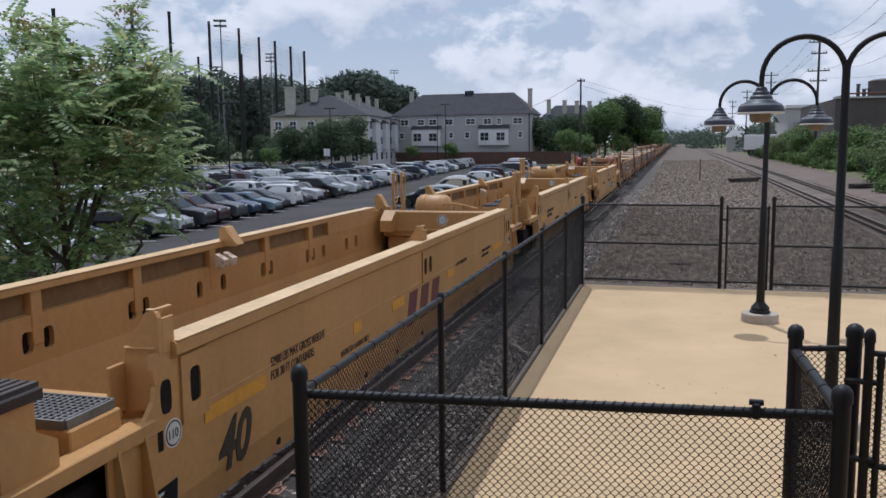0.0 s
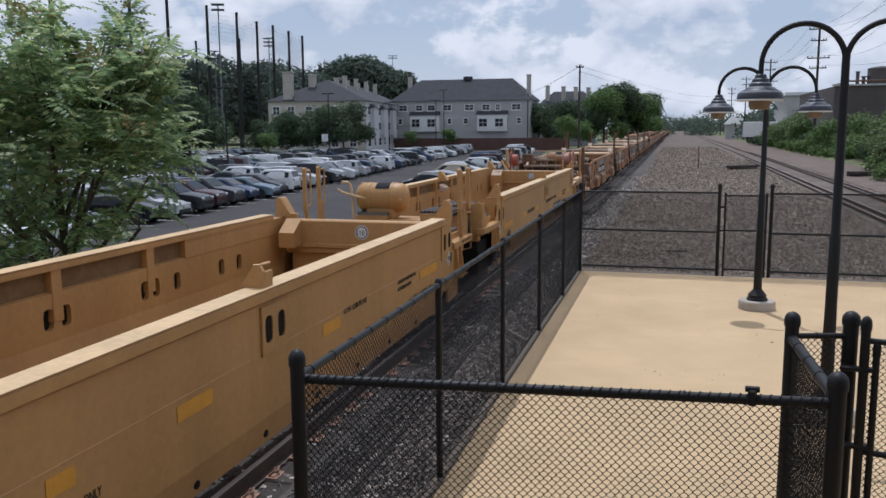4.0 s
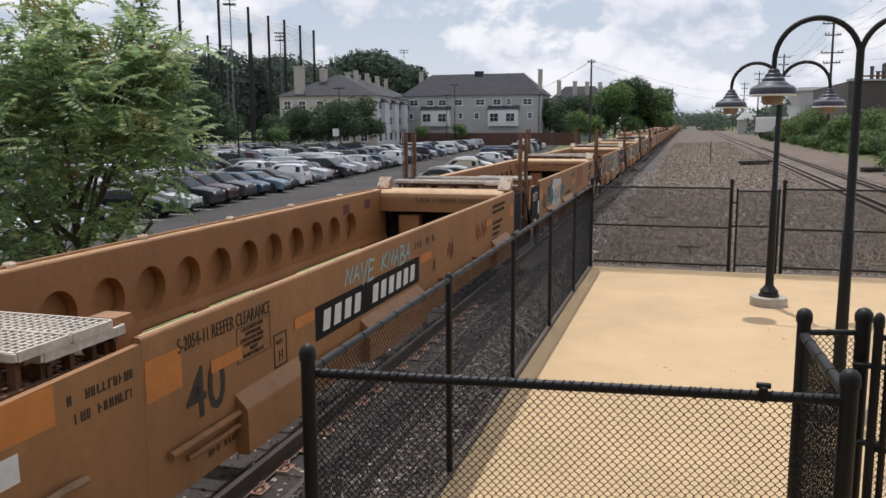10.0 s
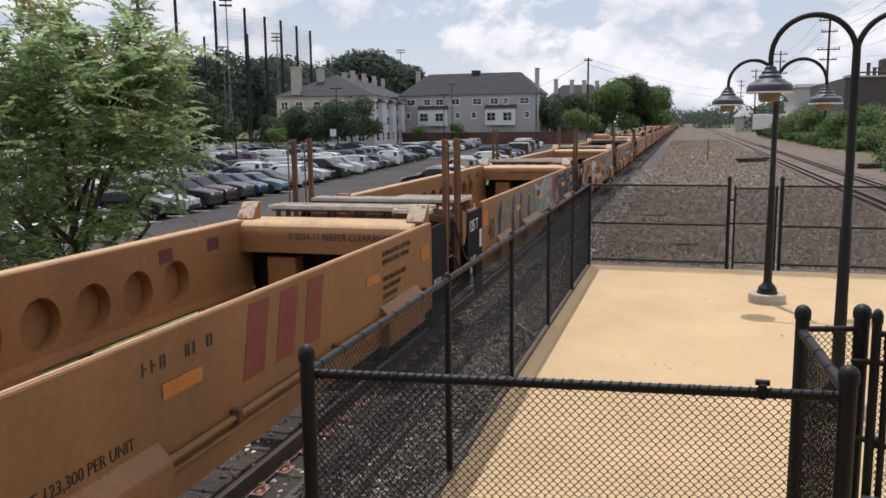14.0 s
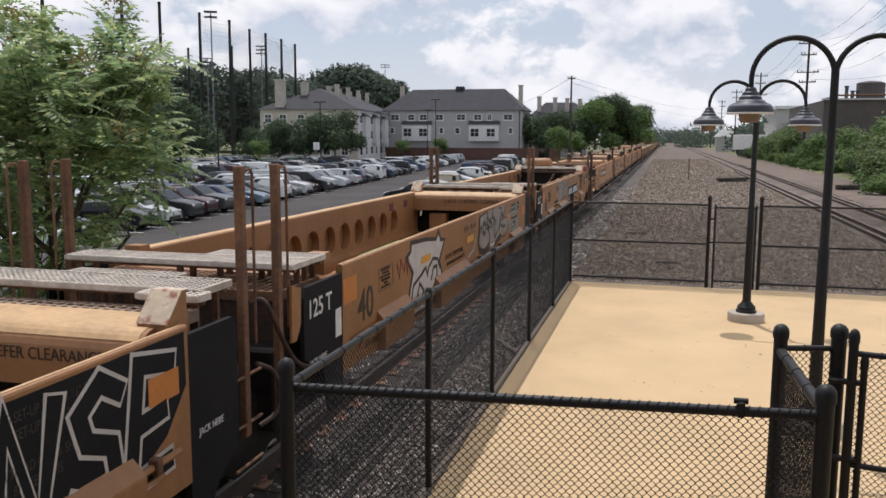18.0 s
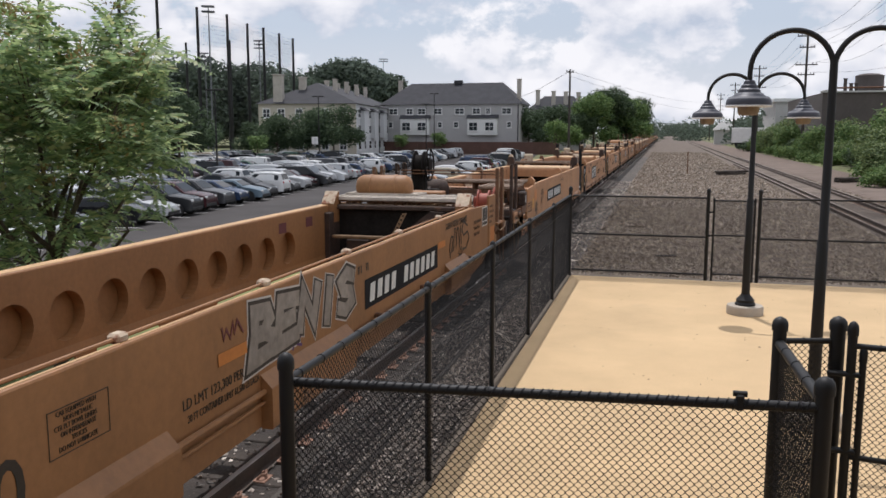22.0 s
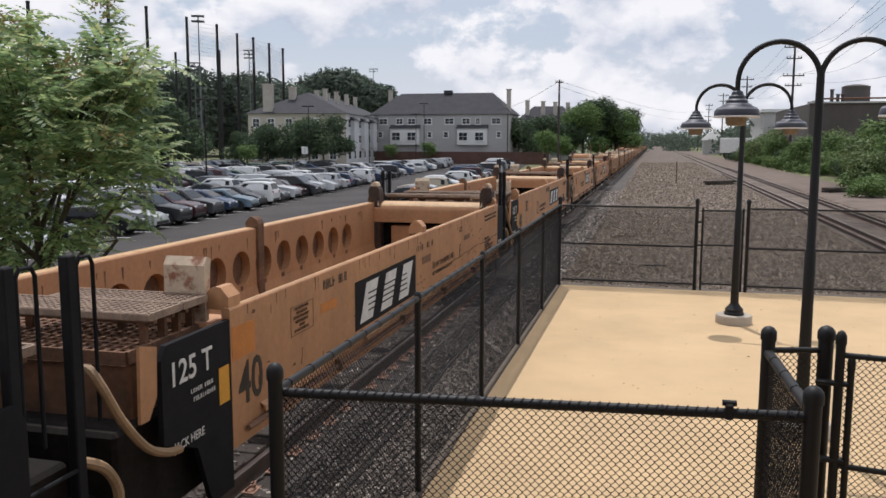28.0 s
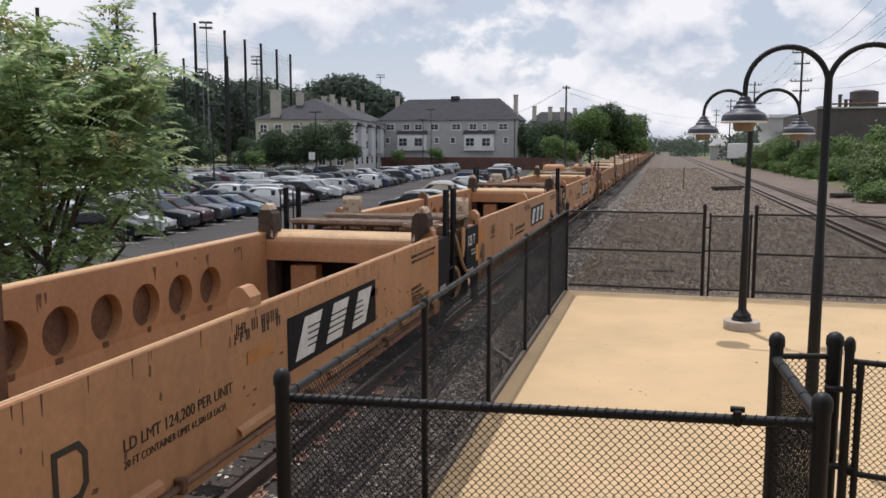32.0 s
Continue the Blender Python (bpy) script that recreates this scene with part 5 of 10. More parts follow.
def end_gear(u, Y, paint, kind, pipe=True):
    """Valves, pipes and hoses of a coupler end; Y turns a distance from the well into a place."""
    valve_cluster(u, 0.8, Y(2.0), 1.42, 5, DECK_DARK)
    valve_cluster(u, 1.15, Y(2.35), 1.22, 8, RUST)
    part("pipe", Mesh().tube(smooth_path([(0.6, Y(0.9), 1.9), (0.9, Y(1.4), 1.92), (1.0, Y(1.7), 1.86), (1.0, Y(1.85), 1.5)]), 0.022, 8), HOSE, u, smooth=True)
    part("pipe", Mesh().tube(smooth_path([(0.4, Y(1.0), 1.85), (0.7, Y(1.6), 1.95), (0.8, Y(1.9), 1.85), (0.78, Y(2.2), 1.5)]), 0.018, 8), HOSE, u, smooth=True)
    for k in range(3):
        part("pipe", Mesh().tube(smooth_path([(-1.25, Y(1.3 + 0.3 * k), 1.5 + 0.05 * k), (0.0, Y(1.5 + 0.25 * k), 1.5 + 0.03 * k), (0.9, Y(1.8 + 0.2 * k), 1.42)]), 0.024, 8), RUST_DARK, u, smooth=True)
    if pipe and kind == "b":
        part("brake_pipe", Mesh().tube(smooth_path([(1.5, Y(0.6), 1.24), (1.53, Y(0.92), 1.26), (1.53, Y(1.2), 1.2), (1.53, Y(1.6), 1.1), (1.52, Y(2.1), 1.1), (1.5, Y(2.45), 1.2), (1.46, Y(2.72), 1.42)]), 0.027, 8), YELLOW_DARK, u, "bent brake pipe", True)
    elif pipe:
        part("brake_pipe", Mesh().tube(smooth_path([(1.5, Y(-0.8), 1.0), (1.52, Y(0.7), 1.08), (1.53, Y(1.8), 1.12), (1.53, Y(2.1), 1.04), (1.5, Y(2.35), 1.1), (1.44, Y(2.5), 1.25)]), 0.027, 8), YELLOW_DARK, u, "bent brake pipe", True)
    # Enlarged black block also fills the shade under the end.
    part("underframe", Mesh().box(-1.2, 1.2, min(Y(0.3), Y(2.4)), max(Y(0.3), Y(2.4)), 0.5, 1.12, 0.03), UNDER, u, "dark frame over the truck")
    part("deck_plate", Mesh().box(-1.2, 1.2, min(Y(0.3), Y(2.5)), max(Y(0.3), Y(2.5)), 1.14, 1.2), RUST_DARK, u, "grimy deck plate")


def end_start(u, paint, kind, grate):
    """The coupler end before the first well: low grating platform, posts, tank and gear."""
    Y = lambda a: -a
    posts = (2.84, 3.38) if kind == "b" else (2.4, 3.0)
    deep = 1.26 if kind == "b" else 1.2
    for sx in (1, -1):
        part("end_side_plate", Mesh().prism([(0, TOP - 0.04), (-deep, 1.86), (-deep, 1.22), (-deep + 0.3, 0.86), (0, 0.74)], "x", sx * (HW - 0.05), sx * (HW - 0.001)), paint, u)
        for a in posts:
            tall_post(u, sx * (HW - 0.09), Y(a), 0.35, 2.55, RUST if kind == "b" else RUST_DARK, 0.062)
            x = sx * (HW - 0.09)
            part("grab_rail", Mesh().tube([(x, Y(a), 2.5), (x, Y(a) + 0.14, 2.52), (x, Y(a) + 0.19, 2.47), (x, Y(a) + 0.19, 1.5), (x, Y(a) + 0.16, 1.42), (x, Y(a), 1.42)], 0.014, 8), HOSE if kind == "b" else RUST, u, smooth=True)
        part("sill_plate", Mesh().box(sx * (HW - 0.06), sx * (HW - 0.03), Y(posts[1]) - 0.02, Y(posts[0] - 0.5), 1.26, 1.46, 0.005), RUST, u)
        part("brace", Mesh().prism([(Y(posts[1]) + 0.1, 1.50), (Y(posts[1]) + 0.2, 1.50), (Y(posts[0]) + 0.45, 1.86), (Y(posts[0]) + 0.4, 1.95)], "x", sx * 0.82, sx * 0.9), paint if kind == "b" else RUST_DARK, u)
        part("side_step", Mesh().tube([(sx * 1.44, Y(posts[1]) - 0.05, 1.22), (sx * 1.47, Y(posts[1]), 1.18), (sx * 1.47, Y(posts[0]), 1.22), (sx * 1.44, Y(posts[0]) + 0.2, 1.32)], 0.015, 8), YELLOW_DARK, u, smooth=True)
        part("stirrup", Mesh().tube([(sx * 1.44, Y(posts[1]) + 0.02, 1.2), (sx * 1.46, Y(posts[1]) + 0.06, 0.8), (sx * 1.46, Y(posts[1]) + 0.16, 0.45), (sx * 1.46, Y(posts[0]) - 0.05, 0.45), (sx * 1.46, Y(posts[0]) + 0.05, 0.75), (sx * 1.44, Y(posts[0]), 1.2)], 0.012, 8), YELLOW_DARK, u, smooth=True)
    part("platform_beam", Mesh().box(-1.36, 1.36, Y(posts[1]) - 0.06, Y(posts[1]) - 0.02, 1.36, 1.5, 0.006).box(-1.36, 1.36, Y(posts[1]) + 0.86, Y(posts[1]) + 0.92, 1.34, 1.46, 0.006), RUST if kind == "b" else RUST_DARK, u)
    walkway(u, -1.32, 1.25, Y(posts[1]), Y(posts[1]) + 0.85, 1.52, grate, False)
    if kind == "b":
        walkway(u, -0.9, 0.45, Y(3.1), Y(2.38), 1.84, grate)
        for x0, x1, a in ((-0.55, 0.35, 3.16), (-0.1, 0.62, 2.3)):
            part("loop_rail", Mesh().tube([(x0, Y(a), 1.5), (x0, Y(a), 2.34), (x0 + 0.06, Y(a), 2.4), (x1 - 0.06, Y(a), 2.4), (x1, Y(a), 2.34), (x1, Y(a), 1.5)], 0.017, 8), HOSE, u, "bent tan loop rail", True)
        walkway(u, -0.62, 0.05, Y(1.7), Y(0.66), 2.02, grate)
        walkway(u, -1.4, -0.66, Y(0.95), Y(0.3), 2.05, grate)
        walkway(u, 0.95, 1.27, Y(0.62), Y(-0.1), 1.98, GRATE)
        part("locker", Mesh().box(-1.25, -0.82, Y(1.55), Y(1.2), 1.9, 2.22, 0.015), RUST, u, "brown steel locker")
        air_tank(u, -0.3, 0.86, Y(0.84), 2.02, 0.275, paint)
        part("tank_label", arc_band(0.275, 0.02, 0.34, Y(0.84), 2.02, 80, 150), CHIPPED, u, "pale framed dark label on the tank")
        part("label_field", arc_band(0.278, 0.05, 0.31, Y(0.84), 2.02, 90, 140, 0.006), CHAR, u)
        part("switch_box", Mesh().box(0.9, 1.1, Y(0.98), Y(0.72), 1.72, 2.2, 0.02), RUST, u)
        part("control_box", Mesh().box(1.14, 1.468, Y(1.9), Y(1.28), 1.32, 1.87, 0.022), RUST, u, "upright brown steel control box")
        decal(u, rect(Y(1.84), Y(1.56), 1.42, 1.74), RUST_DARK, "notice_panel", HW - 0.006, 0.003)
        decal(u, rect(Y(1.55), Y(1.29), 1.58, 1.74), STENCIL_W, "pale_plate", HW - 0.006, 0.003)
        decal(u, rect(Y(1.2), Y(1.06), 1.42, 1.58), STENCIL_W, "data_plate", HW - 0.0005, 0.003)
        decal(u, rect(Y(1.22), Y(0.78), 1.63, 1.86), PATCH_O, "reflective_patch", HW - 0.0005, 0.003)
        bars(u, -0.68, 1.7, 0.6, 0.06, 12, STENCIL_K, 81)
        bars(u, -0.68, 1.58, 0.6, 0.06, 12, STENCIL_K, 82)
        m = Mesh()
        for i in range(15):
            m.cyl((-0.5 + i * 0.07, Y(1.95), 1.78), (-0.455 + i * 0.07, Y(1.95), 1.78), 0.055, 10)
        m.cyl((-0.5, Y(1.95), 1.78), (0.55, Y(1.95), 1.78), 0.042, 10)
        part("corrugated_hose", m, RUST, u, "ribbed brown hose")
    else:
        walkway(u, 0.45, 1.27, Y(2.2), Y(0.62), 1.98, grate)
        walkway(u, -1.15, 1.25, Y(0.6), Y(0.04), 2.03, grate)
        part("upper_frame", Mesh().box(0.5, 1.27, Y(2.2), Y(0.6), 1.84, 1.88), RUST, u)
        walkway(u, 0.9, 1.4, Y(1.7), Y(0.75), 1.80, GRATE_DARK, False)
        air_tank(u, -0.5, 0.3, Y(1.9), 1.5, 0.24, RUST_DARK, "rusty air reservoir")
        air_tank(u, -1.3, -0.6, Y(1.1), 1.8, 0.27, RUST_DARK, "rusty air reservoir")
        part("gear_mass", Mesh().box(-1.15, -0.8, Y(2.62), Y(2.3), 1.2, 2.62, 0.06).box(-1.25, -0.55, Y(2.5), Y(2.0), 1.2, 1.9, 0.05), UNDER, u, "dark greasy brake gear")
        hand_wheel(u, -0.72, Y(2.45), 2.5, 0.38, UNDER)
        for dz in (0.0, 0.07):
            part("rail_bar", Mesh().tube([(-1.35, Y(2.75), 2.3 + dz), (0.9, Y(2.72), 2.3 + dz), (1.1, Y(2.65), 2.24 + dz), (1.15, Y(2.6), 1.9)], 0.016, 8), RUST, u, smooth=True)
        decal(u, rect(Y(1.9), Y(1.2), 1.3, 1.82), PEACH_DARK, "end_panel", HW - 0.04, 0.03)
        decal(u, rect(Y(1.2), Y(0.76), 1.55, 1.82), PATCH_OLD, "reflective_patch", HW - 0.0005, 0.003)
        bx = part("placard_box", Mesh().box(HW - 0.12, HW + 0.06, Y(1.93), Y(1.62), 1.5, 1.84, 0.03), RUST_DARK, u, "dark placard holder")
        part("placard", Mesh().box(HW + 0.06, HW + 0.064, Y(1.84), Y(1.75), 1.58, 1.74), STENCIL_W, bx)
        decal(u, rect(-0.28, -0.14, 1.3, 1.56), PATCH_Y, "data_plate", HW - 0.0005, 0.003)
        for r in range(4):
            bars(u, -1.14, 1.47 - r * 0.07, 0.75, 0.035, 20, STENCIL_K, 91 + r)
        pl = part("sign_plate", Mesh().box(HW - 0.03, HW - 0.01, Y(3.0), Y(2.55), 1.2, 1.42, 0.004), PEACH, u)
        lettering("B-END", 0.15, on_side(Y(2.95), 1.25, HW - 0.008), STENCIL_K, pl, squeeze=0.8)
        part("grating_step", Mesh().grating(-1.25, 0.9, Y(3.0), Y(2.75), 1.12, 0.05), GRATE_DARK, u)
    part("end_sill", Mesh().box(-1.36, 1.36, Y(3.5), Y(3.42 if kind == "b" else 3.3), 0.95, 1.27, 0.015), RUST_DARK, u, "heavy end sill")
    part("step_grating", Mesh().grating(-1.3, 1.3, Y(3.75), Y(3.55), 1.12, 0.05), grate, u, "narrow step grating")
    end_gear(u, Y, paint, kind)
    part("coupler", Mesh().box(-0.12, 0.12, Y(3.7), Y(3.3), 0.68, 0.95, 0.03).box(-0.22, 0.2, Y(3.95), Y(3.66), 0.62, 1.0, 0.05), UNDER, u, "knuckle coupler")
    part("air_hose", Mesh().tube(smooth_path([(0.3, Y(3.4), 0.8), (0.36, Y(3.55), 0.55), (0.3, Y(3.75), 0.42), (0.1, Y(3.9), 0.5)]), 0.022, 8), UNDER, u, smooth=True)
    bogie(u, Y(1.5))


def end_tail(u, L, paint, kind, grate):
    """The coupler end after the last well: raised side panels, hand-brake wheel and posts."""
    Y = lambda a: L + a
    for sx in (1, -1):
        part("end_side_plate", Mesh().prism([(Y(0), TOP - 0.02), (Y(1.28), TOP - 0.06), (Y(1.28), 1.0), (Y(0.8), 0.8), (Y(0), 0.74)], "x", sx * (HW - 0.05), sx * (HW - 0.001)), paint, u)
        pn = part("raised_panel", Mesh().box(sx * (HW - 0.03), sx * (HW + 0.012), Y(1.3), Y(1.94), 1.0, 2.04, 0.006), paint, u, "raised side panel")
        for a in (2.67, 3.19):
            x = sx * (HW - 0.1)
            tall_post(u, x, Y(a), 0.9, 2.53, RUST, 0.062)
            part("grab_rail", Mesh().tube([(x, Y(a), 2.48), (x, Y(a) + 0.14, 2.5), (x, Y(a) + 0.19, 2.45), (x, Y(a) + 0.19, 1.5), (x, Y(a) + 0.16, 1.42), (x, Y(a), 1.42)], 0.014, 8), HOSE, u, smooth=True)
        part("deck_edge", Mesh().box(sx * 1.15, sx * (HW - 0.04), Y(2.5), Y(3.22), 1.34, 1.39, 0.008), paint, u)
        part("side_step", Mesh().tube([(sx * 1.42, Y(2.5), 1.28), (sx * 1.47, Y(2.6), 1.22), (sx * 1.47, Y(3.1), 1.26), (sx * 1.44, Y(3.24), 1.36)], 0.014, 8), YELLOW_DARK, u, smooth=True)
    decal(u, rect(L + 1.42, L + 1.86, 1.12, 1.42), PATCH_O, "reflective_patch", HW + 0.011, 0.003)
    for k, row in enumerate(("HANDBRAKES", "APPLY OR RELEASE", "HANDBRAKES", "ON CAR")):
        lettering(row, 0.075, on_side(L + 1.36, 1.80 - 0.1 * k, HW + 0.0125), FADED_K, u, squeeze=0.72)
    for k, row in enumerate(("SPECIAL BRAKE BEAMS", "SEE BADGE PLATE", "36 INCH WHEELS")):
        lettering(row, 0.085, on_side(L + 0.02, 1.62 - 0.11 * k), FADED_K, u, squeeze=0.7)
    sgn = decal(u, rect(L + 0.72, L + 1.2, 1.5, 1.86), STENCIL_W, "notice_board", HW + 0.0005, 0.003, "dark notice panel with a white frame")
    decal(u, rect(L + 0.75, L + 0.98, 1.6, 1.84), STENCIL_K, "notice_field", HW + 0.003, 0.002)
    decal(u, rect(L + 1.0, L + 1.17, 1.6, 1.84), STENCIL_K, "notice_field", HW + 0.003, 0.002)
    decal(u, rect(L + 0.75, L + 1.17, 1.52, 1.58), STENCIL_K, "notice_field", HW + 0.003, 0.002)
    walkway(u, -1.3, 1.15, Y(0.12), Y(0.72), TOP + 0.13, GRATE)
    walkway(u, -1.25, 0.2, Y(0.75), Y(1.3), TOP + 0.16, GRATE)
    part("bin_box", Mesh().box(-0.4, 0.5, Y(1.32), Y(1.75), 1.75, 2.1, 0.02), paint, u, "open brown steel box")
    walkway(u, -1.32, 1.0, Y(2.5), Y(3.2), 1.5, grate)
    part("deck", Mesh().box(-1.2, 1.2, Y(1.3), Y(2.4), 1.2, 1.3, 0.01), RUST, u, "end deck over the truck")
    part("end_sill", Mesh().box(-1.42, 1.42, Y(3.18), Y(3.3), 1.0, 1.46, 0.015), RUST, u, "heavy end sill")
    hand_wheel(u, 1.28, Y(2.96), 1.78, 0.31, RED)
    part("wheel_stand", Mesh().box(0.82, 0.92, Y(2.86), Y(3.06), 1.3, 1.9, 0.02), RED, u)
    part("brake_rod", Mesh().cyl((1.2, Y(2.8), 1.55), (1.2, Y(2.8), 1.0), 0.05, 10).cyl((1.1, Y(2.95), 1.5), (1.1, Y(2.95), 0.8), 0.035, 10), UNDER, u, smooth=True)
    part("brake_chain", Mesh().tube(smooth_path([(1.3, Y(3.25), 1.3), (1.34, Y(3.3), 1.15), (1.3, Y(3.34), 1.0), (1.25, Y(3.3), 0.85)]), 0.02, 6), CHIPPED, u, smooth=True)
    part("cylinder_box", Mesh().box(1.2, 1.42, Y(2.2), Y(2.45), 1.0, 1.16, 0.02), paint, u)
    part("stirrup", Mesh().tube([(1.42, Y(2.6), 1.2), (1.46, Y(2.65), 0.6), (1.46, Y(3.0), 0.5), (1.42, Y(3.2), 1.15)], 0.02, 8), RUST, u, smooth=True)
    air_tank(u, -1.15, 0.0, Y(1.05), 2.2, 0.24, paint)
    end_gear(u, lambda a: Y(a * 0.8), paint, "c", False)
    part("coupler", Mesh().box(-0.12, 0.12, Y(3.2), Y(3.5), 0.68, 0.95, 0.03).box(-0.22, 0.2, Y(3.46), Y(3.75), 0.62, 1.0, 0.05), UNDER, u, "knuckle coupler")
    bogie(u, Y(1.5))


def bent_guide(u, y, sx, top, mat=None):
    """A bent plate that leans into the well, with a rolled head and a side web."""
    mat = mat or YELLOW
    g = part("container_guide", Mesh().prism([(sx * 1.43, 1.86), (sx * 1.43, top - 0.05), (sx * 1.41, top - 0.01), (sx * 1.37, top), (sx * 1.33, top - 0.02), (sx * 1.30, top - 0.07), (sx * 1.17, 1.90), (sx * 1.17, 1.86)], "y", y - 0.015, y + 0.03), mat, u, "bent container guide on the top chord")
    part("guide_face", Mesh().prism([(sx * 1.165, 1.88), (sx * 1.295, top - 0.065), (sx * 1.33, top - 0.015), (sx * 1.37, top + 0.006), (sx * 1.40, top + 0.002), (sx * 1.40, top - 0.012), (sx * 1.37, top - 0.006), (sx * 1.335, top - 0.03), (sx * 1.305, top - 0.075), (sx * 1.18, 1.88)], "y", y + 0.032, y + 0.2), mat, g)
    part("guide_web", Mesh().box(sx * 1.405, sx * 1.43, y + 0.032, y + 0.17, 1.86, top - 0.06, 0.004), mat, g)
    part("worn_edge", Mesh().box(sx * 1.335, sx * 1.395, y - 0.012, y + 0.03, top + 0.001, top + 0.006), YELLOW_LIGHT, g)
    return g


def yellow_end(u, L, d, tank):
    """The deck, steps, posts and guides at one end of an ochre unit (d = -1 at its start, 1 at its tail)."""
    Y = lambda a: (0.0 if d < 0 else L) + d * a
    span = lambda a, b: (min(Y(a), Y(b)), max(Y(a), Y(b)))
    dz = 0.03 if d > 0 else 0.0
    part("end_bulkhead", Mesh().box(-1.27, 1.27, *span(-0.12, 0.10), 1.30, 1.84 if d > 0 else 1.48, 0.02).box(-1.2, 1.2, *span(-0.02, 0.1), 0.36, 1.30), YELLOW, u, "bulkhead at the end of the well")
    for sx in (1, -1):
        part("corner_pocket", Mesh().prism([(Y(-0.42), 1.42), (Y(-0.42), 1.66), (Y(-0.12), 1.86), (Y(-0.12), 1.42)], "x", sx * 0.98, sx * 1.24), YELLOW, u)
        # bent guide over the corner, and the open pocket below it
        e = -0.12 if d < 0 else L + 0.1
        bent_guide(u, e, sx, 2.17).location.x = 0.0 if sx > 0 else -0.1
        part("end_side_plate", Mesh().prism([(Y(0.0), 0.58), (Y(0.58), 0.6), (Y(0.62), 1.36), (Y(0.3), 1.48), (Y(0.22), 1.56), (Y(0.19), 1.66), (Y(0.22), 1.78), (Y(0.2), 1.88), (Y(0.0), 1.88)], "x", sx * (HW - 0.085), sx * (HW - 0.05)), YELLOW, u)
        part("pocket_wall", Mesh().prism([(sx * 1.12, 1.46), (sx * 1.37, 1.46), (sx * 1.345, 1.56), (sx * 1.34, 1.68), (sx * 1.37, 1.80), (sx * 1.385, 1.90), (sx * 1.17, 1.90), (sx * 1.15, 1.86)], "y", *span(0.1, 0.13)).box(sx * 1.12, sx * 1.15, *span(0.131, 0.3), 1.46, 1.80, 0.006).box(sx * 1.16, sx * 1.40, *span(0.09, 0.16), 1.902, 1.915, 0.004), YELLOW, u)
        part("gusset", Mesh().prism([(sx * 1.12, 1.42), (sx * 1.12, 1.70), (sx * 0.98, 1.46), (sx * 0.98, 1.42)], "y", *span(0.12, 0.15)), YELLOW, u)
        # Flat black oval in place of an open, shaded hole.
        part("hand_hole", Mesh().prism([(Y(0.08) + 0.062 * math.copysign(abs(math.cos(a)) ** 0.6, math.cos(a)), 1.56 + 0.12 * math.copysign(abs(math.sin(a)) ** 0.6, math.sin(a))) for a in [math.pi * i / 12 for i in range(24)]], "x", sx * (HW - 0.049), sx * (HW - 0.046)), UNDER, u, "dark hand hole")
        part("slot", Mesh().box(sx * (HW - 0.049), sx * (HW - 0.046), *span(0.14, 0.2), 1.2, 1.34), UNDER, u)
        part("deck_edge", Mesh().box(sx * 1.31, sx * (HW - 0.01), *span(0.25, 1.6 if d < 0 else 1.46), 1.35 + dz, 1.46 + dz, 0.008), YELLOW, u)
        k = part("jack_pad", Mesh().box(sx * 1.40, sx * 1.43, *span(0.34, 0.72), 0.92, 1.36, 0.006), YELLOW, u)
        for a in (0.38, 0.66):
            part("gusset", Mesh().prism([(sx * 1.43, 0.95), (sx * 1.53, 0.95), (sx * 1.47, 1.38), (sx * 1.43, 1.38)], "y", *span(a - 0.012, a + 0.012)), YELLOW, k)
        part("foot_plate", Mesh().box(sx * 1.38, sx * 1.56, *span(0.32, 0.76), 0.92, 0.945, 0.006), YELLOW, k)
        # steps: a low box with a grating, then a tall dark tread box
        bx = part("step_box", Mesh().box(sx * 0.66, sx * 1.32, *span(0.42, 0.9 if d < 0 else 1.04), 1.40, 1.585, 0.01), YELLOW, u)
        part("step_grating", Mesh().grating(min(sx * 0.68, sx * 1.27), max(sx * 0.68, sx * 1.27), *span(0.44, 0.88 if d < 0 else 1.06), 1.64, 0.05), GRATE_STEEL, bx, "steel grating step")
        if sx < 0:
            continue
        t0, t1 = (0.95, 1.76) if d < 0 else (1.06, 1.9)
        bx = part("tread_box", Mesh().box(sx * 0.64, sx * 1.16, *span(t0 + 0.03, t1 - 0.04), 1.30, 1.84, 0.01), DECK_DARK if d < 0 and tank else YELLOW, u, "grimy tread box")
        part("tread_edge", Mesh().box(sx * 1.155, sx * 1.20, *span(t0, t1), 1.80, 1.87, 0.008), DECK_DARK, bx)
        for k in range(8):
            x = 0.65 + k * 0.068
            part("tread_slat", Mesh().box(sx * x, sx * (x + 0.042), *span(t0, t1), 1.865, 1.90), GRATE_DARK, bx)
    deck = part("deck", Mesh().box(-1.31, 1.31, *span(0.12, 0.95), 1.34 + dz, 1.40 + dz, 0.008).box(-1.31, 1.31, *span(1.25, 1.46), 1.2, 1.36 + dz, 0.008), YELLOW, u, "end deck over the truck")
    part("cross_beam", Mesh().box(-0.6, 0.6, *span(0.4, 0.52), 1.42, 1.5, 0.01).box(-0.6, 0.6, *span(0.86, 0.98), 1.42, 1.52, 0.01).box(-0.12, 0.12, *span(0.52, 1.5), 1.42, 1.5, 0.01), YELLOW, deck)
    # Black block fills in the shade below the deck.
    part("under_frame", Mesh().box(-1.30, 1.30, *span(0.14, 1.42), 0.55, 1.19, 0.02).box(-0.5, 0.5, *span(1.4, 2.0), 0.6, 1.25, 0.02), UNDER, u, "dark frame over the truck")
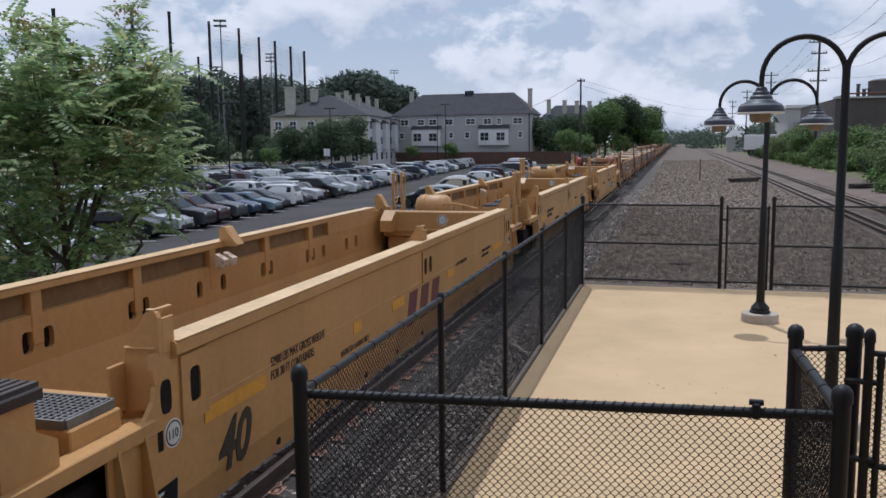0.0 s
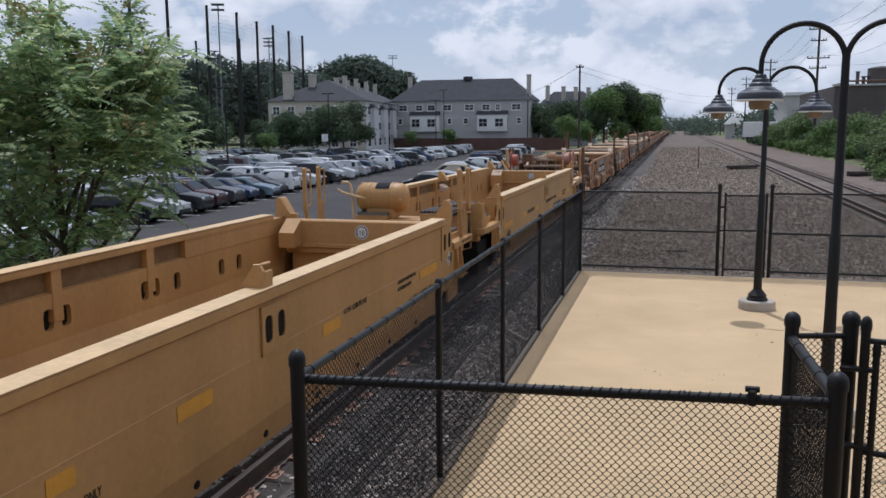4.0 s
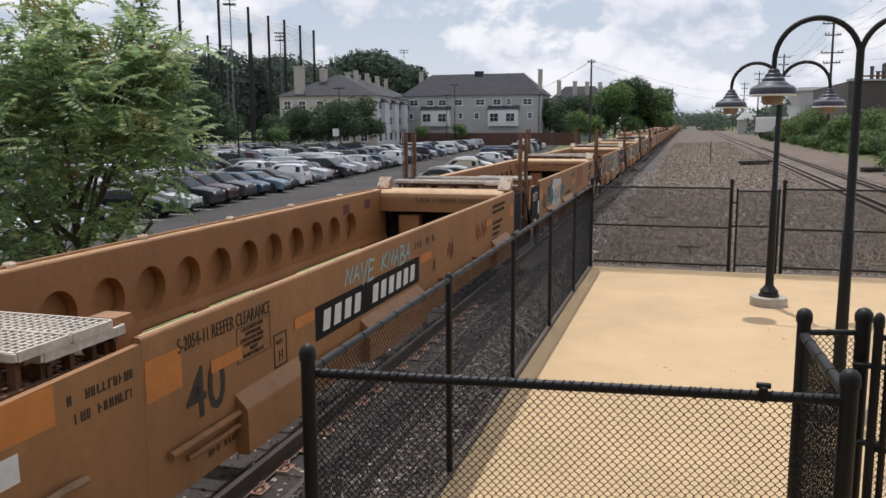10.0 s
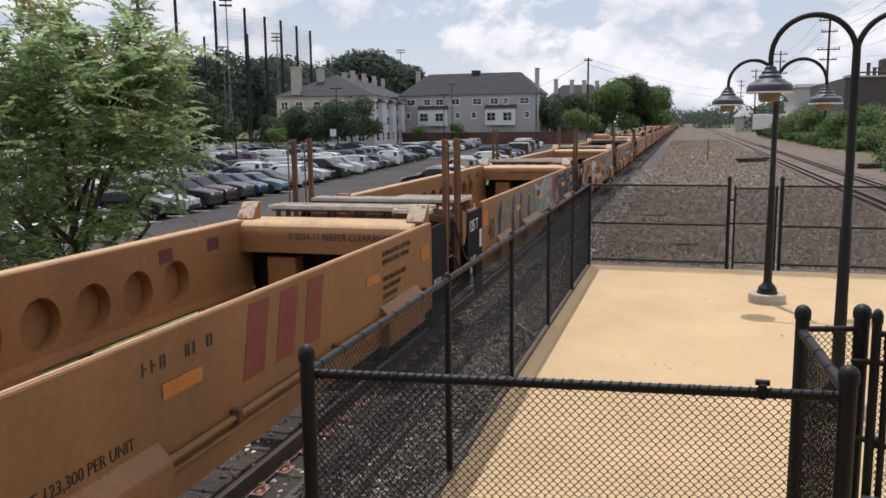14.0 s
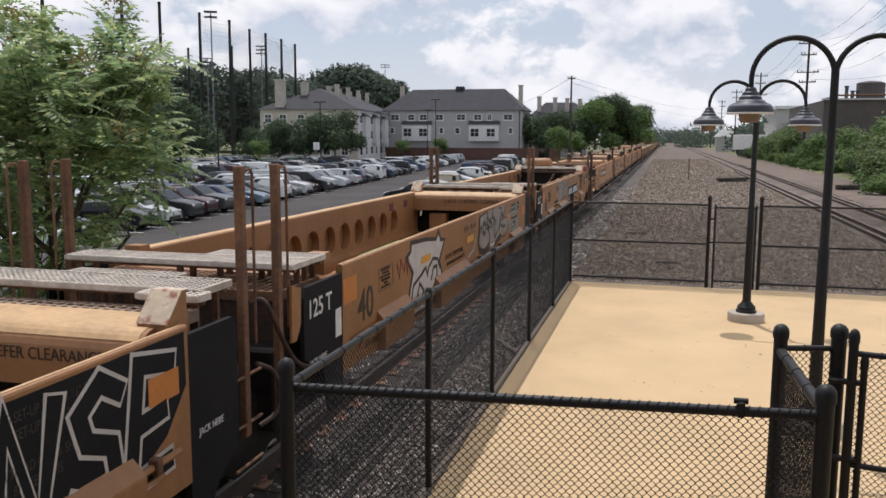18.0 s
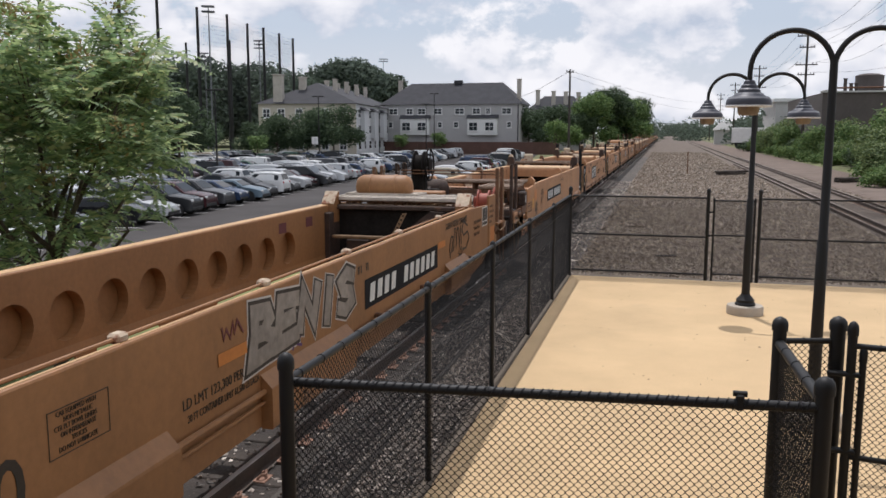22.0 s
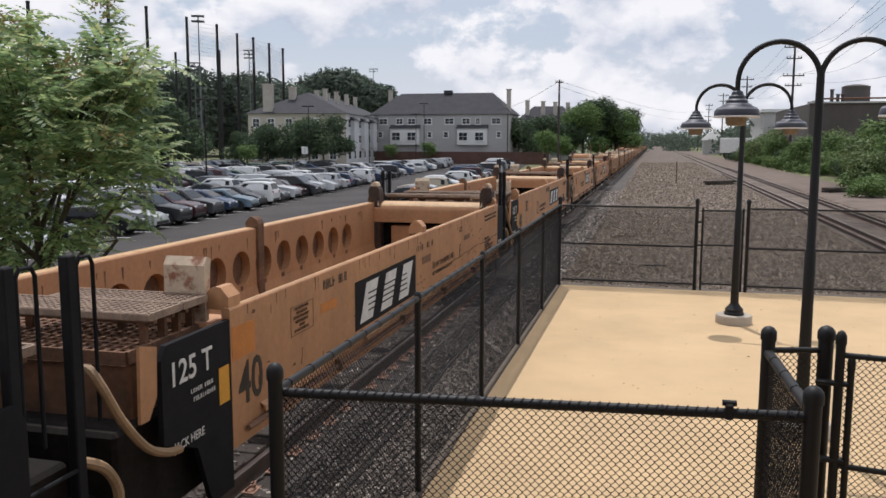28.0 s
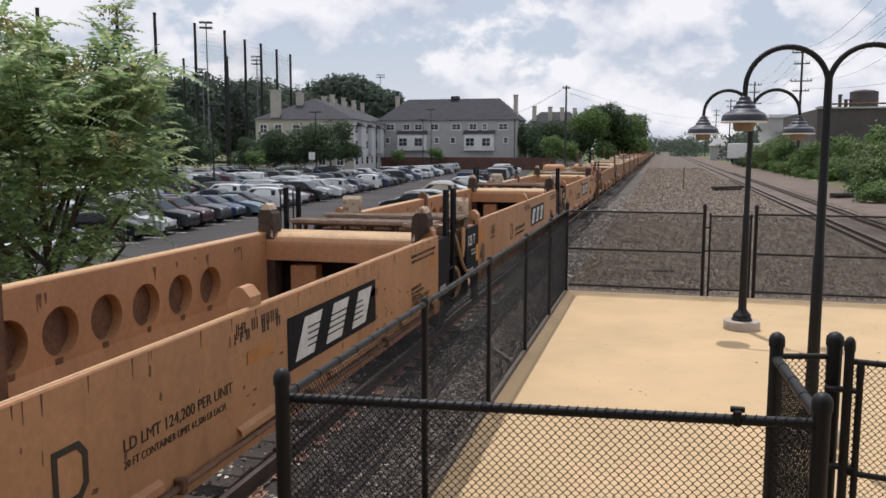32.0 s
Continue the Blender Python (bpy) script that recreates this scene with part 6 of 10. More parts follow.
    if d < 0:
        part("end_plate", Mesh().prism([(1.12, 1.32), (1.40, 1.32), (1.40, 1.9), (1.34, 1.94), (1.16, 1.9)], "y", *span(1.5, 1.535)), YELLOW, u)
        part("end_plate", Mesh().prism([(Y(1.53), 1.32), (Y(1.1), 1.40), (Y(1.1), 1.62), (Y(1.53), 1.88)], "x", 1.385, 1.41), YELLOW, u)
        if tank:
            sv = part("chain_guard", Mesh().prism([(Y(0.96 + 0.2 - 0.2 * math.cos(a)), 1.64 + 0.2 * math.sin(a)) for a in [math.pi * i / 10 for i in range(11)]] + [(Y(1.36), 1.4), (Y(0.96), 1.4)], "x", 1.30, 1.33), YELLOW, u, "half-round chain guard")
            part("chain", Mesh().tube([(1.27, Y(1.16 - 0.2 * math.cos(a)), 1.66 + 0.2 * math.sin(a)) for a in [math.pi * i / 12 for i in range(13)]], 0.025, 6), CHAIN, sv)
            part("hand_rail", Mesh().tube([(0.7, Y(1.92), 1.82), (0.9, Y(1.86), 1.86), (1.15, Y(1.62), 1.66), (1.2, Y(1.6), 1.56), (1.2, Y(1.58), 1.1), (1.0, Y(1.58), 1.05)], 0.019, 8), YELLOW_DARK, u, smooth=True)
        part("black_panel", Mesh().prism([(-0.66, 0.68), (-0.02, 0.74), (0.0, 0.95), (-0.63, 0.92)], "x", HW - 0.049, HW - 0.045), CHAR, u)
        lettering("125-T", 0.24, on_side(-0.56, 0.75, HW - 0.043), STENCIL_W, u, squeeze=0.62, lean=0.2)
        for a in (-0.35, 0.1):
            part("bolt_hole", Mesh().prism(ring_outline(a, 0.63, 0.04, 12), "x", HW - 0.049, HW - 0.045), UNDER, u)
        if tank:
            air_tank(u, -1.4, -0.32, Y(0.55), 1.92, 0.29, YELLOW)
            part("tank_plate", arc_band(0.29, -0.95, -0.65, Y(0.55), 1.92, 90, 140), CHAR, u, "small black data plate")
            part("pipe", Mesh().tube(smooth_path([(-1.7, Y(0.9), 2.1), (-1.5, Y(0.86), 2.0), (-0.9, Y(0.8), 1.88), (-0.4, Y(0.8), 1.9)]), 0.026, 6), YELLOW_LIGHT, u, smooth=True)
            part("pipe", Mesh().tube(smooth_path([(-1.6, Y(0.9), 2.25), (-1.45, Y(0.8), 2.15), (-1.4, Y(0.8), 1.5)]), 0.026, 6), YELLOW_LIGHT, u, smooth=True)
    else:
        for sx in (1, -1):
            x0, x1 = sx * 1.35, sx * 1.41
            part("corner_post", Mesh().prism([(Y(0.97), 1.42), (Y(1.03), 1.42), (Y(1.03), 1.68), (Y(0.93), 1.98), (Y(0.93), 2.6), (Y(0.90), 2.63), (Y(0.87), 2.6), (Y(0.87), 1.96), (Y(0.97), 1.66)], "x", x0, x1), YELLOW, u, "cranked upright end post")
            part("corner_post", Mesh().prism([(Y(1.46), 1.9), (Y(1.53), 1.9), (Y(1.51), 2.6), (Y(1.48), 2.63), (Y(1.45), 2.6)], "x", x0, x1), YELLOW, u, "tall upright end post")
            pp = part("post_plate", Mesh().prism([(Y(1.28), 1.48), (Y(1.58), 1.48), (Y(1.58), 1.78), (Y(1.54), 2.02), (Y(1.36), 2.02)], "x", sx * 1.32, x0), YELLOW, u)
            for z in (1.86, 1.95):
                part("bolt", Mesh().cyl((x0 - 0.01, Y(1.48), z), (x1 + 0.02, Y(1.48), z), 0.02, 8), YELLOW_LIGHT, pp)
            for a in (0.92, 1.52):
                part("grab_rail", Mesh().tube([(sx * 1.37, Y(a), 2.56), (sx * 1.37, Y(a + 0.16), 2.58), (sx * 1.37, Y(a + 0.2), 2.52), (sx * 1.37, Y(a + 0.2), 2.0), (sx * 1.37, Y(a + 0.16), 1.95), (sx * 1.37, Y(a), 1.96)], 0.016, 8), YELLOW, u, smooth=True)
        bars(u, L + 0.75, 1.43, 0.6, 0.028, 20, STENCIL_K, 19).location.x = -0.0105
        if tank:
            air_tank(u, -1.25, -0.38, L + 2.2, 1.72, 0.33, YELLOW)
            part("pipe", Mesh().tube(smooth_path([(-0.5, L + 2.0, 1.75), (-0.42, L + 1.8, 1.86), (0.1, L + 1.5, 1.86), (0.5, L + 1.2, 1.8)]), 0.018, 6), YELLOW, u, smooth=True)
    part("decal_backing", Mesh().prism(ring_outline(Y(0.02), 1.28, 0.105), "x", HW - 0.049, HW - 0.046), STENCIL_W, u, "white round decal with a black ring")
    decal(u, ring_outline(Y(0.02), 1.28, 0.092), STENCIL_K, "decal_ring", HW - 0.0475, 0.003)
    decal(u, ring_outline(Y(0.02), 1.28, 0.08), STENCIL_W, "decal_face", HW - 0.046, 0.003)
    lettering("110", 0.1, on_side(Y(0.02) - 0.075, 1.245, HW - 0.0415), STENCIL_K, u, squeeze=0.85)


def yellow_unit(label, L=12.0, tail="joint", tank=True, start_tank=False, marks="a"):
    """A newer ochre well unit with panelled sides."""
    u = thing("well_car", label, "freight car", "train of container well cars")
    for sx in (1, -1):
        prof = [(HW - 0.05, 0.8), (HW - 0.05, 1.80), (HW, 1.835), (HW, TOP - 0.02), (HW - 0.02, TOP), (1.29, TOP), (1.27, TOP - 0.02), (1.27, 1.85), (HW - 0.09, 1.84), (HW - 0.09, 0.8), (1.31, 0.57), (1.37, 0.54)]
        w = part("well_side", Mesh().prism([(sx * x, z) for x, z in prof], "y", 0, L - 0.3), YELLOW, u)
        w.location.x = 0.0 if sx > 0 else -0.1
        part("well_side", Mesh().box(sx * (HW - 0.09), sx * (HW - 0.05), L - 0.3, L, 0.8, 1.86), YELLOW, u).location.x = w.location.x
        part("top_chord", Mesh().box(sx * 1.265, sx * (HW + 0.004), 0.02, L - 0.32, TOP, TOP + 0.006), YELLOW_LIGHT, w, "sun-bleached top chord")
        part("crease", Mesh().prism([(sx * (HW - 0.051), 1.37), (sx * (HW - 0.044), 1.376), (sx * (HW - 0.051), 1.382)], "y", 0.44, L - 0.44), YELLOW, w)
        holes = [(a, 1.34, 0.075, 0.115) for a in (1.31, 1.76, 2.05, 3.42, 3.68, 4.88, 5.49, 6.68, 6.94, 8.31, 8.54, 9.0, 10.1, 10.6)]
        m = plate_with_holes(Mesh(), sx * 1.30, 0, L, 1.1, 1.61, holes, sx * 0.06, 16, 4)
        xf, zf = (1.14, 0.36) if sx < 0 else (1.24, 0.66)
        m.add([(sx * 1.30, 0, 1.1), (sx * 1.30, L, 1.1), (sx * xf, L, zf), (sx * xf, 0, zf)], [(0, 1, 2, 3)])
        m.add([(sx * 1.30, 0, 1.61), (sx * 1.30, L, 1.61), (sx * 1.385, L, 1.62), (sx * 1.385, 0, 1.62)], [(0, 1, 2, 3)])
        part("inner_plate", m, YELLOW, w)
        # Black strip puts the cavity's deep shade into colour.
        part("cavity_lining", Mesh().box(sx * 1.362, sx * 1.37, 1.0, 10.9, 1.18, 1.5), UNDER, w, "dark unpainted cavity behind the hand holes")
        part("recess_panel", Mesh().box(sx * 1.372, sx * 1.383, 1.2, 9.3, 1.62, 1.845), YELLOW_RECESS, w, "grimy recessed panels under the top chord")
        for y in (1.9, 3.54, 5.22, 6.82, 8.44):
            part("stanchion", Mesh().box(sx * 1.285, sx * 1.39, y - 0.075, y + 0.075, 1.3, 1.86, 0.008), YELLOW, w)
        for y0, y1 in ((0.0, 1.24), (9.2, L)):
            part("inner_plate", Mesh().box(sx * 1.29, sx * 1.39, y0, y1, 1.6, 1.86, 0.004), YELLOW, w)
        y = 6.0 if sx > 0 else 5.5
        bent_guide(u, y, sx, TOP + 0.2)
        for yl in (5.08, 5.3):
            part("latch_box", Mesh().prism([(sx * a, b) for a, b in ((1.27, 1.8), (1.12, 1.72), (1.14, 1.62), (1.27, 1.6))], "y", yl, yl + 0.12), CHIPPED, u)
        if sx > 0:
            dp = part("doubler_plate", plate_with_holes(Mesh(), HW - 0.03, 5.92, 6.4, 1.35, 1.78, [(6.04, 1.57, 0.07, 0.12), (6.28, 1.57, 0.07, 0.12)], -0.02, 16, 4).box(HW - 0.048, HW - 0.031, 5.915, 5.92, 1.35, 1.78).box(HW - 0.048, HW - 0.031, 6.4, 6.405, 1.35, 1.78), YELLOW, w)
            # Black backing darkens the two shallow holes.
            part("hand_hole", Mesh().box(HW - 0.0495, HW - 0.044, 5.95, 6.36, 1.44, 1.70), UNDER, dp, "dark hand holes")
            for k in range(9):
                part("bolt_hole", Mesh().prism(ring_outline(1.6 + k * 1.1, 0.64, 0.035, 10), "x", 1.385, 1.402), UNDER, w)
        # door-like doubler with a hand hole near each end
        for y in (0.26, L - 0.24):
            dp = part("doubler_plate", plate_with_holes(Mesh(), sx * (HW - 0.03), y - 0.17, y + 0.17, 1.30, 1.80, [(y, 1.56, 0.07, 0.13)], -sx * 0.02, 16, 5).box(sx * (HW - 0.048), sx * (HW - 0.031), y - 0.17, y - 0.165, 1.3, 1.8).box(sx * (HW - 0.048), sx * (HW - 0.031), y + 0.165, y + 0.17, 1.3, 1.8), YELLOW, w)
            # Black backing darkens the shallow hole.
            part("hand_hole", Mesh().box(sx * (HW - 0.0495), sx * (HW - 0.044), y - 0.085, y + 0.085, 1.42, 1.70), UNDER, dp, "dark hand hole")
    yellow_end(u, L, -1, start_tank)
    if tail == "joint":
        yellow_end(u, L, 1, tank)
    else:
        part("end_bulkhead", Mesh().box(-1.27, 1.27, L - 0.1, L + 0.12, 1.30, 1.84, 0.02).box(-1.2, 1.2, L - 0.1, L + 0.02, 0.36, 1.30), YELLOW, u, "bulkhead at the end of the well")
    for r, k, mat in ((0.115, 0.0, STENCIL_W), (0.1, 0.002, STENCIL_K), (0.085, 0.004, STENCIL_W)):
        part("bulkhead_decal", Mesh().prism(ring_outline(0.05, 1.66, r), "y", L - 0.1235 - k, L - 0.119), mat, u, "round white decal on the bulkhead")
    lettering("110", 0.12, Matrix(((1, 0, 0, -0.045), (0, 0, -1, L - 0.129), (0, 1, 0, 1.615), (0, 0, 0, 1))), STENCIL_K, u, squeeze=0.8)
    part("bulkhead_rib", Mesh().box(-1.1, 0.9, L - 0.16, L - 0.12, 1.40, 1.47, 0.01), YELLOW, u)
    fl = part("well_floor", Mesh().box(-1.16, -0.6, 0, L, 0.30, 0.36).box(0.45, 0.85, 0, L, 0.30, 0.36), YELLOW, u)
    for k in range(6):
        part("floor_beam", Mesh().box(-1.15, 0.84, 0.6 + k * 2.16 - 0.14, 0.6 + k * 2.16 + 0.14, 0.28, 0.42, 0.01), RUST, fl)
    bogie(u, -1.0)
    bogie(u, L + 1.0)
    part("drawbar", Mesh().box(-0.12, 0.12, -2.4, -1.2, 0.8, 1.0, 0.02), UNDER, u)
    # markings on the near side
    xs = HW - 0.045
    lettering("40", 0.56, on_side(0.52, 0.75, xs), STENCIL_K, u, squeeze=0.86, lean=0.3, bold=0.016)
    for y0, y1 in ((0.38, 1.34), (3.36, 3.6), (4.65, 5.12), (7.2, 7.65), (10.5, 11.35)) if marks == "a" else ((0.38, 1.34), (2.56, 3.02), (4.44, 4.88), (8.79, 9.24), (10.6, 11.32)):
        decal(u, rect(y0, y1, 1.21, 1.33), PATCH_Y, "reflective_stripe", xs - 0.003, 0.004)
    if marks == "a":
        rows = (("52900 LBS MAX GROSS WEIGHT", 0.12, 1.44, 1.36), ("FOR 20 FT CONTAINERS", 0.12, 1.44, 1.24), ("LD LMT 112,000 PER UNIT", 0.09, 7.75, 1.32), ("RESTRICTED LOADING ONLY", 0.09, 3.0, 1.05), ("SEE EQUIPMENT REGISTER", 0.09, 3.0, 0.94))
    else:
        rows = (("LD LMT 113,200 PER UNIT", 0.13, 3.22, 1.25), ("52900 LBS GROSS WEIGHT FOR 20 FT. CONTAINERS", 0.12, 6.2, 1.26))
        decal(u, [(9.5, 0.86), (9.66, 0.86), (9.72, 1.06), (9.56, 1.06)], STENCIL_K, "stencil_frame", xs - 0.003, 0.0035)
        decal(u, [(9.512, 0.872), (9.652, 0.872), (9.706, 1.048), (9.566, 1.048)], YELLOW, "frame_field", xs, 0.0025)
        lettering("H", 0.1, on_side(9.57, 0.89, xs + 0.003), STENCIL_K, u, squeeze=0.7)
    for row, size, y0, z0 in rows + (("CONTROLLED INTERCHANGE CAR", 0.07, 9.55, 1.31), ("SEE EQUIPMENT REGISTER", 0.07, 9.55, 1.22)):
        lettering(row, size, on_side(y0, z0, xs), STENCIL_K, u, squeeze=0.68)
    bars(u, 10.2, 0.98, 0.9, 0.07, 14, STENCIL_K, 5).location.x = -0.045
    return u


def place(u, s):
    u.matrix_world = pose(XC, s, ZR)
    UNITS.append((u, s))
    return u


# the ochre cars
Y_LABEL = "clean ochre-yellow container well car with panelled sides and black stencils"
ya = yellow_unit(Y_LABEL)
place(ya, 4.9)
place(copy_thing(ya, pose(0, 0, 0)), -11.1)
place(yellow_unit(Y_LABEL, tank=False), 20.9)
yc = yellow_unit("ochre-yellow container well car with a hand-brake wheel on its coupler end", tail="coupler", start_tank=True, marks="b")
place(yc, 36.9)
for k in range(3):
    a = 5.2 + 0.54 * k
    part("painted_block", Mesh().prism(rect(a, a + 0.36, 0.88, 1.32, 0.16), "x", HW - 0.049, HW - 0.046), MAROON, ya, "slanted maroon block")
decal(yc, rect(7.6, 9.2, 0.86, 1.12, 0.06), STENCIL_K, "black_panel", HW - 0.048, 0.003, "slanted black panel with a white mark")
bars(yc, 7.75, 0.90, 1.35, 0.17, 6, STENCIL_W, 12, lean=0.06).location.x = -0.0445
# long coupler deck of the ochre car
for sx in (1, -1):
    bent_guide(yc, 12.2, sx, 2.14).location.x = 0.0 if sx > 0 else -0.1
    part("corner_pocket", Mesh().prism([(11.55, 1.3), (11.62, 1.22), (11.9, 1.22), (11.9, 1.86), (11.72, 1.84), (11.55, 1.7)], "x", sx * 0.92, sx * 1.26), YELLOW, yc)
    part("chipped_face", Mesh().prism([(11.548, 1.69), (11.715, 1.845), (11.72, 1.85), (11.54, 1.69)], "x", sx * 0.94, sx * 1.24), CHIPPED, yc)
    part("end_side_plate", Mesh().prism([(12.0, 0.5), (12.58, 0.56), (12.62, 1.36), (12.36, 1.5), (12.34, 1.88), (12.0, 1.88)], "x", sx * (HW - 0.085), sx * (HW - 0.05)), YELLOW, yc)
    # Flat black patch in place of a shaded hole.
    part("hand_hole", Mesh().prism(rect(11.99, 12.13, 1.44, 1.66), "x", sx * (HW - 0.049), sx * (HW - 0.0455)), UNDER, yc, "dark hand hole")
    part("slot", Mesh().prism(rect(12.2, 12.26, 1.2, 1.34), "x", sx * (HW - 0.049), sx * (HW - 0.0455)), UNDER, yc)
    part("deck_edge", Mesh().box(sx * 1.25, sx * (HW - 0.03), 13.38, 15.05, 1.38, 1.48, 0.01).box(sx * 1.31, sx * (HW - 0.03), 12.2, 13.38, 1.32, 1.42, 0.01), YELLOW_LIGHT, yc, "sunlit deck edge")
    part("deck_edge", Mesh().box(sx * 1.36, sx * (HW - 0.04), 12.6, 15.02, 1.24, 1.379), YELLOW, yc)
    part("side_channel", Mesh().box(sx * 1.34, sx * (HW - 0.03), 12.7, 15.0, 1.03, 1.1, 0.01).box(sx * 1.36, sx * 1.42, 14.0, 14.08, 1.1, 1.25).box(sx * 1.36, sx * 1.42, 13.1, 13.18, 1.1, 1.32), RUST, yc)
    for a in (0.38, 0.66):
        part("gusset", Mesh().prism([(sx * 1.43, 0.95), (sx * 1.53, 0.95), (sx * 1.47, 1.34), (sx * 1.43, 1.34)], "y", 12 + a - 0.012, 12 + a + 0.012), YELLOW, yc)
    part("foot_plate", Mesh().box(sx * 1.38, sx * 1.56, 12.32, 12.76, 0.92, 0.945, 0.006), YELLOW, yc)
    part("side_box", Mesh().box(sx * 1.28, sx * 1.32, 12.3, 13.38, 1.40, 1.60, 0.006).box(sx * 0.8, sx * 1.28, 13.34, 13.38, 1.40, 1.60), YELLOW, yc)
    part("hand_step", Mesh().tube([(sx * 1.42, 14.2, 1.35), (sx * 1.5, 14.22, 1.2), (sx * 1.5, 14.8, 1.2), (sx * 1.42, 14.84, 1.35)], 0.016, 8), YELLOW, yc, smooth=True)
    part("hand_step", Mesh().tube([(sx * 1.42, 14.6, 1.3), (sx * 1.5, 14.62, 0.65), (sx * 1.5, 15.0, 0.65), (sx * 1.42, 15.02, 1.3)], 0.016, 8), YELLOW_LIGHT, yc, smooth=True)
    part("corner_stub", Mesh().box(sx * 1.28, sx * (HW - 0.05), 15.06, 15.14, 1.1, 1.62, 0.01), YELLOW, yc)
bars(yc, 12.75, 1.335, 0.6, 0.035, 22, STENCIL_K, 33).location.x = -0.0295
bars(yc, 12.75, 1.275, 0.6, 0.035, 22, STENCIL_K, 34).location.x = -0.0295
dk = part("deck", Mesh().box(-1.25, 1.25, 12.12, 12.5, 1.2, 1.34, 0.01).box(-1.25, 0.2, 12.5, 15.0, 0.9, 1.1, 0.02).box(-1.25, 0.3, 13.3, 13.42, 1.1, 1.40, 0.01).box(-1.25, 0.3, 14.1, 14.22, 1.1, 1.40, 0.01).box(-1.25, 1.25, 14.95, 15.08, 1.0, 1.40, 0.02), YELLOW, yc, "open end deck")
part("deck_plate", Mesh().box(-1.2, 0.28, 12.5, 13.28, 1.12, 1.16), RUST, dk, "rust-brown deck plate")
part("deck_plate", Mesh().box(-1.2, 0.28, 13.44, 14.08, 1.12, 1.16).box(-1.2, 0.28, 14.24, 14.93, 1.12, 1.16), RUST, dk, "rust-brown deck plate")
for x0, x1 in ((0.33, 0.8), (-0.8, -0.33)):
    part("walkway_beam", Mesh().box(x0, x1, 12.95, 15.2, 1.38, 1.46, 0.006), DECK_DARK, dk)
    for k in range(6):
        x = x0 + k * 0.08
        part("walkway_slat", Mesh().box(x, x + 0.05, 12.9, 15.25, 1.462, 1.50), GRATE_STEEL if x0 > 0 else GRATE_DARK, dk)
part("step_grating", Mesh().grating(0.55, 1.27, 12.3, 12.9, 1.46, 0.05), GRATE_STEEL, dk, "steel grating step")
part("step_grating", Mesh().grating(0.82, 1.27, 12.95, 13.33, 1.58, 0.05), GRATE_STEEL, dk, "steel grating step")
hand_wheel(yc, 1.18, 14.35, 2.13, 0.33, PINK)
part("wheel_stand", Mesh().box(0.83, 0.90, 13.97, 14.05, 1.4, 2.12, 0.01).box(0.95, 1.05, 14.2, 14.5, 1.48, 1.82, 0.03), YELLOW, yc)
part("gear_box", Mesh().prism([(14.05, 1.48), (14.45, 1.48), (14.45, 1.74), (14.36, 1.82), (14.14, 1.82), (14.05, 1.74)], "x", 1.04, 1.14), RUST, yc)
for sx in (1, -1):
    tall_post(yc, sx * 1.38, 14.86, 1.3, 2.5, YELLOW, 0.07)
    part("grab_rail", Mesh().tube([(sx * 1.37, 14.9, 2.42), (sx * 1.37, 15.06, 2.44), (sx * 1.37, 15.1, 2.38), (sx * 1.37, 15.1, 1.9), (sx * 1.37, 15.06, 1.84), (sx * 1.37, 14.9, 1.85)], 0.016, 8), YELLOW_LIGHT, yc, smooth=True)
part("brake_wheel", Mesh().tube([(-1.1, 14.35 + 0.3 * math.cos(a), 2.1 + 0.3 * math.sin(a)) for a in [2 * math.pi * i / 24 for i in range(25)]], 0.022, 8), RED, yc, "red hand-brake wheel", True)
part("gear_case", Mesh().cyl((-1.05, 14.35, 2.1), (-0.85, 14.35, 2.1), 0.22, 20), RED, yc, "round drum behind the hand-brake wheel", True)
part("brace", Mesh().tube([(-1.38, 14.86, 2.0), (-0.9, 14.3, 1.55)], 0.04, 6), YELLOW, yc)
part("brace", Mesh().tube([(-1.38, 13.9, 2.1), (-0.95, 13.5, 1.5)], 0.04, 6), YELLOW, yc)
part("coupler", Mesh().box(-0.12, 0.12, 15.1, 15.6, 0.68, 0.95, 0.03).box(-0.22, 0.2, 15.55, 15.9, 0.62, 1.0, 0.05), UNDER, yc, "knuckle coupler")
part("chain", Mesh().tube([(1.36, 13.5, 1.18), (1.38, 13.75, 1.02), (1.37, 14.0, 1.14), (1.36, 14.2, 1.3)], 0.022, 6), CHAIN, yc)
# Black block fills in the shade below the coupler deck.
part("under_frame", Mesh().box(-1.2, 1.25, 12.2, 14.7, 0.5, 0.88, 0.02), UNDER, yc, "dark frame over the truck")

# the weathered orange five-unit set and the faded peach sets
B_LABEL = "weathered orange-brown container well unit with round lightening holes and graffiti"
C_LABEL = "faded peach-tan container well unit with round holes and rust runs"


def five_unit_set(kind, starts, label):
    """Five units coupled end to end; the first and last carry coupler decks."""
    paint, grate = (ORANGE, GRATE_BROWN) if kind == "b" else (PEACH, GRATE_BROWN)
    out = []
    mid = round_unit(kind, label)
    for i, s in enumerate(starts):
        if i == 0:
            u = round_unit(kind, label, first=True)
            end_start(u, paint, kind, grate)
        elif i == 4:
            u = round_unit(kind, label, last=True)
            end_tail(u, 12.0, paint, kind, grate)
        else:
            u = mid if i == 1 else copy_thing(mid, pose(0, 0, 0))
        out.append(place(u, s))
    return out


B_SET = five_unit_set("b", [55.9, 70.9, 85.9, 100.9, 115.9], B_LABEL)
C_SET = five_unit_set("c", [135.2, 150.2, 165.15, 180.1, 195.05], C_LABEL)
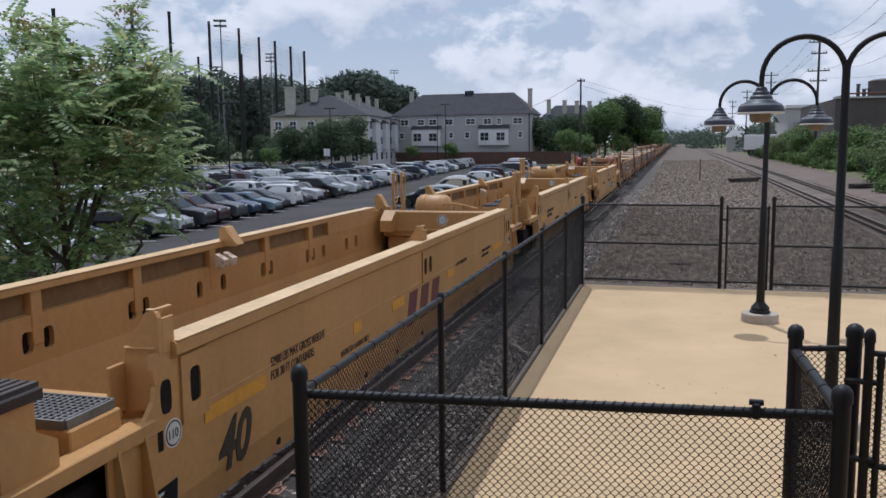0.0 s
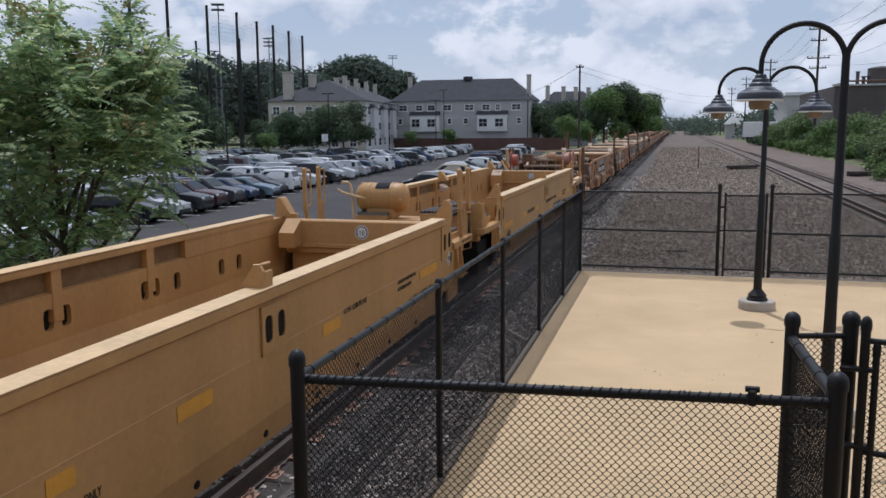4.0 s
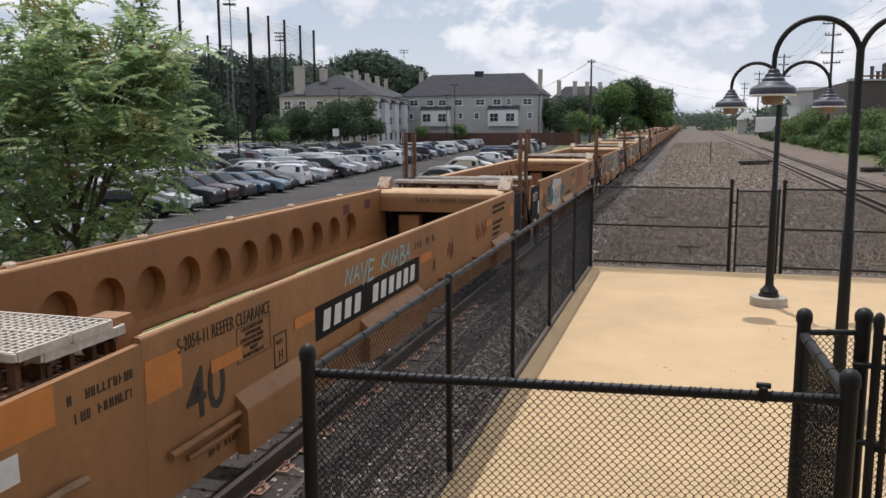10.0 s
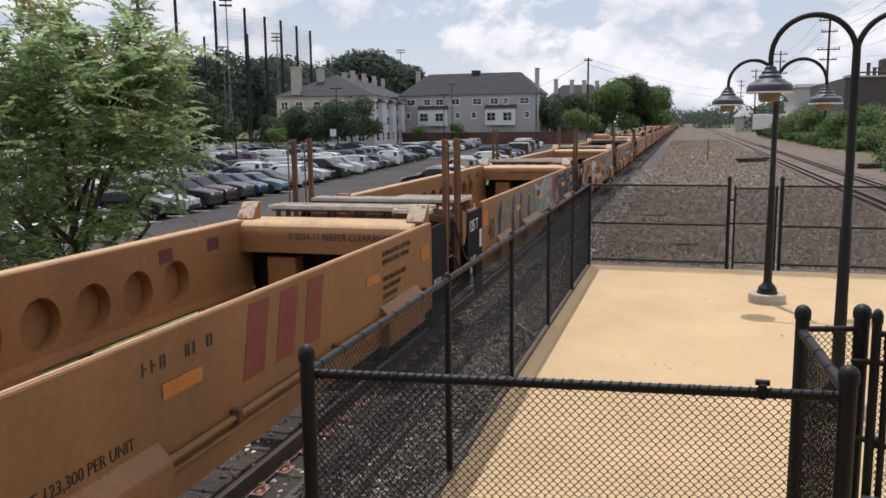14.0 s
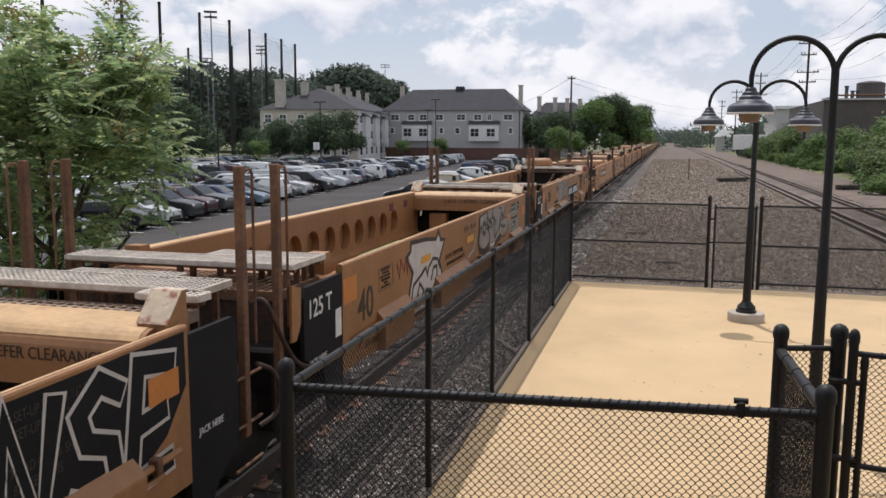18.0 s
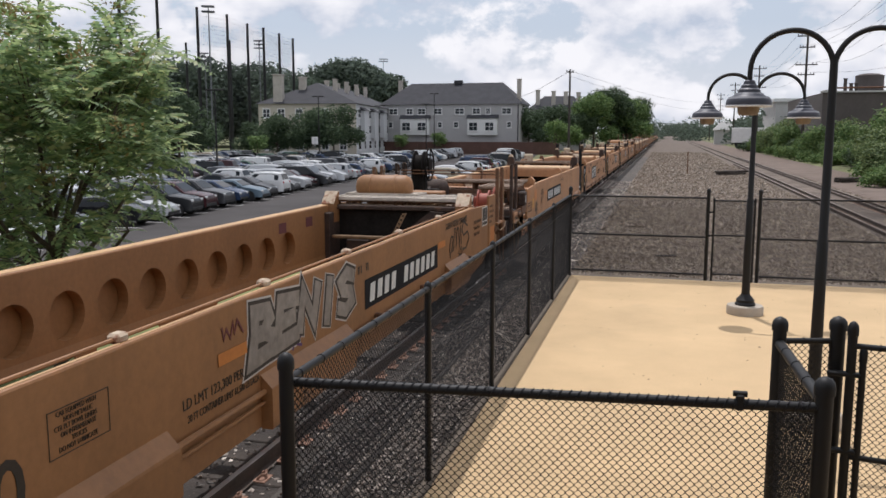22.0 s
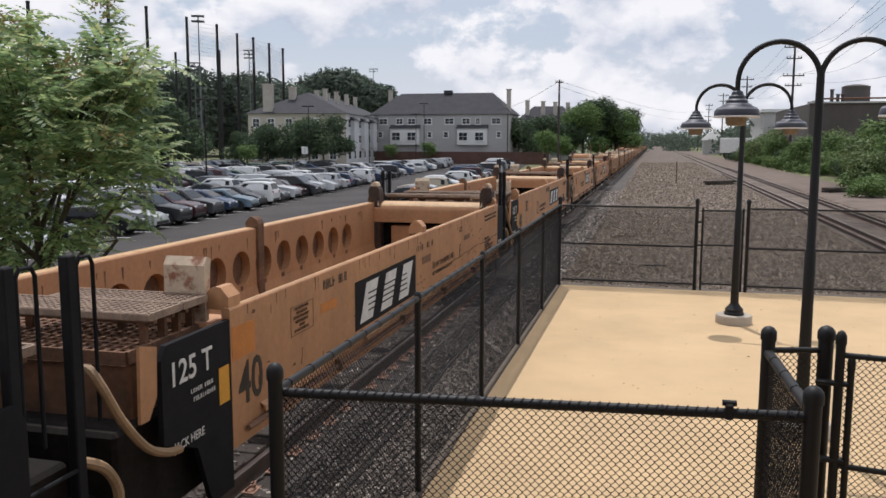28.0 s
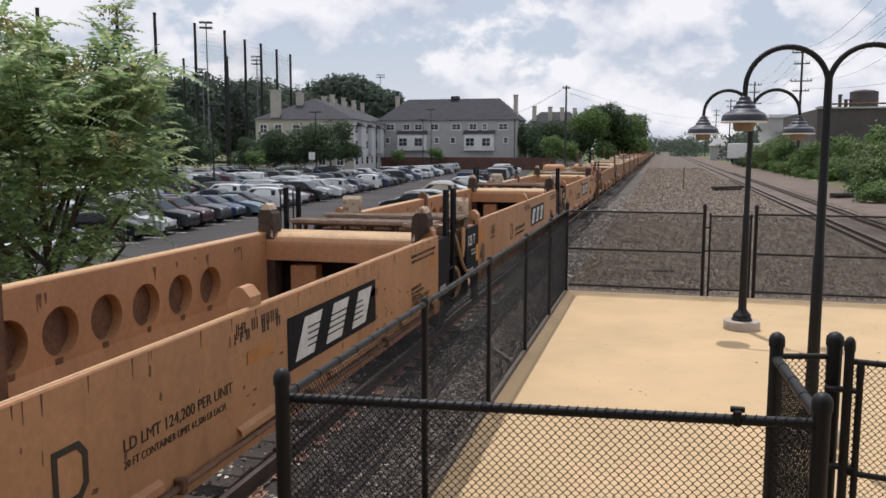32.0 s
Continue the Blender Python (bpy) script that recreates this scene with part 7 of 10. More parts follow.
for base, s0 in ((B_SET, 215.4),):
    for i, u in enumerate(base):
        place(copy_thing(u, pose(0, 0, 0)), s0 + 14.97 * i)


def plain_unit(kind):
    """A unit that stays far off: sides, ends, posts and truck alone."""
    paint = ORANGE if kind == "b" else PEACH
    u = thing("well_car", "weathered orange container well unit far down the train" if kind == "b" else C_LABEL, "freight car", "train of container well cars")
    round_side(u, 12.0, paint, False, False)
    for y, d in ((11.65, 1), (0.35, -1)):
        part("end_beam", Mesh().box(-HW + 0.16, HW - 0.16, y, y + d * 0.42, 1.42, 1.80, 0.02), paint, u)
        part("end_side_plate", Mesh().box(HW - 0.05, HW - 0.005, y + d * 0.4, y + d * 1.2, 0.5, 1.84), CHAR, u)
    part("walkway", Mesh().box(-1.3, 1.25, 12.1, 12.9, TOP + 0.1, TOP + 0.14), GRATE_BROWN, u)
    for y in (12.74, 13.2):
        tall_post(u, HW - 0.07, y, 0.75, 2.6, RUST)
        tall_post(u, -HW + 0.07, y, 0.75, 2.6, RUST)
    # Black block fills the shade between the units.
    part("articulation_frame", Mesh().box(-1.3, 1.3, 12.15, 14.85, 0.3, 1.3), UNDER, u)
    return u


FAR = {k: plain_unit(k) for k in "bc"}
place(FAR["c"], 295.4)
place(FAR["b"], 370.4)
for i in range(1, 15):
    k = "c" if i < 5 or i > 9 else "b"
    if i != 5:
        place(copy_thing(FAR[k], pose(0, 0, 0)), 295.4 + 15.0 * i)


# ---- markings ----
def common_marks(u, kind, letter):
    z = 1.19 if kind == "b" else 1.06
    if kind == "b":
        lettering("40", 0.53, on_side(0.46, 1.19, HW + 0.003), STENCIL_K, u, squeeze=0.98, bold=0.005)
    else:
        lettering("40", 0.52, on_side(0.11, 1.07, HW + 0.003), STENCIL_K, u, squeeze=0.86, bold=0.007)
    decal(u, rect(0.02, 0.42, 1.48, 1.76), PATCH_O, "reflective_patch")
    decal(u, rect(3.01, 3.47, 1.46, 1.56) if (kind, letter) == ("b", "E") else rect(5.8, 6.28, 1.46, 1.57), (PATCH_Y if letter in "CD" else PATCH_O) if kind == "b" else PEACH_DARK if letter == "B" else PATCH_OLD, "reflective_patch", HW + 0.0062)
    if kind == "b":
        decal(u, rect(9.53, 9.95, 1.5, 1.6), PATCH_O, "reflective_patch", HW + 0.006)
    bars(u, 5.6, 1.68, 0.68, 0.09, 7, STENCIL_K, 52)
    bars(u, 6.36, 1.68, 0.1, 0.09, 1, STENCIL_K, 53)
    if kind == "c":
        decal(u, rect(1.9, 2.35, 1.5, 1.6), SPRAY_R if letter == "E" else PATCH_O, "faded_patch")
    bars(u, 0.7, 0.85, 1.0, 0.05, 18, STENCIL_K, 35)
    ink = STENCIL_K if kind == "b" else FADED_K
    for a in (rect(1.16, 1.7, 1.70, 1.706), rect(1.16, 1.7, 1.42, 1.426), rect(1.16, 1.166, 1.426, 1.70), rect(1.694, 1.7, 1.426, 1.70)):
        decal(u, a, ink, "notice_frame")
    for k, (row, dy) in enumerate((("CAR EQUIPPED WITH", 0.06), ("NON METALLIC", 0.12), ("CTR PLT BOWL LINERS", 0.04), ("ON INTERMEDIATE", 0.09), ("TRUCKS", 0.18), ("DO NOT LUBRICATE", 0.07))):
        lettering(row, 0.045, on_side(1.17 + dy, 1.66 - 0.043 * k), ink, u, squeeze=0.8)


def number_panel(u, y0, y1, z0, z1):
    """A black panel with ten plain slanted white bars in two groups."""
    decal(u, rect(y0, y1, z0, z1), CHAR, "black_panel", label="black number panel with white block marks")
    k = (y1 - y0) / 12
    for i in (0, 1, 2, 3, 5, 6, 7, 8, 9, 10):
        a = y0 + k * (0.6 + i)
        part("number_bar", Mesh().prism(rect(a, a + k * 0.62, z0 + 0.06, z1 - 0.07, 0.04), "x", HW + 0.004, HW + 0.006), STENCIL_W, u)


def emblem(u, y0, y1, z0, z1):
    """A black panel with three slanting white blocks crossed by thin stripes."""
    decal(u, rect(y0, y1, z0, z1), CHAR, "black_panel", label="black emblem panel with white slanted blocks")
    h, w = z1 - z0, (y1 - y0) / 3.5
    for k in range(3):
        a = y0 + 0.16 + k * w * 1.06
        part("emblem_block", Mesh().prism([(a, z0 + 0.06), (a + w * 0.62, z0 + 0.06), (a + w * 0.95, z1 - 0.06), (a + w * 0.33, z1 - 0.06)], "x", HW + 0.005, HW + 0.007), STENCIL_W, u)
    m = Mesh()
    for i in range(4):
        m.prism(rect(y0 + 0.45, y1 - 0.45, z0 + h * (0.28 + 0.12 * i), z0 + h * (0.31 + 0.12 * i)), "x", HW + 0.0074, HW + 0.009)
    tagged(part("emblem_stripe", m, CHAR, u), kind="stuff")


def burst_face(u):
    """A white burst with a dark drawn face between two teal wings."""
    decal(u, [(1.05, 1.3), (1.57, 1.66), (1.95, 1.85), (2.1, 1.78), (2.1, 1.2), (1.9, 1.22), (1.6, 1.3)], SPRAY_T, "graffiti_wing", HW + 0.0008, label="teal sprayed wing")
    decal(u, [(3.4, 1.84), (3.62, 1.6), (4.26, 1.52), (3.95, 1.32), (3.4, 1.26)], SPRAY_T, "graffiti_wing", HW + 0.0008, label="teal sprayed wing")
    face = [(1.72, 1.67), (1.98, 1.74), (1.95, 1.85), (2.6, 1.82), (3.24, 1.77), (3.46, 1.86), (3.5, 1.72), (3.74, 1.73), (3.55, 1.55), (3.42, 1.28), (3.58, 0.9), (2.85, 0.84), (1.87, 0.92), (1.92, 1.19), (2.05, 1.54)]
    decal(u, face, SPRAY_W, "graffiti", HW + 0.0015, label="white spray-painted burst with a drawn face")
    stroke(u, [(1.95, 1.85), (1.98, 1.74), (1.72, 1.67), (2.05, 1.54), (1.92, 1.19), (1.87, 0.92), (2.3, 0.83), (2.85, 0.88), (3.3, 1.02), (3.42, 1.28), (3.4, 1.5), (3.55, 1.62), (3.74, 1.73), (3.5, 1.72), (3.46, 1.86)], 0.05, STENCIL_K)
    stroke(u, [(2.0, 1.3), (2.28, 1.42), (2.5, 1.5), (2.72, 1.52), (2.8, 1.34)], 0.045, STENCIL_K)
    for c, r, q in (((2.5, 1.24), 0.14, -60), ((3.2, 1.4), 0.12, -80)):
        stroke(u, [(c[0] + r * math.cos(radians(a)), c[1] + r * math.sin(radians(a))) for a in range(q, q + 300, 30)], 0.035, STENCIL_K)
    stroke(u, [(2.42, 1.06), (2.6, 1.16), (2.5, 1.36)], 0.06, STENCIL_K)
    stroke(u, [(2.9, 1.3), (3.0, 1.52), (3.32, 1.55)], 0.045, STENCIL_K)
    stroke(u, [(2.75, 0.9), (2.95, 1.05), (3.02, 1.3), (2.95, 1.4)], 0.05, STENCIL_K)
    decal(u, [(1.95, 1.33), (2.2, 1.4), (2.36, 1.5), (2.1, 1.3)], SPRAY_T, "graffiti_wing", HW + 0.0038)
    decal(u, rect(2.88, 3.3, 1.5, 1.6, 0.03), PATCH_Y, "reflective_patch", HW + 0.0075)


def burst_beak(u):
    """A white spiked burst with heavy black outlines and a looping black head."""
    out = [(2.49, 1.86), (2.47, 1.75), (2.27, 1.68), (2.57, 1.44), (2.45, 1.25), (2.36, 1.02), (2.37, 0.83), (3.46, 0.82), (4.2, 0.98), (4.1, 1.22), (3.95, 1.42), (4.26, 1.71), (4.02, 1.73), (3.9, 1.88), (3.76, 1.77), (3.2, 1.83)]
    decal(u, out, SPRAY_W, "graffiti", HW + 0.0015, label="white spray-painted spiked burst with black outlines")
    stroke(u, out + out[:1], 0.06, STENCIL_K)
    stroke(u, [(2.5, 1.05), (2.6, 1.26), (2.95, 1.34), (3.2, 1.42), (3.3, 1.3), (3.35, 1.4), (3.6, 1.5), (3.85, 1.46), (3.98, 1.3)], 0.05, STENCIL_K)
    stroke(u, [(2.72, 1.0), (2.9, 1.24), (3.1, 1.1), (2.95, 0.98), (2.8, 1.08)], 0.05, STENCIL_K)
    stroke(u, [(3.5, 1.2), (3.62, 1.36), (3.8, 1.36), (3.82, 1.18), (3.62, 1.06), (3.4, 0.92)], 0.055, STENCIL_K)
    decal(u, [(3.55, 0.86), (3.7, 1.1), (4.05, 1.2), (4.15, 1.02), (3.8, 0.94)], STENCIL_K, "graffiti_shade", HW + 0.0042)
    decal(u, [(3.62, 1.0), (3.8, 1.1), (4.0, 1.1), (3.86, 1.0)], SPRAY_W, "graffiti_glint", HW + 0.0078)
    decal(u, rect(2.95, 3.42, 1.5, 1.6, 0.03), PATCH_Y, "reflective_patch", HW + 0.0075)


def tall_block_piece(u):
    """Tan blocks with white edges and dark shade, from the sill to the chord."""
    decal(u, [(0.9, 0.84), (0.95, 1.6), (1.3, 1.86), (5.2, 1.86), (5.45, 1.3), (5.5, 0.84)], SPRAY_TAN, "graffiti", HW + 0.0008, label="tan sprayed field with dark and white blocks")
    for a in (1.3, 2.55, 3.35, 4.35):
        decal(u, [(a, 0.95), (a - 0.05, 1.45), (a + 0.12, 1.78), (a + 0.3, 1.8), (a + 0.22, 1.4), (a + 0.42, 0.95)], SHADE_BROWN, "graffiti_shade", HW + 0.0026)
        stroke(u, [(a - 0.1, 0.9), (a - 0.12, 1.45), (a + 0.06, 1.84)], 0.05, SPRAY_G)
        stroke(u, [(a + 0.5, 0.92), (a + 0.3, 1.4), (a + 0.42, 1.82)], 0.045, SPRAY_G)
    stroke(u, [(2.9, 1.2), (3.0, 1.55), (3.2, 1.56), (3.3, 0.95)], 0.05, SPRAY_G)
    stroke(u, [(4.1, 1.1), (4.0, 1.6), (4.5, 1.74), (4.9, 1.6), (4.95, 1.2), (4.6, 1.05)], 0.05, SPRAY_G)
    stroke(u, [(1.5, 1.0), (1.62, 1.55), (1.9, 1.7), (2.2, 1.5), (2.2, 1.0)], 0.05, SPRAY_G)
    decal(u, rect(3.02, 3.42, 1.46, 1.56, 0.02), PATCH_Y, "reflective_patch", HW + 0.0075)


def teal_piece(u):
    """Pale letters with teal shade and outlines that run down over the sill, beside a dull red field."""
    decal(u, [(7.7, 1.5), (7.76, 1.86), (8.62, 1.87), (8.73, 1.53), (8.44, 1.15), (7.9, 1.12)], SPRAY_R, "graffiti", HW + 0.004, label="dull red sprayed field")
    decal(u, [(5.16, 1.86), (5.18, 1.5), (5.3, 1.16), (6.4, 1.12), (7.9, 1.12), (8.1, 1.18), (7.74, 1.42), (7.74, 1.66), (7.83, 1.87), (6.6, 1.87), (6.3, 1.8), (6.0, 1.74), (5.7, 1.74)], SPRAY_P, "graffiti", HW + 0.0052, label="pale sprayed letters with teal shade and drips")
    decal(u, [(5.3, 1.02), (5.4, 0.76), (6.3, 0.74), (7.1, 0.745), (7.99, 0.75), (8.25, 0.84), (7.95, 1.0), (6.9, 1.02)], SPRAY_P, "graffiti", HW + 0.0052)
    top = HW + 0.0085
    stroke(u, [(5.2, 1.84), (5.5, 1.79), (5.76, 1.72), (6.0, 1.72), (6.3, 1.78), (6.54, 1.85), (6.9, 1.87)], 0.05, SPRAY_B, x=top)
    stroke(u, [(5.2, 1.82), (5.22, 1.6), (5.24, 1.44), (5.34, 1.26)], 0.06, SPRAY_T, x=top)
    for w, line in ((0.05, [(6.66, 1.86), (6.62, 1.72), (6.55, 1.6), (6.4, 1.48), (6.34, 1.42)]), (0.05, [(7.07, 1.86), (7.05, 1.74), (6.98, 1.62), (6.88, 1.5)]), (0.04, [(6.65, 1.75), (6.8, 1.8), (6.97, 1.86)]),
                    (0.045, [(6.42, 1.44), (6.34, 1.17), (6.5, 1.17), (6.42, 1.44)]), (0.04, [(7.81, 1.86), (7.78, 1.7), (7.7, 1.6), (7.5, 1.5), (7.62, 1.36), (7.56, 1.2)]),
                    (0.03, [(7.58, 1.2), (7.67, 1.4), (7.76, 1.24), (7.93, 1.44), (7.99, 1.2), (8.1, 1.16)])):
        stroke(u, line, w, SPRAY_T, x=top)
    stroke(u, [(7.84, 1.87), (7.81, 1.68), (7.6, 1.56)], 0.03, SPRAY_W, x=top)
    for shape in ([(6.68, 1.48), (6.95, 1.44), (6.85, 1.21), (6.76, 1.12), (6.7, 1.26)], [(5.96, 1.4), (6.17, 1.42), (6.22, 1.12), (6.14, 1.12), (6.05, 1.25)], [(7.13, 1.52), (7.29, 1.5), (7.26, 1.4), (7.12, 1.4)],
                  [(7.32, 1.54), (7.58, 1.42), (7.48, 1.36), (7.35, 1.34)], [(7.1, 1.23), (7.5, 1.18), (7.45, 1.12), (7.16, 1.14)], [(5.4, 1.5), (5.85, 1.46), (5.8, 1.2), (5.6, 1.15), (5.45, 1.2)],
                  [(6.95, 0.96), (7.1, 0.76), (7.29, 0.94)], [(7.41, 0.97), (7.71, 0.77), (7.41, 0.76)], [(6.1, 1.0), (6.3, 0.78), (6.42, 0.98)]):
        decal(u, shape, SPRAY_T, "graffiti_shade", HW + 0.0078)
    for y, z0, z1 in ((5.5, 1.44, 1.22), (5.62, 1.46, 1.18), (5.74, 1.44, 1.24), (6.02, 1.36, 1.2), (6.1, 1.4, 1.15), (6.76, 1.46, 1.22), (6.84, 1.44, 1.18), (7.2, 1.5, 1.42), (7.43, 1.5, 1.36), (7.36, 0.98, 0.78), (7.46, 1.0, 0.8)):
        stroke(u, [(y, z0), (y + 0.005, z1)], 0.018, SPRAY_W, "graffiti_drip", HW + 0.0115)
    sprayed_word(u, "T PANBAS", 5.3, 5.92, 1.55, 1.68, 0.024, SPRAY_T, lean=0.02, jump=0.02, seed=4, x=top)
    for z in (0.86, 0.92):
        stroke(u, [(7.75, z), (7.85, z + 0.05), (7.9, z - 0.03), (8.0, z + 0.05), (8.08, z)], 0.02, SPRAY_W, x=top)
    decal(u, rect(5.93, 6.4, 1.46, 1.565, 0.0), PATCH_Y, "reflective_patch", HW + 0.0125)
    stroke(u, [(8.28, 1.85), (8.47, 1.59), (8.15, 1.2)], 0.05, SHADE_BROWN, x=top)
    stroke(u, [(8.34, 1.86), (8.53, 1.59), (8.24, 1.2)], 0.02, SPRAY_TAN, x=top)
    decal(u, [(8.55, 1.8), (8.7, 1.64), (8.6, 1.42), (8.5, 1.6)], MAROON, "graffiti", HW + 0.0072)
    for z in (1.62, 1.52):
        stroke(u, [(7.9, z), (7.98, z + 0.05), (8.05, z - 0.02), (8.13, z + 0.05), (8.2, z)], 0.025, SPRAY_T, x=top)


def black_piece(u):
    """Black letters with white edges on a black field that runs onto the sill."""
    decal(u, [(8.72, 1.88), (8.82, 1.3), (8.84, 0.8), (9.85, 0.74), (10.9, 0.8), (11.7, 1.2), (11.96, 1.5), (11.95, 1.89)], CHAR, "graffiti", HW + 0.0012, label="black sprayed field with white-edged letters")
    sprayed_word(u, "RTNSE", 8.95, 11.85, 1.06, 1.78, 0.13, CHAR, ((0.19, SPRAY_W),), 0.1, 0.1, 6, HW + 0.0035, 0.8)
    stroke(u, [(8.78, 1.5), (8.86, 1.2), (8.9, 0.86), (9.2, 0.8), (9.3, 1.0)], 0.045, SPRAY_W)
    stroke(u, [(9.6, 0.86), (10.0, 0.82), (10.3, 1.0)], 0.04, SPRAY_W)
    decal(u, rect(9.75, 10.15, 1.46, 1.56, 0.02), PATCH_Y, "reflective_patch", HW + 0.0105)


def silver_piece(u):
    """Worn silver letters with heavy black shade, and a pale blue tag."""
    # silver letters with black outlines and a black shade below
    for line in ([(6.72, 1.34), (6.84, 1.18), (7.3, 1.12), (7.7, 1.16)], [(8.1, 1.13), (8.5, 1.2), (8.9, 1.24)]):
        stroke(u, line, 0.12, STENCIL_K, "graffiti_shade", HW + 0.0012)
    decal(u, [(6.84, 1.82), (7.48, 1.87), (8.6, 1.87), (9.43, 1.88), (9.3, 1.66), (9.6, 1.52), (9.7, 1.42), (9.62, 1.28), (9.0, 1.26), (8.72, 1.32), (8.3, 1.2), (7.74, 1.24), (7.5, 1.16), (7.1, 1.2), (6.8, 1.36), (6.86, 1.6)], SPRAY_G, "graffiti", HW + 0.0022, label="silver spray-painted letters with black outlines")
    decal(u, [(7.72, 1.22), (8.26, 1.19), (8.12, 1.13), (7.8, 1.15)], SPRAY_W, "graffiti_glint", HW + 0.0032)
    for w, line in ((0.09, [(6.84, 1.83), (6.78, 1.74), (6.8, 1.58), (6.74, 1.46), (6.7, 1.36)]), (0.03, [(6.86, 1.83), (7.14, 1.85), (7.45, 1.87)]),
                    (0.06, [(7.45, 1.87), (7.5, 1.76), (7.44, 1.66), (7.55, 1.56), (7.66, 1.5)]), (0.08, [(7.12, 1.66), (7.3, 1.66)]), (0.07, [(7.12, 1.7), (7.13, 1.46)]), (0.09, [(7.12, 1.49), (7.3, 1.47)]),
                    (0.05, [(6.87, 1.6), (7.0, 1.63), (7.0, 1.54), (6.9, 1.52)]), (0.045, [(7.45, 1.66), (7.34, 1.57), (7.6, 1.5), (7.74, 1.38), (7.7, 1.26), (7.52, 1.19), (7.3, 1.17)]),
                    (0.04, [(7.5, 1.76), (7.76, 1.67), (7.92, 1.72), (8.06, 1.88)]), (0.07, [(7.6, 1.69), (7.78, 1.64), (7.92, 1.61)]), (0.045, [(7.48, 1.63), (7.76, 1.53), (7.94, 1.58)]),
                    (0.035, [(8.06, 1.88), (7.97, 1.69), (8.18, 1.7), (8.15, 1.62), (7.95, 1.5)]), (0.06, [(8.17, 1.66), (8.31, 1.62), (8.28, 1.55)]),
                    (0.045, [(8.12, 1.62), (8.22, 1.42), (8.24, 1.28), (8.5, 1.38), (8.72, 1.5), (8.86, 1.66), (8.94, 1.82)]), (0.035, [(8.62, 1.85), (8.94, 1.83), (8.86, 1.62), (8.76, 1.46), (8.72, 1.32)]),
                    (0.03, [(9.43, 1.88), (9.4, 1.82), (9.25, 1.7), (9.1, 1.6), (9.34, 1.6), (9.55, 1.56)]), (0.07, [(8.95, 1.66), (9.08, 1.7), (9.14, 1.62), (9.0, 1.58)]),
                    (0.055, [(8.86, 1.48), (9.06, 1.44), (9.25, 1.4), (9.36, 1.44)]), (0.028, [(9.57, 1.5), (9.66, 1.38), (9.6, 1.28), (9.3, 1.2), (8.76, 1.24)])):
        stroke(u, line, w, STENCIL_K, x=HW + 0.0045)
    stroke(u, [(5.9, 1.2), (6.3, 1.28), (6.45, 1.4), (6.5, 1.55)], 0.03, SPRAY_B)
    stroke(u, [(9.2, 1.3), (9.4, 1.5), (9.75, 1.62), (9.98, 1.55), (9.75, 1.42)], 0.035, SPRAY_B)
    sprayed_word(u, "NAVE", 9.98, 10.85, 1.54, 1.8, 0.026, SPRAY_B, (), 0.03, 0.05, 9)
    sprayed_word(u, "RELOE", 9.95, 10.98, 1.24, 1.48, 0.026, SPRAY_B, (), 0.05, 0.05, 10)
    stroke(u, [(10.15, 1.16), (10.4, 1.2), (10.75, 1.18)], 0.03, SPRAY_B)


def scrawl(u, y0, y1, z0, z1, n, mat, w, seed):
    rg = random.Random(seed)
    pts = [(y0 + (y1 - y0) * i / n + rg.uniform(-0.04, 0.04), rg.uniform(z0, z0 + (z1 - z0) * 0.35) if i % 2 else rg.uniform(z1 - (z1 - z0) * 0.35, z1)) for i in range(n + 1)]
    stroke(u, pts, w, mat, x=HW + 0.0055)


for i, u in enumerate(B_SET):
    common_marks(u, "b", "ABCDE"[i])
for i, u in enumerate(C_SET):
    common_marks(u, "c", "ABCDE"[i])
# orange set
number_panel(B_SET[0], 2.58, 5.74, 1.24, 1.57)
sprayed_word(B_SET[0], "NAVE KNABA", 3.3, 5.4, 1.6, 1.8, 0.028, SPRAY_B, (), 0.04, 0.04, 2)
lettering("S-2054-11 REEFER CLEARANCE", 0.15, on_side(0.38, 1.72), STENCIL_K, B_SET[0], squeeze=0.66)
decal(B_SET[0], rect(0.78, 1.22, 1.46, 1.56), PATCH_O, "reflective_patch", HW + 0.0062)
decal(B_SET[0], rect(2.14, 2.56, 1.46, 1.56), PATCH_O, "reflective_patch", HW + 0.0062)
stroke(B_SET[0], [(1.76, 1.22), (1.98, 1.22), (1.98, 1.5), (1.76, 1.5), (1.76, 1.22)], 0.012, STENCIL_K)
lettering("H", 0.14, on_side(1.83, 1.26), STENCIL_K, B_SET[0], squeeze=0.8)
lettering("PLATE", 0.055, on_side(1.79, 1.41), STENCIL_K, B_SET[0], squeeze=0.8)
lettering("A", 0.26, on_side(6.36, 1.26), STENCIL_K, B_SET[0], squeeze=0.8)
scrawl(B_SET[0], 7.1, 7.4, 1.3, 1.55, 7, SPRAY_R, 0.05, 22)
scrawl(B_SET[0], 7.15, 7.38, 1.32, 1.55, 4, STENCIL_K, 0.03, 23)
burst_face(B_SET[1])
lettering("LD LMT 123,300 PER UNIT", 0.115, on_side(4.3, 1.25), STENCIL_K, B_SET[1], squeeze=0.9)
lettering("20 FT CONTAINER LIMIT 61,500 LB EACH", 0.085, on_side(4.3, 1.14), STENCIL_K, B_SET[1], squeeze=0.62)
for a in (6.85, 7.4, 7.95):
    decal(B_SET[1], rect(a, a + 0.34, 1.26, 1.86, 0.14), SPRAY_R, "painted_block")
tall_block_piece(B_SET[2])
teal_piece(B_SET[2])
black_piece(B_SET[2])
burst_beak(B_SET[3])
lettering("LD LMT 123,300 PER UNIT", 0.115, on_side(4.32, 1.37), STENCIL_K, B_SET[3], squeeze=0.9)
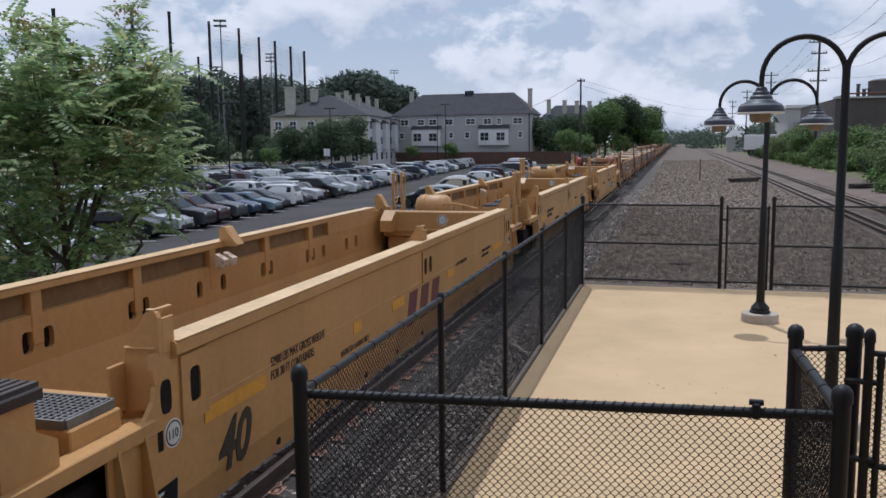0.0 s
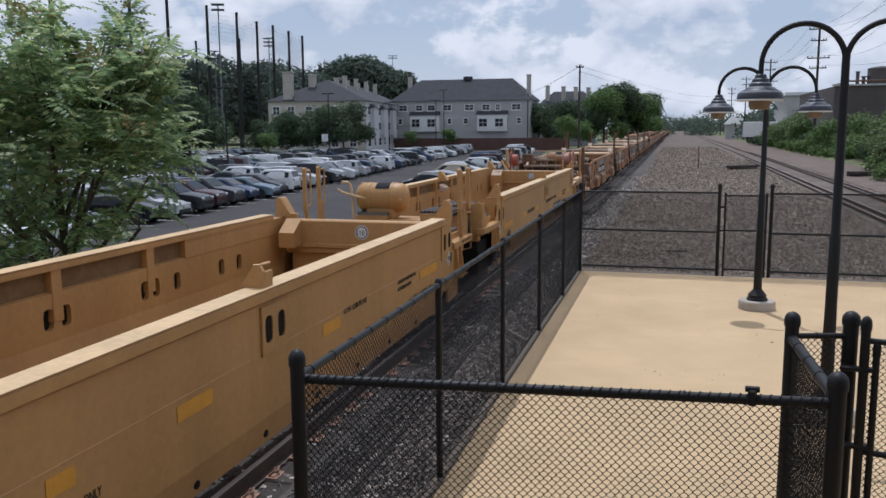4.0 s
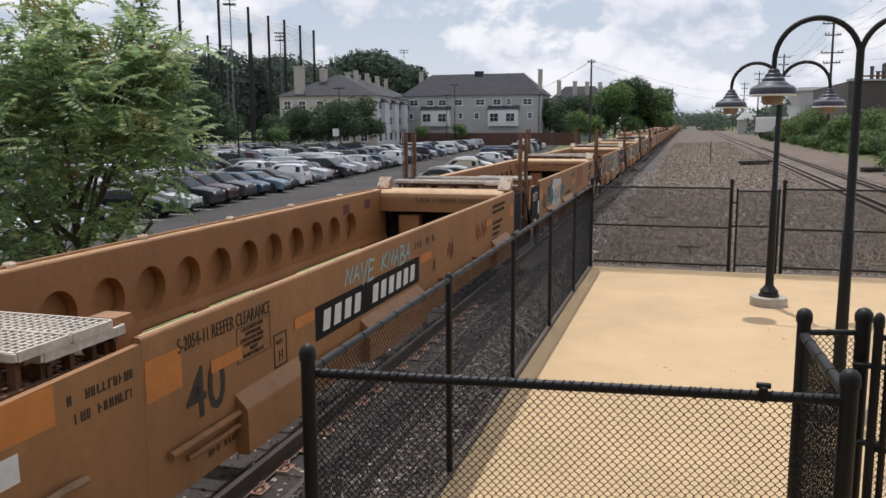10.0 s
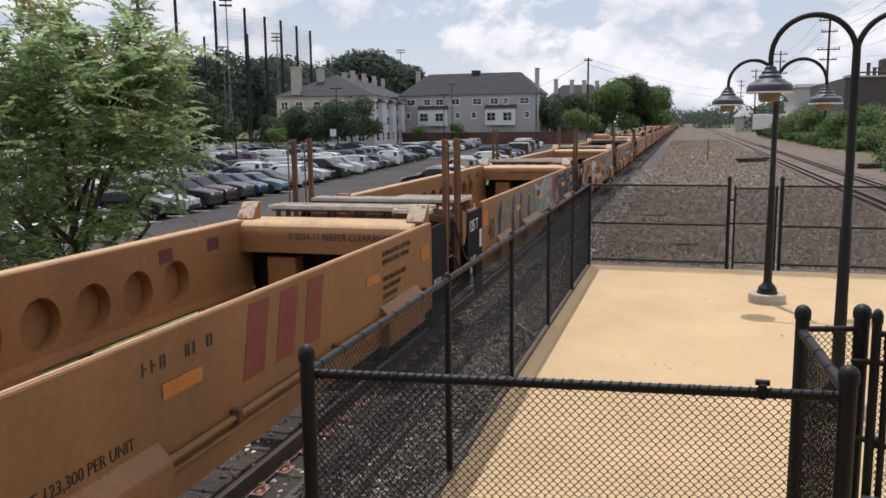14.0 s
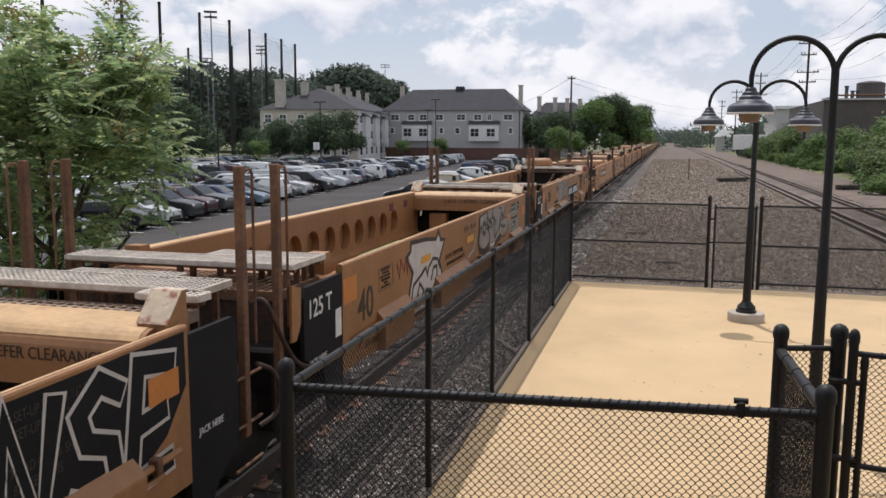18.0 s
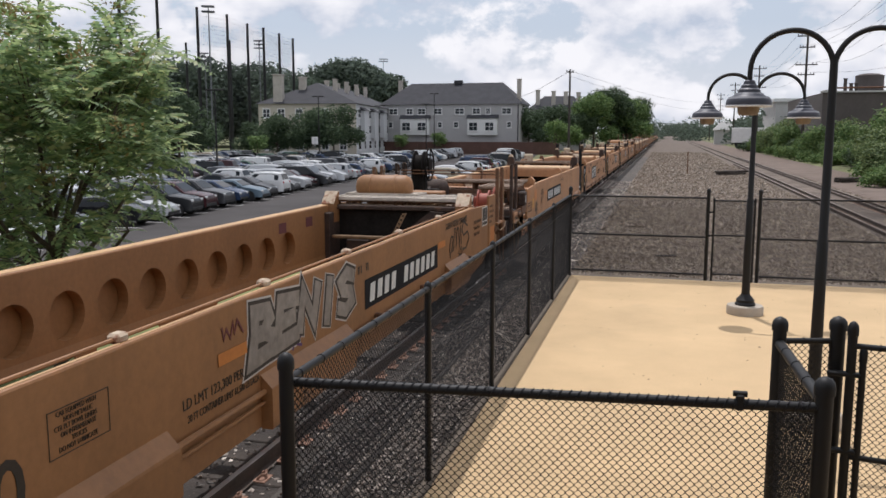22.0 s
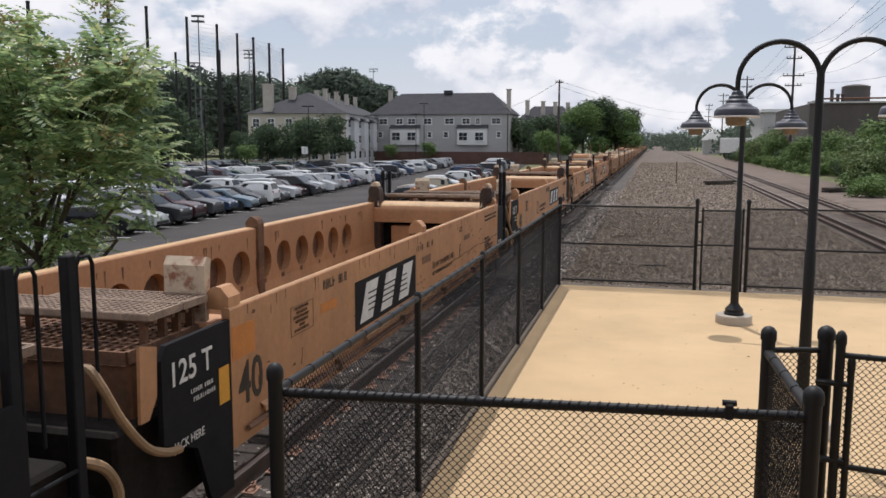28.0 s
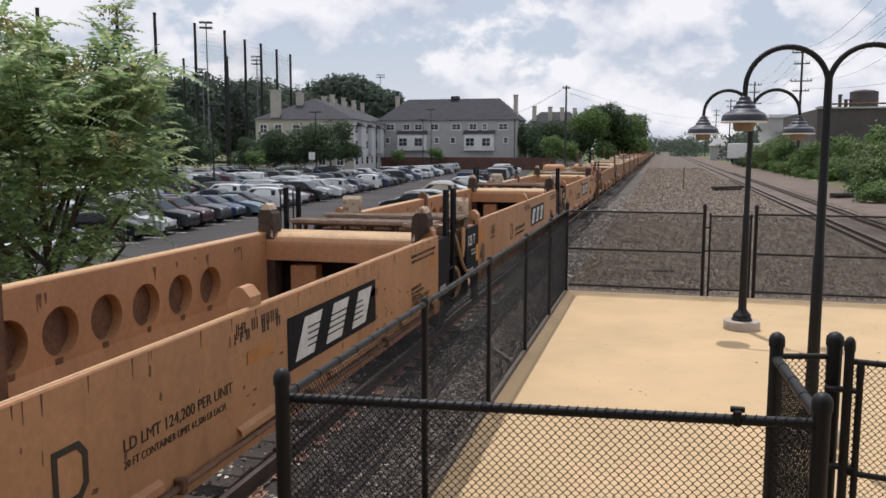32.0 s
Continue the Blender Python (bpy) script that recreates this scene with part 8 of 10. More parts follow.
lettering("20 FT CONTAINER LIMIT 61,500 LB EACH", 0.085, on_side(4.4, 1.26), STENCIL_K, B_SET[3], squeeze=0.72)
scrawl(B_SET[3], 5.5, 5.65, 1.26, 1.36, 4, SPRAY_R, 0.025, 44)
scrawl(B_SET[3], 1.9, 2.4, 1.45, 1.75, 6, SPRAY_R, 0.03, 4)
silver_piece(B_SET[3])
sprayed_word(B_SET[4], "BENIS", 3.55, 5.95, 1.36, 1.76, 0.15, SPRAY_G, ((0.25, SPRAY_W), (0.215, STENCIL_K)), 0.05, 0.07, 11, HW + 0.003, 0.9)
sprayed_word(B_SET[4], "K", 4.35, 4.6, 1.26, 1.36, 0.03, SPRAY_V, (), 0.03, 0.0, 5)
lettering("LD LMT 123,300 PER UNIT", 0.115, on_side(2.5, 1.27), STENCIL_K, B_SET[4], squeeze=0.9)
lettering("20 FT CONTAINER LIMIT 61,500 LB EACH", 0.085, on_side(2.56, 1.16), STENCIL_K, B_SET[4], squeeze=0.72)
scrawl(B_SET[4], 3.1, 3.4, 1.64, 1.78, 7, MAROON, 0.02, 45)
number_panel(B_SET[4], 6.3, 9.5, 1.23, 1.58)
lettering("S-2054-11 REEFER CLEARANCE", 0.15, on_side(10.0, 1.74), STENCIL_K, B_SET[4], squeeze=0.72)
stroke(B_SET[4], [(10.3, 1.26), (10.24, 1.4), (10.34, 1.6), (10.46, 1.58), (10.42, 1.4), (10.3, 1.34), (10.5, 1.36), (10.56, 1.7), (10.64, 1.7), (10.7, 1.44), (10.66, 1.36), (10.76, 1.7), (10.84, 1.68), (10.9, 1.36)], 0.028, STENCIL_K, x=HW + 0.007)
stroke(B_SET[4], [(10.9, 1.4), (10.98, 1.72), (11.04, 1.4)], 0.028, STENCIL_K, x=HW + 0.007)
stroke(B_SET[4], [(11.5, 1.66), (11.2, 1.76), (11.08, 1.62), (11.2, 1.52), (11.5, 1.56), (11.62, 1.44), (11.4, 1.28), (11.12, 1.3)], 0.032, STENCIL_K, x=HW + 0.007)
stroke(B_SET[4], [(10.7, 1.14), (10.95, 1.24), (10.8, 1.26), (11.05, 1.34), (10.95, 1.18), (11.2, 1.28)], 0.026, STENCIL_K, x=HW + 0.007)
lettering("L 261-6", 0.2, on_side(11.2, 0.82), STENCIL_K, B_SET[4], squeeze=0.7)
# peach set
number_panel(C_SET[0], 2.56, 5.8, 1.26, 1.61)
scrawl(C_SET[0], 1.1, 1.45, 1.2, 1.6, 6, FADED_K, 0.01, 15)
for i, letter in ((1, "E"), (2, "D"), (3, "C"), (4, "B")):
    e0 = 2.92 if i == 1 else 6.58
    emblem(C_SET[i], e0, e0 + (2.53 if i == 1 else 2.46), 1.08 if i == 1 else 1.19, 1.66 if i == 1 else 1.70)
    d0 = 5.79 if i == 1 else 3.5
    if i > 1:
        stroke(C_SET[i], [(d0, 1.2), (d0, 1.52), (d0 + 0.2, 1.52), (d0 + 0.26, 1.45), (d0 + 0.26, 1.27), (d0 + 0.2, 1.2), (d0, 1.2)], 0.045, STENCIL_K)
    lettering("LD LMT 124,200 PER UNIT", 0.125, on_side(d0 + 0.62, 1.31), STENCIL_K, C_SET[i], squeeze=1.0)
    lettering("20 FT CONTAINER LIMIT 61,500 LB EACH", 0.078, on_side(d0 + 0.62, 1.20), STENCIL_K, C_SET[i], squeeze=0.92)
    bars(C_SET[i], e0 - 0.95, 1.74, 0.8, 0.1, 9, STENCIL_K, 60 + i)
    for z, row in ((1.745, "SIDE BRG SET-UP HGT 5-1/16\" +/-1/16\" FEMALE"), (1.67, "SIDE BRG SET-UP HGT 5-3/16\" +/-1/16\" MALE"), (1.225, "NO. 24 BRAKE BEAMS"), (1.17, "36 INCH WHEELS")):
        lettering(row, 0.062, on_side(10.55, z), STENCIL_K, C_SET[i], squeeze=1.0)
    bars(C_SET[i], 10.53, 1.285, 0.5, 0.05, 14, STENCIL_K, 71)
    bars(C_SET[i], 10.53, 1.115, 0.95, 0.05, 22, STENCIL_K, 72)
    bars(C_SET[i], 10.53, 1.055, 0.9, 0.05, 20, STENCIL_K, 73)
    decal(C_SET[i], rect(11.51, 11.94, 1.46, 1.65), PATCH_OLD, "reflective_patch")
    decal(C_SET[i], rect(8.62, 9.12, 1.5, 1.59), PEACH_DARK, "faded_patch")
# a long crease and scratches in the side of one unit
u = C_SET[1]
lettering("F", 0.33, on_side(8.26, 1.25), STENCIL_K, u, squeeze=0.9)
bars(u, 8.24, 1.74, 0.25, 0.035, 8, PEACH_DARK, 81)
bars(u, 8.24, 1.69, 0.25, 0.035, 8, PEACH_DARK, 82)
for pts in ([(7.6, 1.245), (7.93, 1.255), (8.3, 1.24), (8.67, 1.27), (9.1, 1.255), (9.5, 1.29), (9.88, 1.28)], [(10.0, 1.275), (10.24, 1.26), (10.53, 1.265)], [(11.21, 1.265), (11.5, 1.285), (11.7, 1.27), (11.95, 1.285)], [(9.96, 1.5), (10.05, 1.545), (10.22, 1.565)], [(5.5, 1.22), (5.6, 1.2)], [(5.68, 1.21), (5.76, 1.2)], [(9.2, 1.61), (9.32, 1.64)]):
    stroke(u, pts, 0.016, RUST, "crease", x=HW + 0.0052)
scrawl(B_SET[0], 8.8, 9.6, 1.3, 1.66, 12, SPRAY_R, 0.022, 61)
for i in (0, 1, 2, 3):
    decal(B_SET[i], rect(11.5, 11.86, 1.46, 1.66), PATCH_O, "reflective_patch", HW + 0.0062)
    for k, row in enumerate(("SIDE BRG SET-UP HGT 5-1/16\" FEMALE", "SIDE BRG SET-UP HGT 5-3/16\" MALE", "", "2 INCH TREAD COND. SHOES", "SPECIAL BRAKE BEAMS", "SEE BADGE PLATE", "36 INCH WHEELS")):
        if row:
            lettering(row, 0.085, on_side(10.05, 1.76 - 0.1 * k), STENCIL_K, B_SET[i], squeeze=0.72)

# ---- car park ----
LOT_A = math.atan(0.105)                     # the rows run a little to the left of the tracks
def lot(uu, ww, z=-1.6, turn=0.0):
    """uu metres left of the first row's front edge, ww metres along the rows."""
    c, s = math.cos(LOT_A), math.sin(LOT_A)
    return pose(-25.0 - uu * c - ww * s, 35.0 - uu * s + ww * c, z, 0, 0, math.degrees(LOT_A) + turn)


lot_mesh = Mesh()
lot_c = [lot(uu, ww).translation for uu, ww in ((-13.5, -60), (46, -60), (46, 175), (-13.5, 175))]
lot_mesh.add([(p.x, p.y, -1.6) for p in lot_c] + [(p.x, p.y, -1.75) for p in lot_c], [(3, 2, 1, 0), (0, 1, 5, 4), (1, 2, 6, 5), (2, 3, 7, 6), (3, 0, 4, 7)])
structure("car_park", lot_mesh, ASPHALT, "grey asphalt car park")
structure("grass_verge", sheet([-15.2, -15, -11.2, -10.2, -9.6], [-1.65, -1.56, -1.56, -1.5, -1.4], -40, 70, 20), GRASS, "sunlit grass verge between the railway and the car park")
lines = Mesh()
ROWS = [(-9.6, 90, 22, 130), (2.6, -90, -20, 130), (7.9, 90, -20, 118), (17.8, -90, -8, 104), (23.1, 90, -6, 104), (33, -90, 14, 100), (38.3, 90, 16, 104)]
STALL = 2.65
for uu, turn, w0, w1 in ROWS:
    k = w0
    while k < w1:
        m = lot(uu, k)
        q = [m @ Vector(p) for p in ((-2.5, -0.055, 0.005), (2.5, -0.055, 0.005), (2.5, 0.055, 0.005), (-2.5, 0.055, 0.005))]
        lines.add([(p.x, p.y, p.z) for p in q], [(0, 1, 2, 3)])
        k += STALL
structure("stall_lines", lines, LINE_PAINT, "worn white parking stall lines")

PAINTS = {}
for nm, c, rg in (("white", (0.72, 0.72, 0.71), 0.3), ("silver", (0.46, 0.47, 0.48), 0.28), ("grey", (0.06, 0.062, 0.066), 0.28), ("black", (0.015, 0.016, 0.018), 0.25), ("dark_blue", (0.03, 0.05, 0.10), 0.25),
                  ("light_blue", (0.12, 0.17, 0.21), 0.28), ("maroon", (0.05, 0.014, 0.017), 0.25), ("red", (0.34, 0.03, 0.02), 0.25), ("green", (0.05, 0.10, 0.07), 0.25), ("beige", (0.42, 0.36, 0.27), 0.3)):
    PAINTS[nm] = material(nm + "_car_paint", c, rg, 0.15 if nm in ("silver", "grey", "light_blue") else 0.0, tone=0.05, scale=0.5, bump=0, coat=0.6 if nm in ("white", "silver", "beige") else 0.22)
    PAINTS[nm].node_tree.nodes["Principled BSDF"].inputs["Specular IOR Level"].default_value = 0.25
TRIM = material("black_plastic_trim", (0.02, 0.02, 0.02), 0.6, tone=0.1, bump=0)

CAR_SHAPES = {
    # outline of (y, z) from the tail's foot over the roof to the nose's foot; half width; window posts
    "sedan": dict(out=[(-2.25, 0.32), (-2.3, 0.62), (-2.24, 0.93), (-1.62, 1.0), (-0.95, 1.39), (-0.4, 1.45), (0.2, 1.43), (0.95, 1.0), (1.75, 0.88), (2.2, 0.74), (2.3, 0.52), (2.25, 0.3)], w=0.88, belt=0.98, cab=(3, 7)),
    "suv": dict(out=[(-2.2, 0.4), (-2.28, 0.75), (-2.22, 1.1), (-1.98, 1.64), (-1.3, 1.74), (0.1, 1.72), (0.92, 1.14), (1.7, 1.06), (2.18, 0.92), (2.28, 0.6), (2.2, 0.38)], w=0.92, belt=1.12, cab=(2, 6)),
    "wagon": dict(out=[(-2.0, 0.34), (-2.08, 0.66), (-2.02, 0.98), (-1.72, 1.40), (-1.0, 1.52), (0.1, 1.5), (0.98, 1.04), (1.62, 0.9), (2.0, 0.74), (2.08, 0.5), (2.0, 0.32)], w=0.87, belt=1.0, cab=(2, 6)),
    "van": dict(out=[(-2.45, 0.36), (-2.52, 0.8), (-2.48, 1.1), (-2.3, 1.68), (-1.6, 1.78), (0.5, 1.75), (1.4, 1.15), (2.1, 0.98), (2.45, 0.8), (2.52, 0.5), (2.45, 0.34)], w=0.96, belt=1.1, cab=(2, 6)),
}


def car_meshes(kind):
    """Shared meshes of one body style: body, side windows, screens, lights, wheel."""
    S = CAR_SHAPES[kind]
    out, w, belt, (c0, c1) = S["out"], S["w"], S["belt"], S["cab"]
    top = max(z for _, z in out)

    def half(z, y):
        k = max(0.0, (z - belt) / (top - belt))
        nose = max(0.0, abs(y) - 1.75) * 0.28
        low = 0.05 if z < 0.45 else 0.0
        return w - 0.20 * k - nose - low
    body = Mesh()
    n = len(out)
    lv, rv = [(-half(z, y), y, z) for y, z in out], [(half(z, y), y, z) for y, z in out]
    # shoulder loops a little inside, so that roof and bonnet are rounded
    li = [(-half(z, y) * 0.86, y * 0.995, z + 0.035 if z > 0.5 else z) for y, z in out]
    ri = [(half(z, y) * 0.86, y * 0.995, z + 0.035 if z > 0.5 else z) for y, z in out]
    body.add(lv + li + ri + rv, [(a * n + i, a * n + i + 1, (a + 1) * n + i + 1, (a + 1) * n + i) for a in range(3) for i in range(n - 1)])
    # sides down to the sill, split at the belt line
    for s, vs in ((-1, lv), (1, rv)):
        sill = [(s * (w - 0.04), y, 0.3) for y, _ in out]
        mid = [(s * half(min(z, belt), y) * 1.0, y, min(z, belt)) for y, z in out]
        body.add(sill + mid, [(i, i + 1, n + i + 1, n + i) for i in range(n - 1)])
        body.add(mid + vs, [(i, i + 1, n + i + 1, n + i) for i in range(n - 1)])
    arches = Mesh()
    wy = (-1.38, 1.38)
    for s in (-1, 1):
        for y in wy:
            arches.cyl((s * (w - 0.2), y, 0.36), (s * (w + 0.004), y, 0.36), 0.385, 18)
    glass = Mesh()
    cab = out[c0:c1 + 1]
    yb = [p[0] for p in cab]
    for s in (-1, 1):
        pts = []
        a, b = cab[0], cab[-1]
        up = [p for p in cab[1:-1]]
        outl = [(a[0] + 0.34, belt + 0.05)] + [(p[0] + (0.1 if i == 0 else (-0.06 if i == len(up) - 1 else 0)), p[1] - 0.1) for i, p in enumerate(up)] + [(b[0] - 0.3, belt + 0.05)]
        glass.add([(s * (half(z, y) + 0.008), y, z) for y, z in outl], [tuple(range(len(outl)))])
        for yp in ((-0.35,) if kind == "sedan" else (-0.4, -1.35)):
            body.box(s * (half(belt + 0.03, yp) - 0.03), s * (half(belt + 0.03, yp) + 0.012), yp - 0.035, yp + 0.035, belt, belt + 0.05)
        body.box(s * (w - 0.02), s * (w + 0.14), b[0] - 0.42, b[0] - 0.28, belt + 0.02, belt + 0.15, 0.02)
    for i, j in ((c0, c0 + 1), (c1 - 1, c1)):
        (ya, za), (ybb, zb) = out[i], out[j]
        for t0, t1 in ((0.12, 0.9),):
            p, q = (ya + (ybb - ya) * t0, za + (zb - za) * t0), (ya + (ybb - ya) * t1, za + (zb - za) * t1)
            dy, dz = (zb - za), -(ybb - ya)
            l = math.hypot(dy, dz)
            oy, oz = -dy / l * 0.012, -dz / l * 0.012
            ha, hb = half(p[1], p[0]) * 0.86, half(q[1], q[0]) * 0.86
            glass.add([(-ha, p[0] + oy, p[1] + oz + 0.036), (ha, p[0] + oy, p[1] + oz + 0.036), (hb, q[0] + oy, q[1] + oz + 0.036), (-hb, q[0] + oy, q[1] + oz + 0.036)], [(0, 1, 2, 3)])
    ye, yf = out[0][0], out[-1][0]
    zl = 0.66 if kind != "suv" else 0.82
    lights = {}
    for sd, q in (("l", -1), ("r", 1)):
        lights["headlight" + sd] = Mesh().box(q * (w - 0.42), q * (w - 0.14), yf - 0.12, yf + 0.045, zl, zl + 0.13, 0.03)
        lights["tail_light" + sd] = Mesh().box(q * (w - 0.36), q * (w - 0.12), ye - 0.06, ye + 0.1, zl + 0.08, zl + 0.26, 0.03)
    front = Mesh().box(-w + 0.18, w - 0.18, yf - 0.1, yf + 0.05, 0.32, 0.5, 0.03)
    rear = Mesh().box(-w + 0.18, w - 0.18, ye - 0.055, ye + 0.1, 0.34, 0.5, 0.03)
    wheel = Mesh().lathe((0, 0, 0), [(0.19, -0.1), (0.3, -0.105), (0.325, -0.08), (0.325, 0.08), (0.3, 0.105), (0.19, 0.1)], 20)
    rim = Mesh().lathe((0, 0, 0), [(0.02, -0.095), (0.2, -0.09), (0.205, 0.09), (0.02, 0.095)], 14)
    r = {}
    for k, m, mat, sm in (("body", body, PAINTS["white"], True), ("wheel_arch", arches, TRIM, False), ("windows", glass, CAR_GLASS, False), ("front_bumper", front, TRIM, False), ("rear_bumper", rear, TRIM, False),
                          ("wheel", wheel, TYRE, True), ("rim", rim, RIM, True), *[(k, v, HEADLIGHT if k[0] == "h" else TAILLIGHT, False) for k, v in lights.items()]):
        r[k] = m.data(k, sm)
        r[k].materials.append(mat)
    return r


CAR_PARTS = {k: car_meshes(k) for k in CAR_SHAPES}
WORD = {"sedan": "sedan", "suv": "sport utility vehicle", "wagon": "hatchback", "van": "minivan"}


def parked_car(kind, colour, m, detail):
    c = thing("car", colour.replace("_", " ") + " " + WORD[kind] + " parked in a car park stall", "car", "parked cars", m)
    P = CAR_PARTS[kind]
    body = part("body", P["body"], None, c)
    body.material_slots[0].link = "OBJECT"
    body.material_slots[0].material = PAINTS[colour]
    part("glazing", P["windows"], None, c)
    if detail:
        tagged(part("wheel_arch", P["wheel_arch"], None, c), kind="stuff")
        for nm in ("headlight", "tail_light"):
            for sd in "lr":
                part(nm, P[nm + sd], None, c)
        part("front_bumper", P["front_bumper"], None, c)
        part("rear_bumper", P["rear_bumper"], None, c)
    w = CAR_SHAPES[kind]["w"]
    for s in (-1, 1):
        for y in (-1.38, 1.38):
            if detail or s > 0:
                o = part("wheel", P["wheel"], None, c)
                o.matrix_local = pose(s * (w - 0.1), y, 0.325, 0, 90, 0)
                if detail:
                    part("rim", P["rim"], None, o)
    return c


rnd = random.Random(21)
COLOURS = ["white"] * 6 + ["silver"] * 8 + ["grey"] * 7 + ["black"] * 8 + ["dark_blue"] * 2 + ["light_blue", "maroon", "green", "beige"]
FIRST = {-2: ("sedan", "beige"), -1: ("sedan", "black"), 0: ("sedan", "silver"), 1: ("suv", "black"), 2: ("suv", "maroon"), 3: ("suv", "grey"), 4: ("wagon", "dark_blue"), 5: ("sedan", "light_blue"), 6: ("wagon", "grey"), 7: ("suv", "white")}
for r, (uu, turn, w0, w1) in enumerate(ROWS):
    k, i = w0, 0
    while k < w1 - STALL:
        near = (r in (1, 2) and k < 60) or (r == 0 and k < 70)
        kind, colour = rnd.choice(["sedan", "sedan", "suv", "suv", "wagon", "van"]), rnd.choice(COLOURS)
        n1 = round((k - 4.0) / STALL)
        if r == 1 and n1 in FIRST:
            kind, colour = FIRST[n1]
        flip = rnd.random() < 0.3 or (r == 1 and n1 == 7)
        if r == 1 and n1 < 7:
            flip = False
        if rnd.random() > (0.02 if r == 1 else 0.07):
            parked_car(kind, colour, lot(uu + rnd.uniform(-0.25, 0.25), k + STALL / 2 + rnd.uniform(-0.15, 0.15), -1.6, turn + (180 if flip else 0) + rnd.uniform(-1.5, 1.5)), near)
        k += STALL
        i += 1


def lot_lamp(x, y, top, heads=2):
    l = thing("car_park_lamp", "tall dark car park lamp post with flat heads", "street lamp", "car park lamps", pose(x, y, -1.6))
    part("pole", Mesh().lathe((0, 0, 0), [(0.22, 0), (0.22, 0.7), (0.09, 0.72), (0.07, top)], 12), BLACK, l, smooth=True)
    for s in ((-1, 1) if heads == 2 else (1,)):
        part("head", Mesh().box(s * 0.1, s * 0.95, -0.2, 0.2, top - 0.05, top + 0.12, 0.04), BLACK, l)
    return l


for x, y, top in ((-43.3, 75, 8.9), (-51.6, 120, 10.2), (-48.2, 168, 10.6), (-58.5, 168, 10.3), (-45.9, 166, 12.6)):
    lot_lamp(x, y, top)
sg = thing("parking_sign", "white parking sign on a grey post", "sign", at=pose(-51.0, 117, -1.6))
part("post", Mesh().cyl((0, 0, 0), (0, 0, 4.0), 0.05, 8), RIM, sg)
part("panel", Mesh().box(-0.5, 0.5, -0.03, 0.0, 3.0, 4.1, 0.01), LAMP_WHITE, sg, "white sign panel")

# ---- foliage ----
LEAF_A = island_material("bright_compound_leaves", [(0.0, (0.14, 0.22, 0.105)), (0.5, (0.27, 0.365, 0.165)), (0.86, (0.42, 0.50, 0.225)), (1.0, (0.56, 0.53, 0.26))], 0.4, 0.6)
LEAF_SEED = island_material("yellow_brown_seed_clusters", [(0.0, (0.22, 0.17, 0.06)), (1.0, (0.34, 0.24, 0.09))], 0.8, 0.25)
# Lifted a little for the haze over the trees past the car park.
LEAF_B = island_material("dark_tree_leaves", [(0.0, (0.042, 0.068, 0.036)), (0.6, (0.066, 0.102, 0.05)), (1.0, (0.1, 0.142, 0.066))], 0.85, 0.25)
LEAF_C = island_material("light_green_leaves", [(0.0, (0.06, 0.115, 0.035)), (0.6, (0.125, 0.20, 0.06)), (1.0, (0.21, 0.28, 0.095))], 0.8, 0.32)
LEAF_D = island_material("sunlit_shrub_leaves", [(0.0, (0.06, 0.095, 0.035)), (0.5, (0.12, 0.175, 0.062)), (1.0, (0.24, 0.29, 0.11))], 0.7, 0.36)
# Pale bluish greens put distance haze into the leaf colour.
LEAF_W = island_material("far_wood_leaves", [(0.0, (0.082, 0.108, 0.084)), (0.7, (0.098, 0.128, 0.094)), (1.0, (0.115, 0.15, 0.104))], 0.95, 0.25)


def leaf_cloud(lobes, n, size, seed, hollow=0.55):
    """n leaf blades scattered through ellipsoid lobes (x, y, z, rx, ry, rz); a fresh mesh."""
    rg = np.random.default_rng(seed)
    L = np.array(lobes, float)
    vol = (L[:, 3] * L[:, 4] * L[:, 5]) ** 0.67
    pick = rg.choice(len(L), n, p=vol / vol.sum())
    d = rg.normal(size=(n, 3))
    d /= np.linalg.norm(d, axis=1)[:, None]
    rad = hollow + (1 - hollow) * rg.random(n) ** 0.6
    rad *= 1 + 0.12 * np.sin(d[:, 0] * 7 + d[:, 2] * 9 + seed) + 0.1 * np.sin(d[:, 1] * 13 + d[:, 2] * 5)
    c = L[pick, :3] + d * rad[:, None] * L[pick, 3:6]
    a = rg.normal(size=(n, 3))
    a[:, 2] *= 0.6
    a /= np.linalg.norm(a, axis=1)[:, None]
    b = np.cross(a, d + 0.4 * rg.normal(size=(n, 3)))
    b /= np.linalg.norm(b, axis=1)[:, None] + 1e-9
    s = size * rg.uniform(0.6, 1.4, n)[:, None]
    v = np.stack([c - a * s, c + b * s * 0.45 - a * s * 0.1, c + a * s, c - b * s * 0.45 - a * s * 0.1], 1).reshape(-1, 3)
    f = np.arange(4 * n).reshape(-1, 4)
    return v, f


def leaf_data(name, v, f, mat):
    me = bpy.data.meshes.new(name)
    me.from_pydata(v.tolist(), [], f.tolist())
    me.materials.append(mat)
    return me


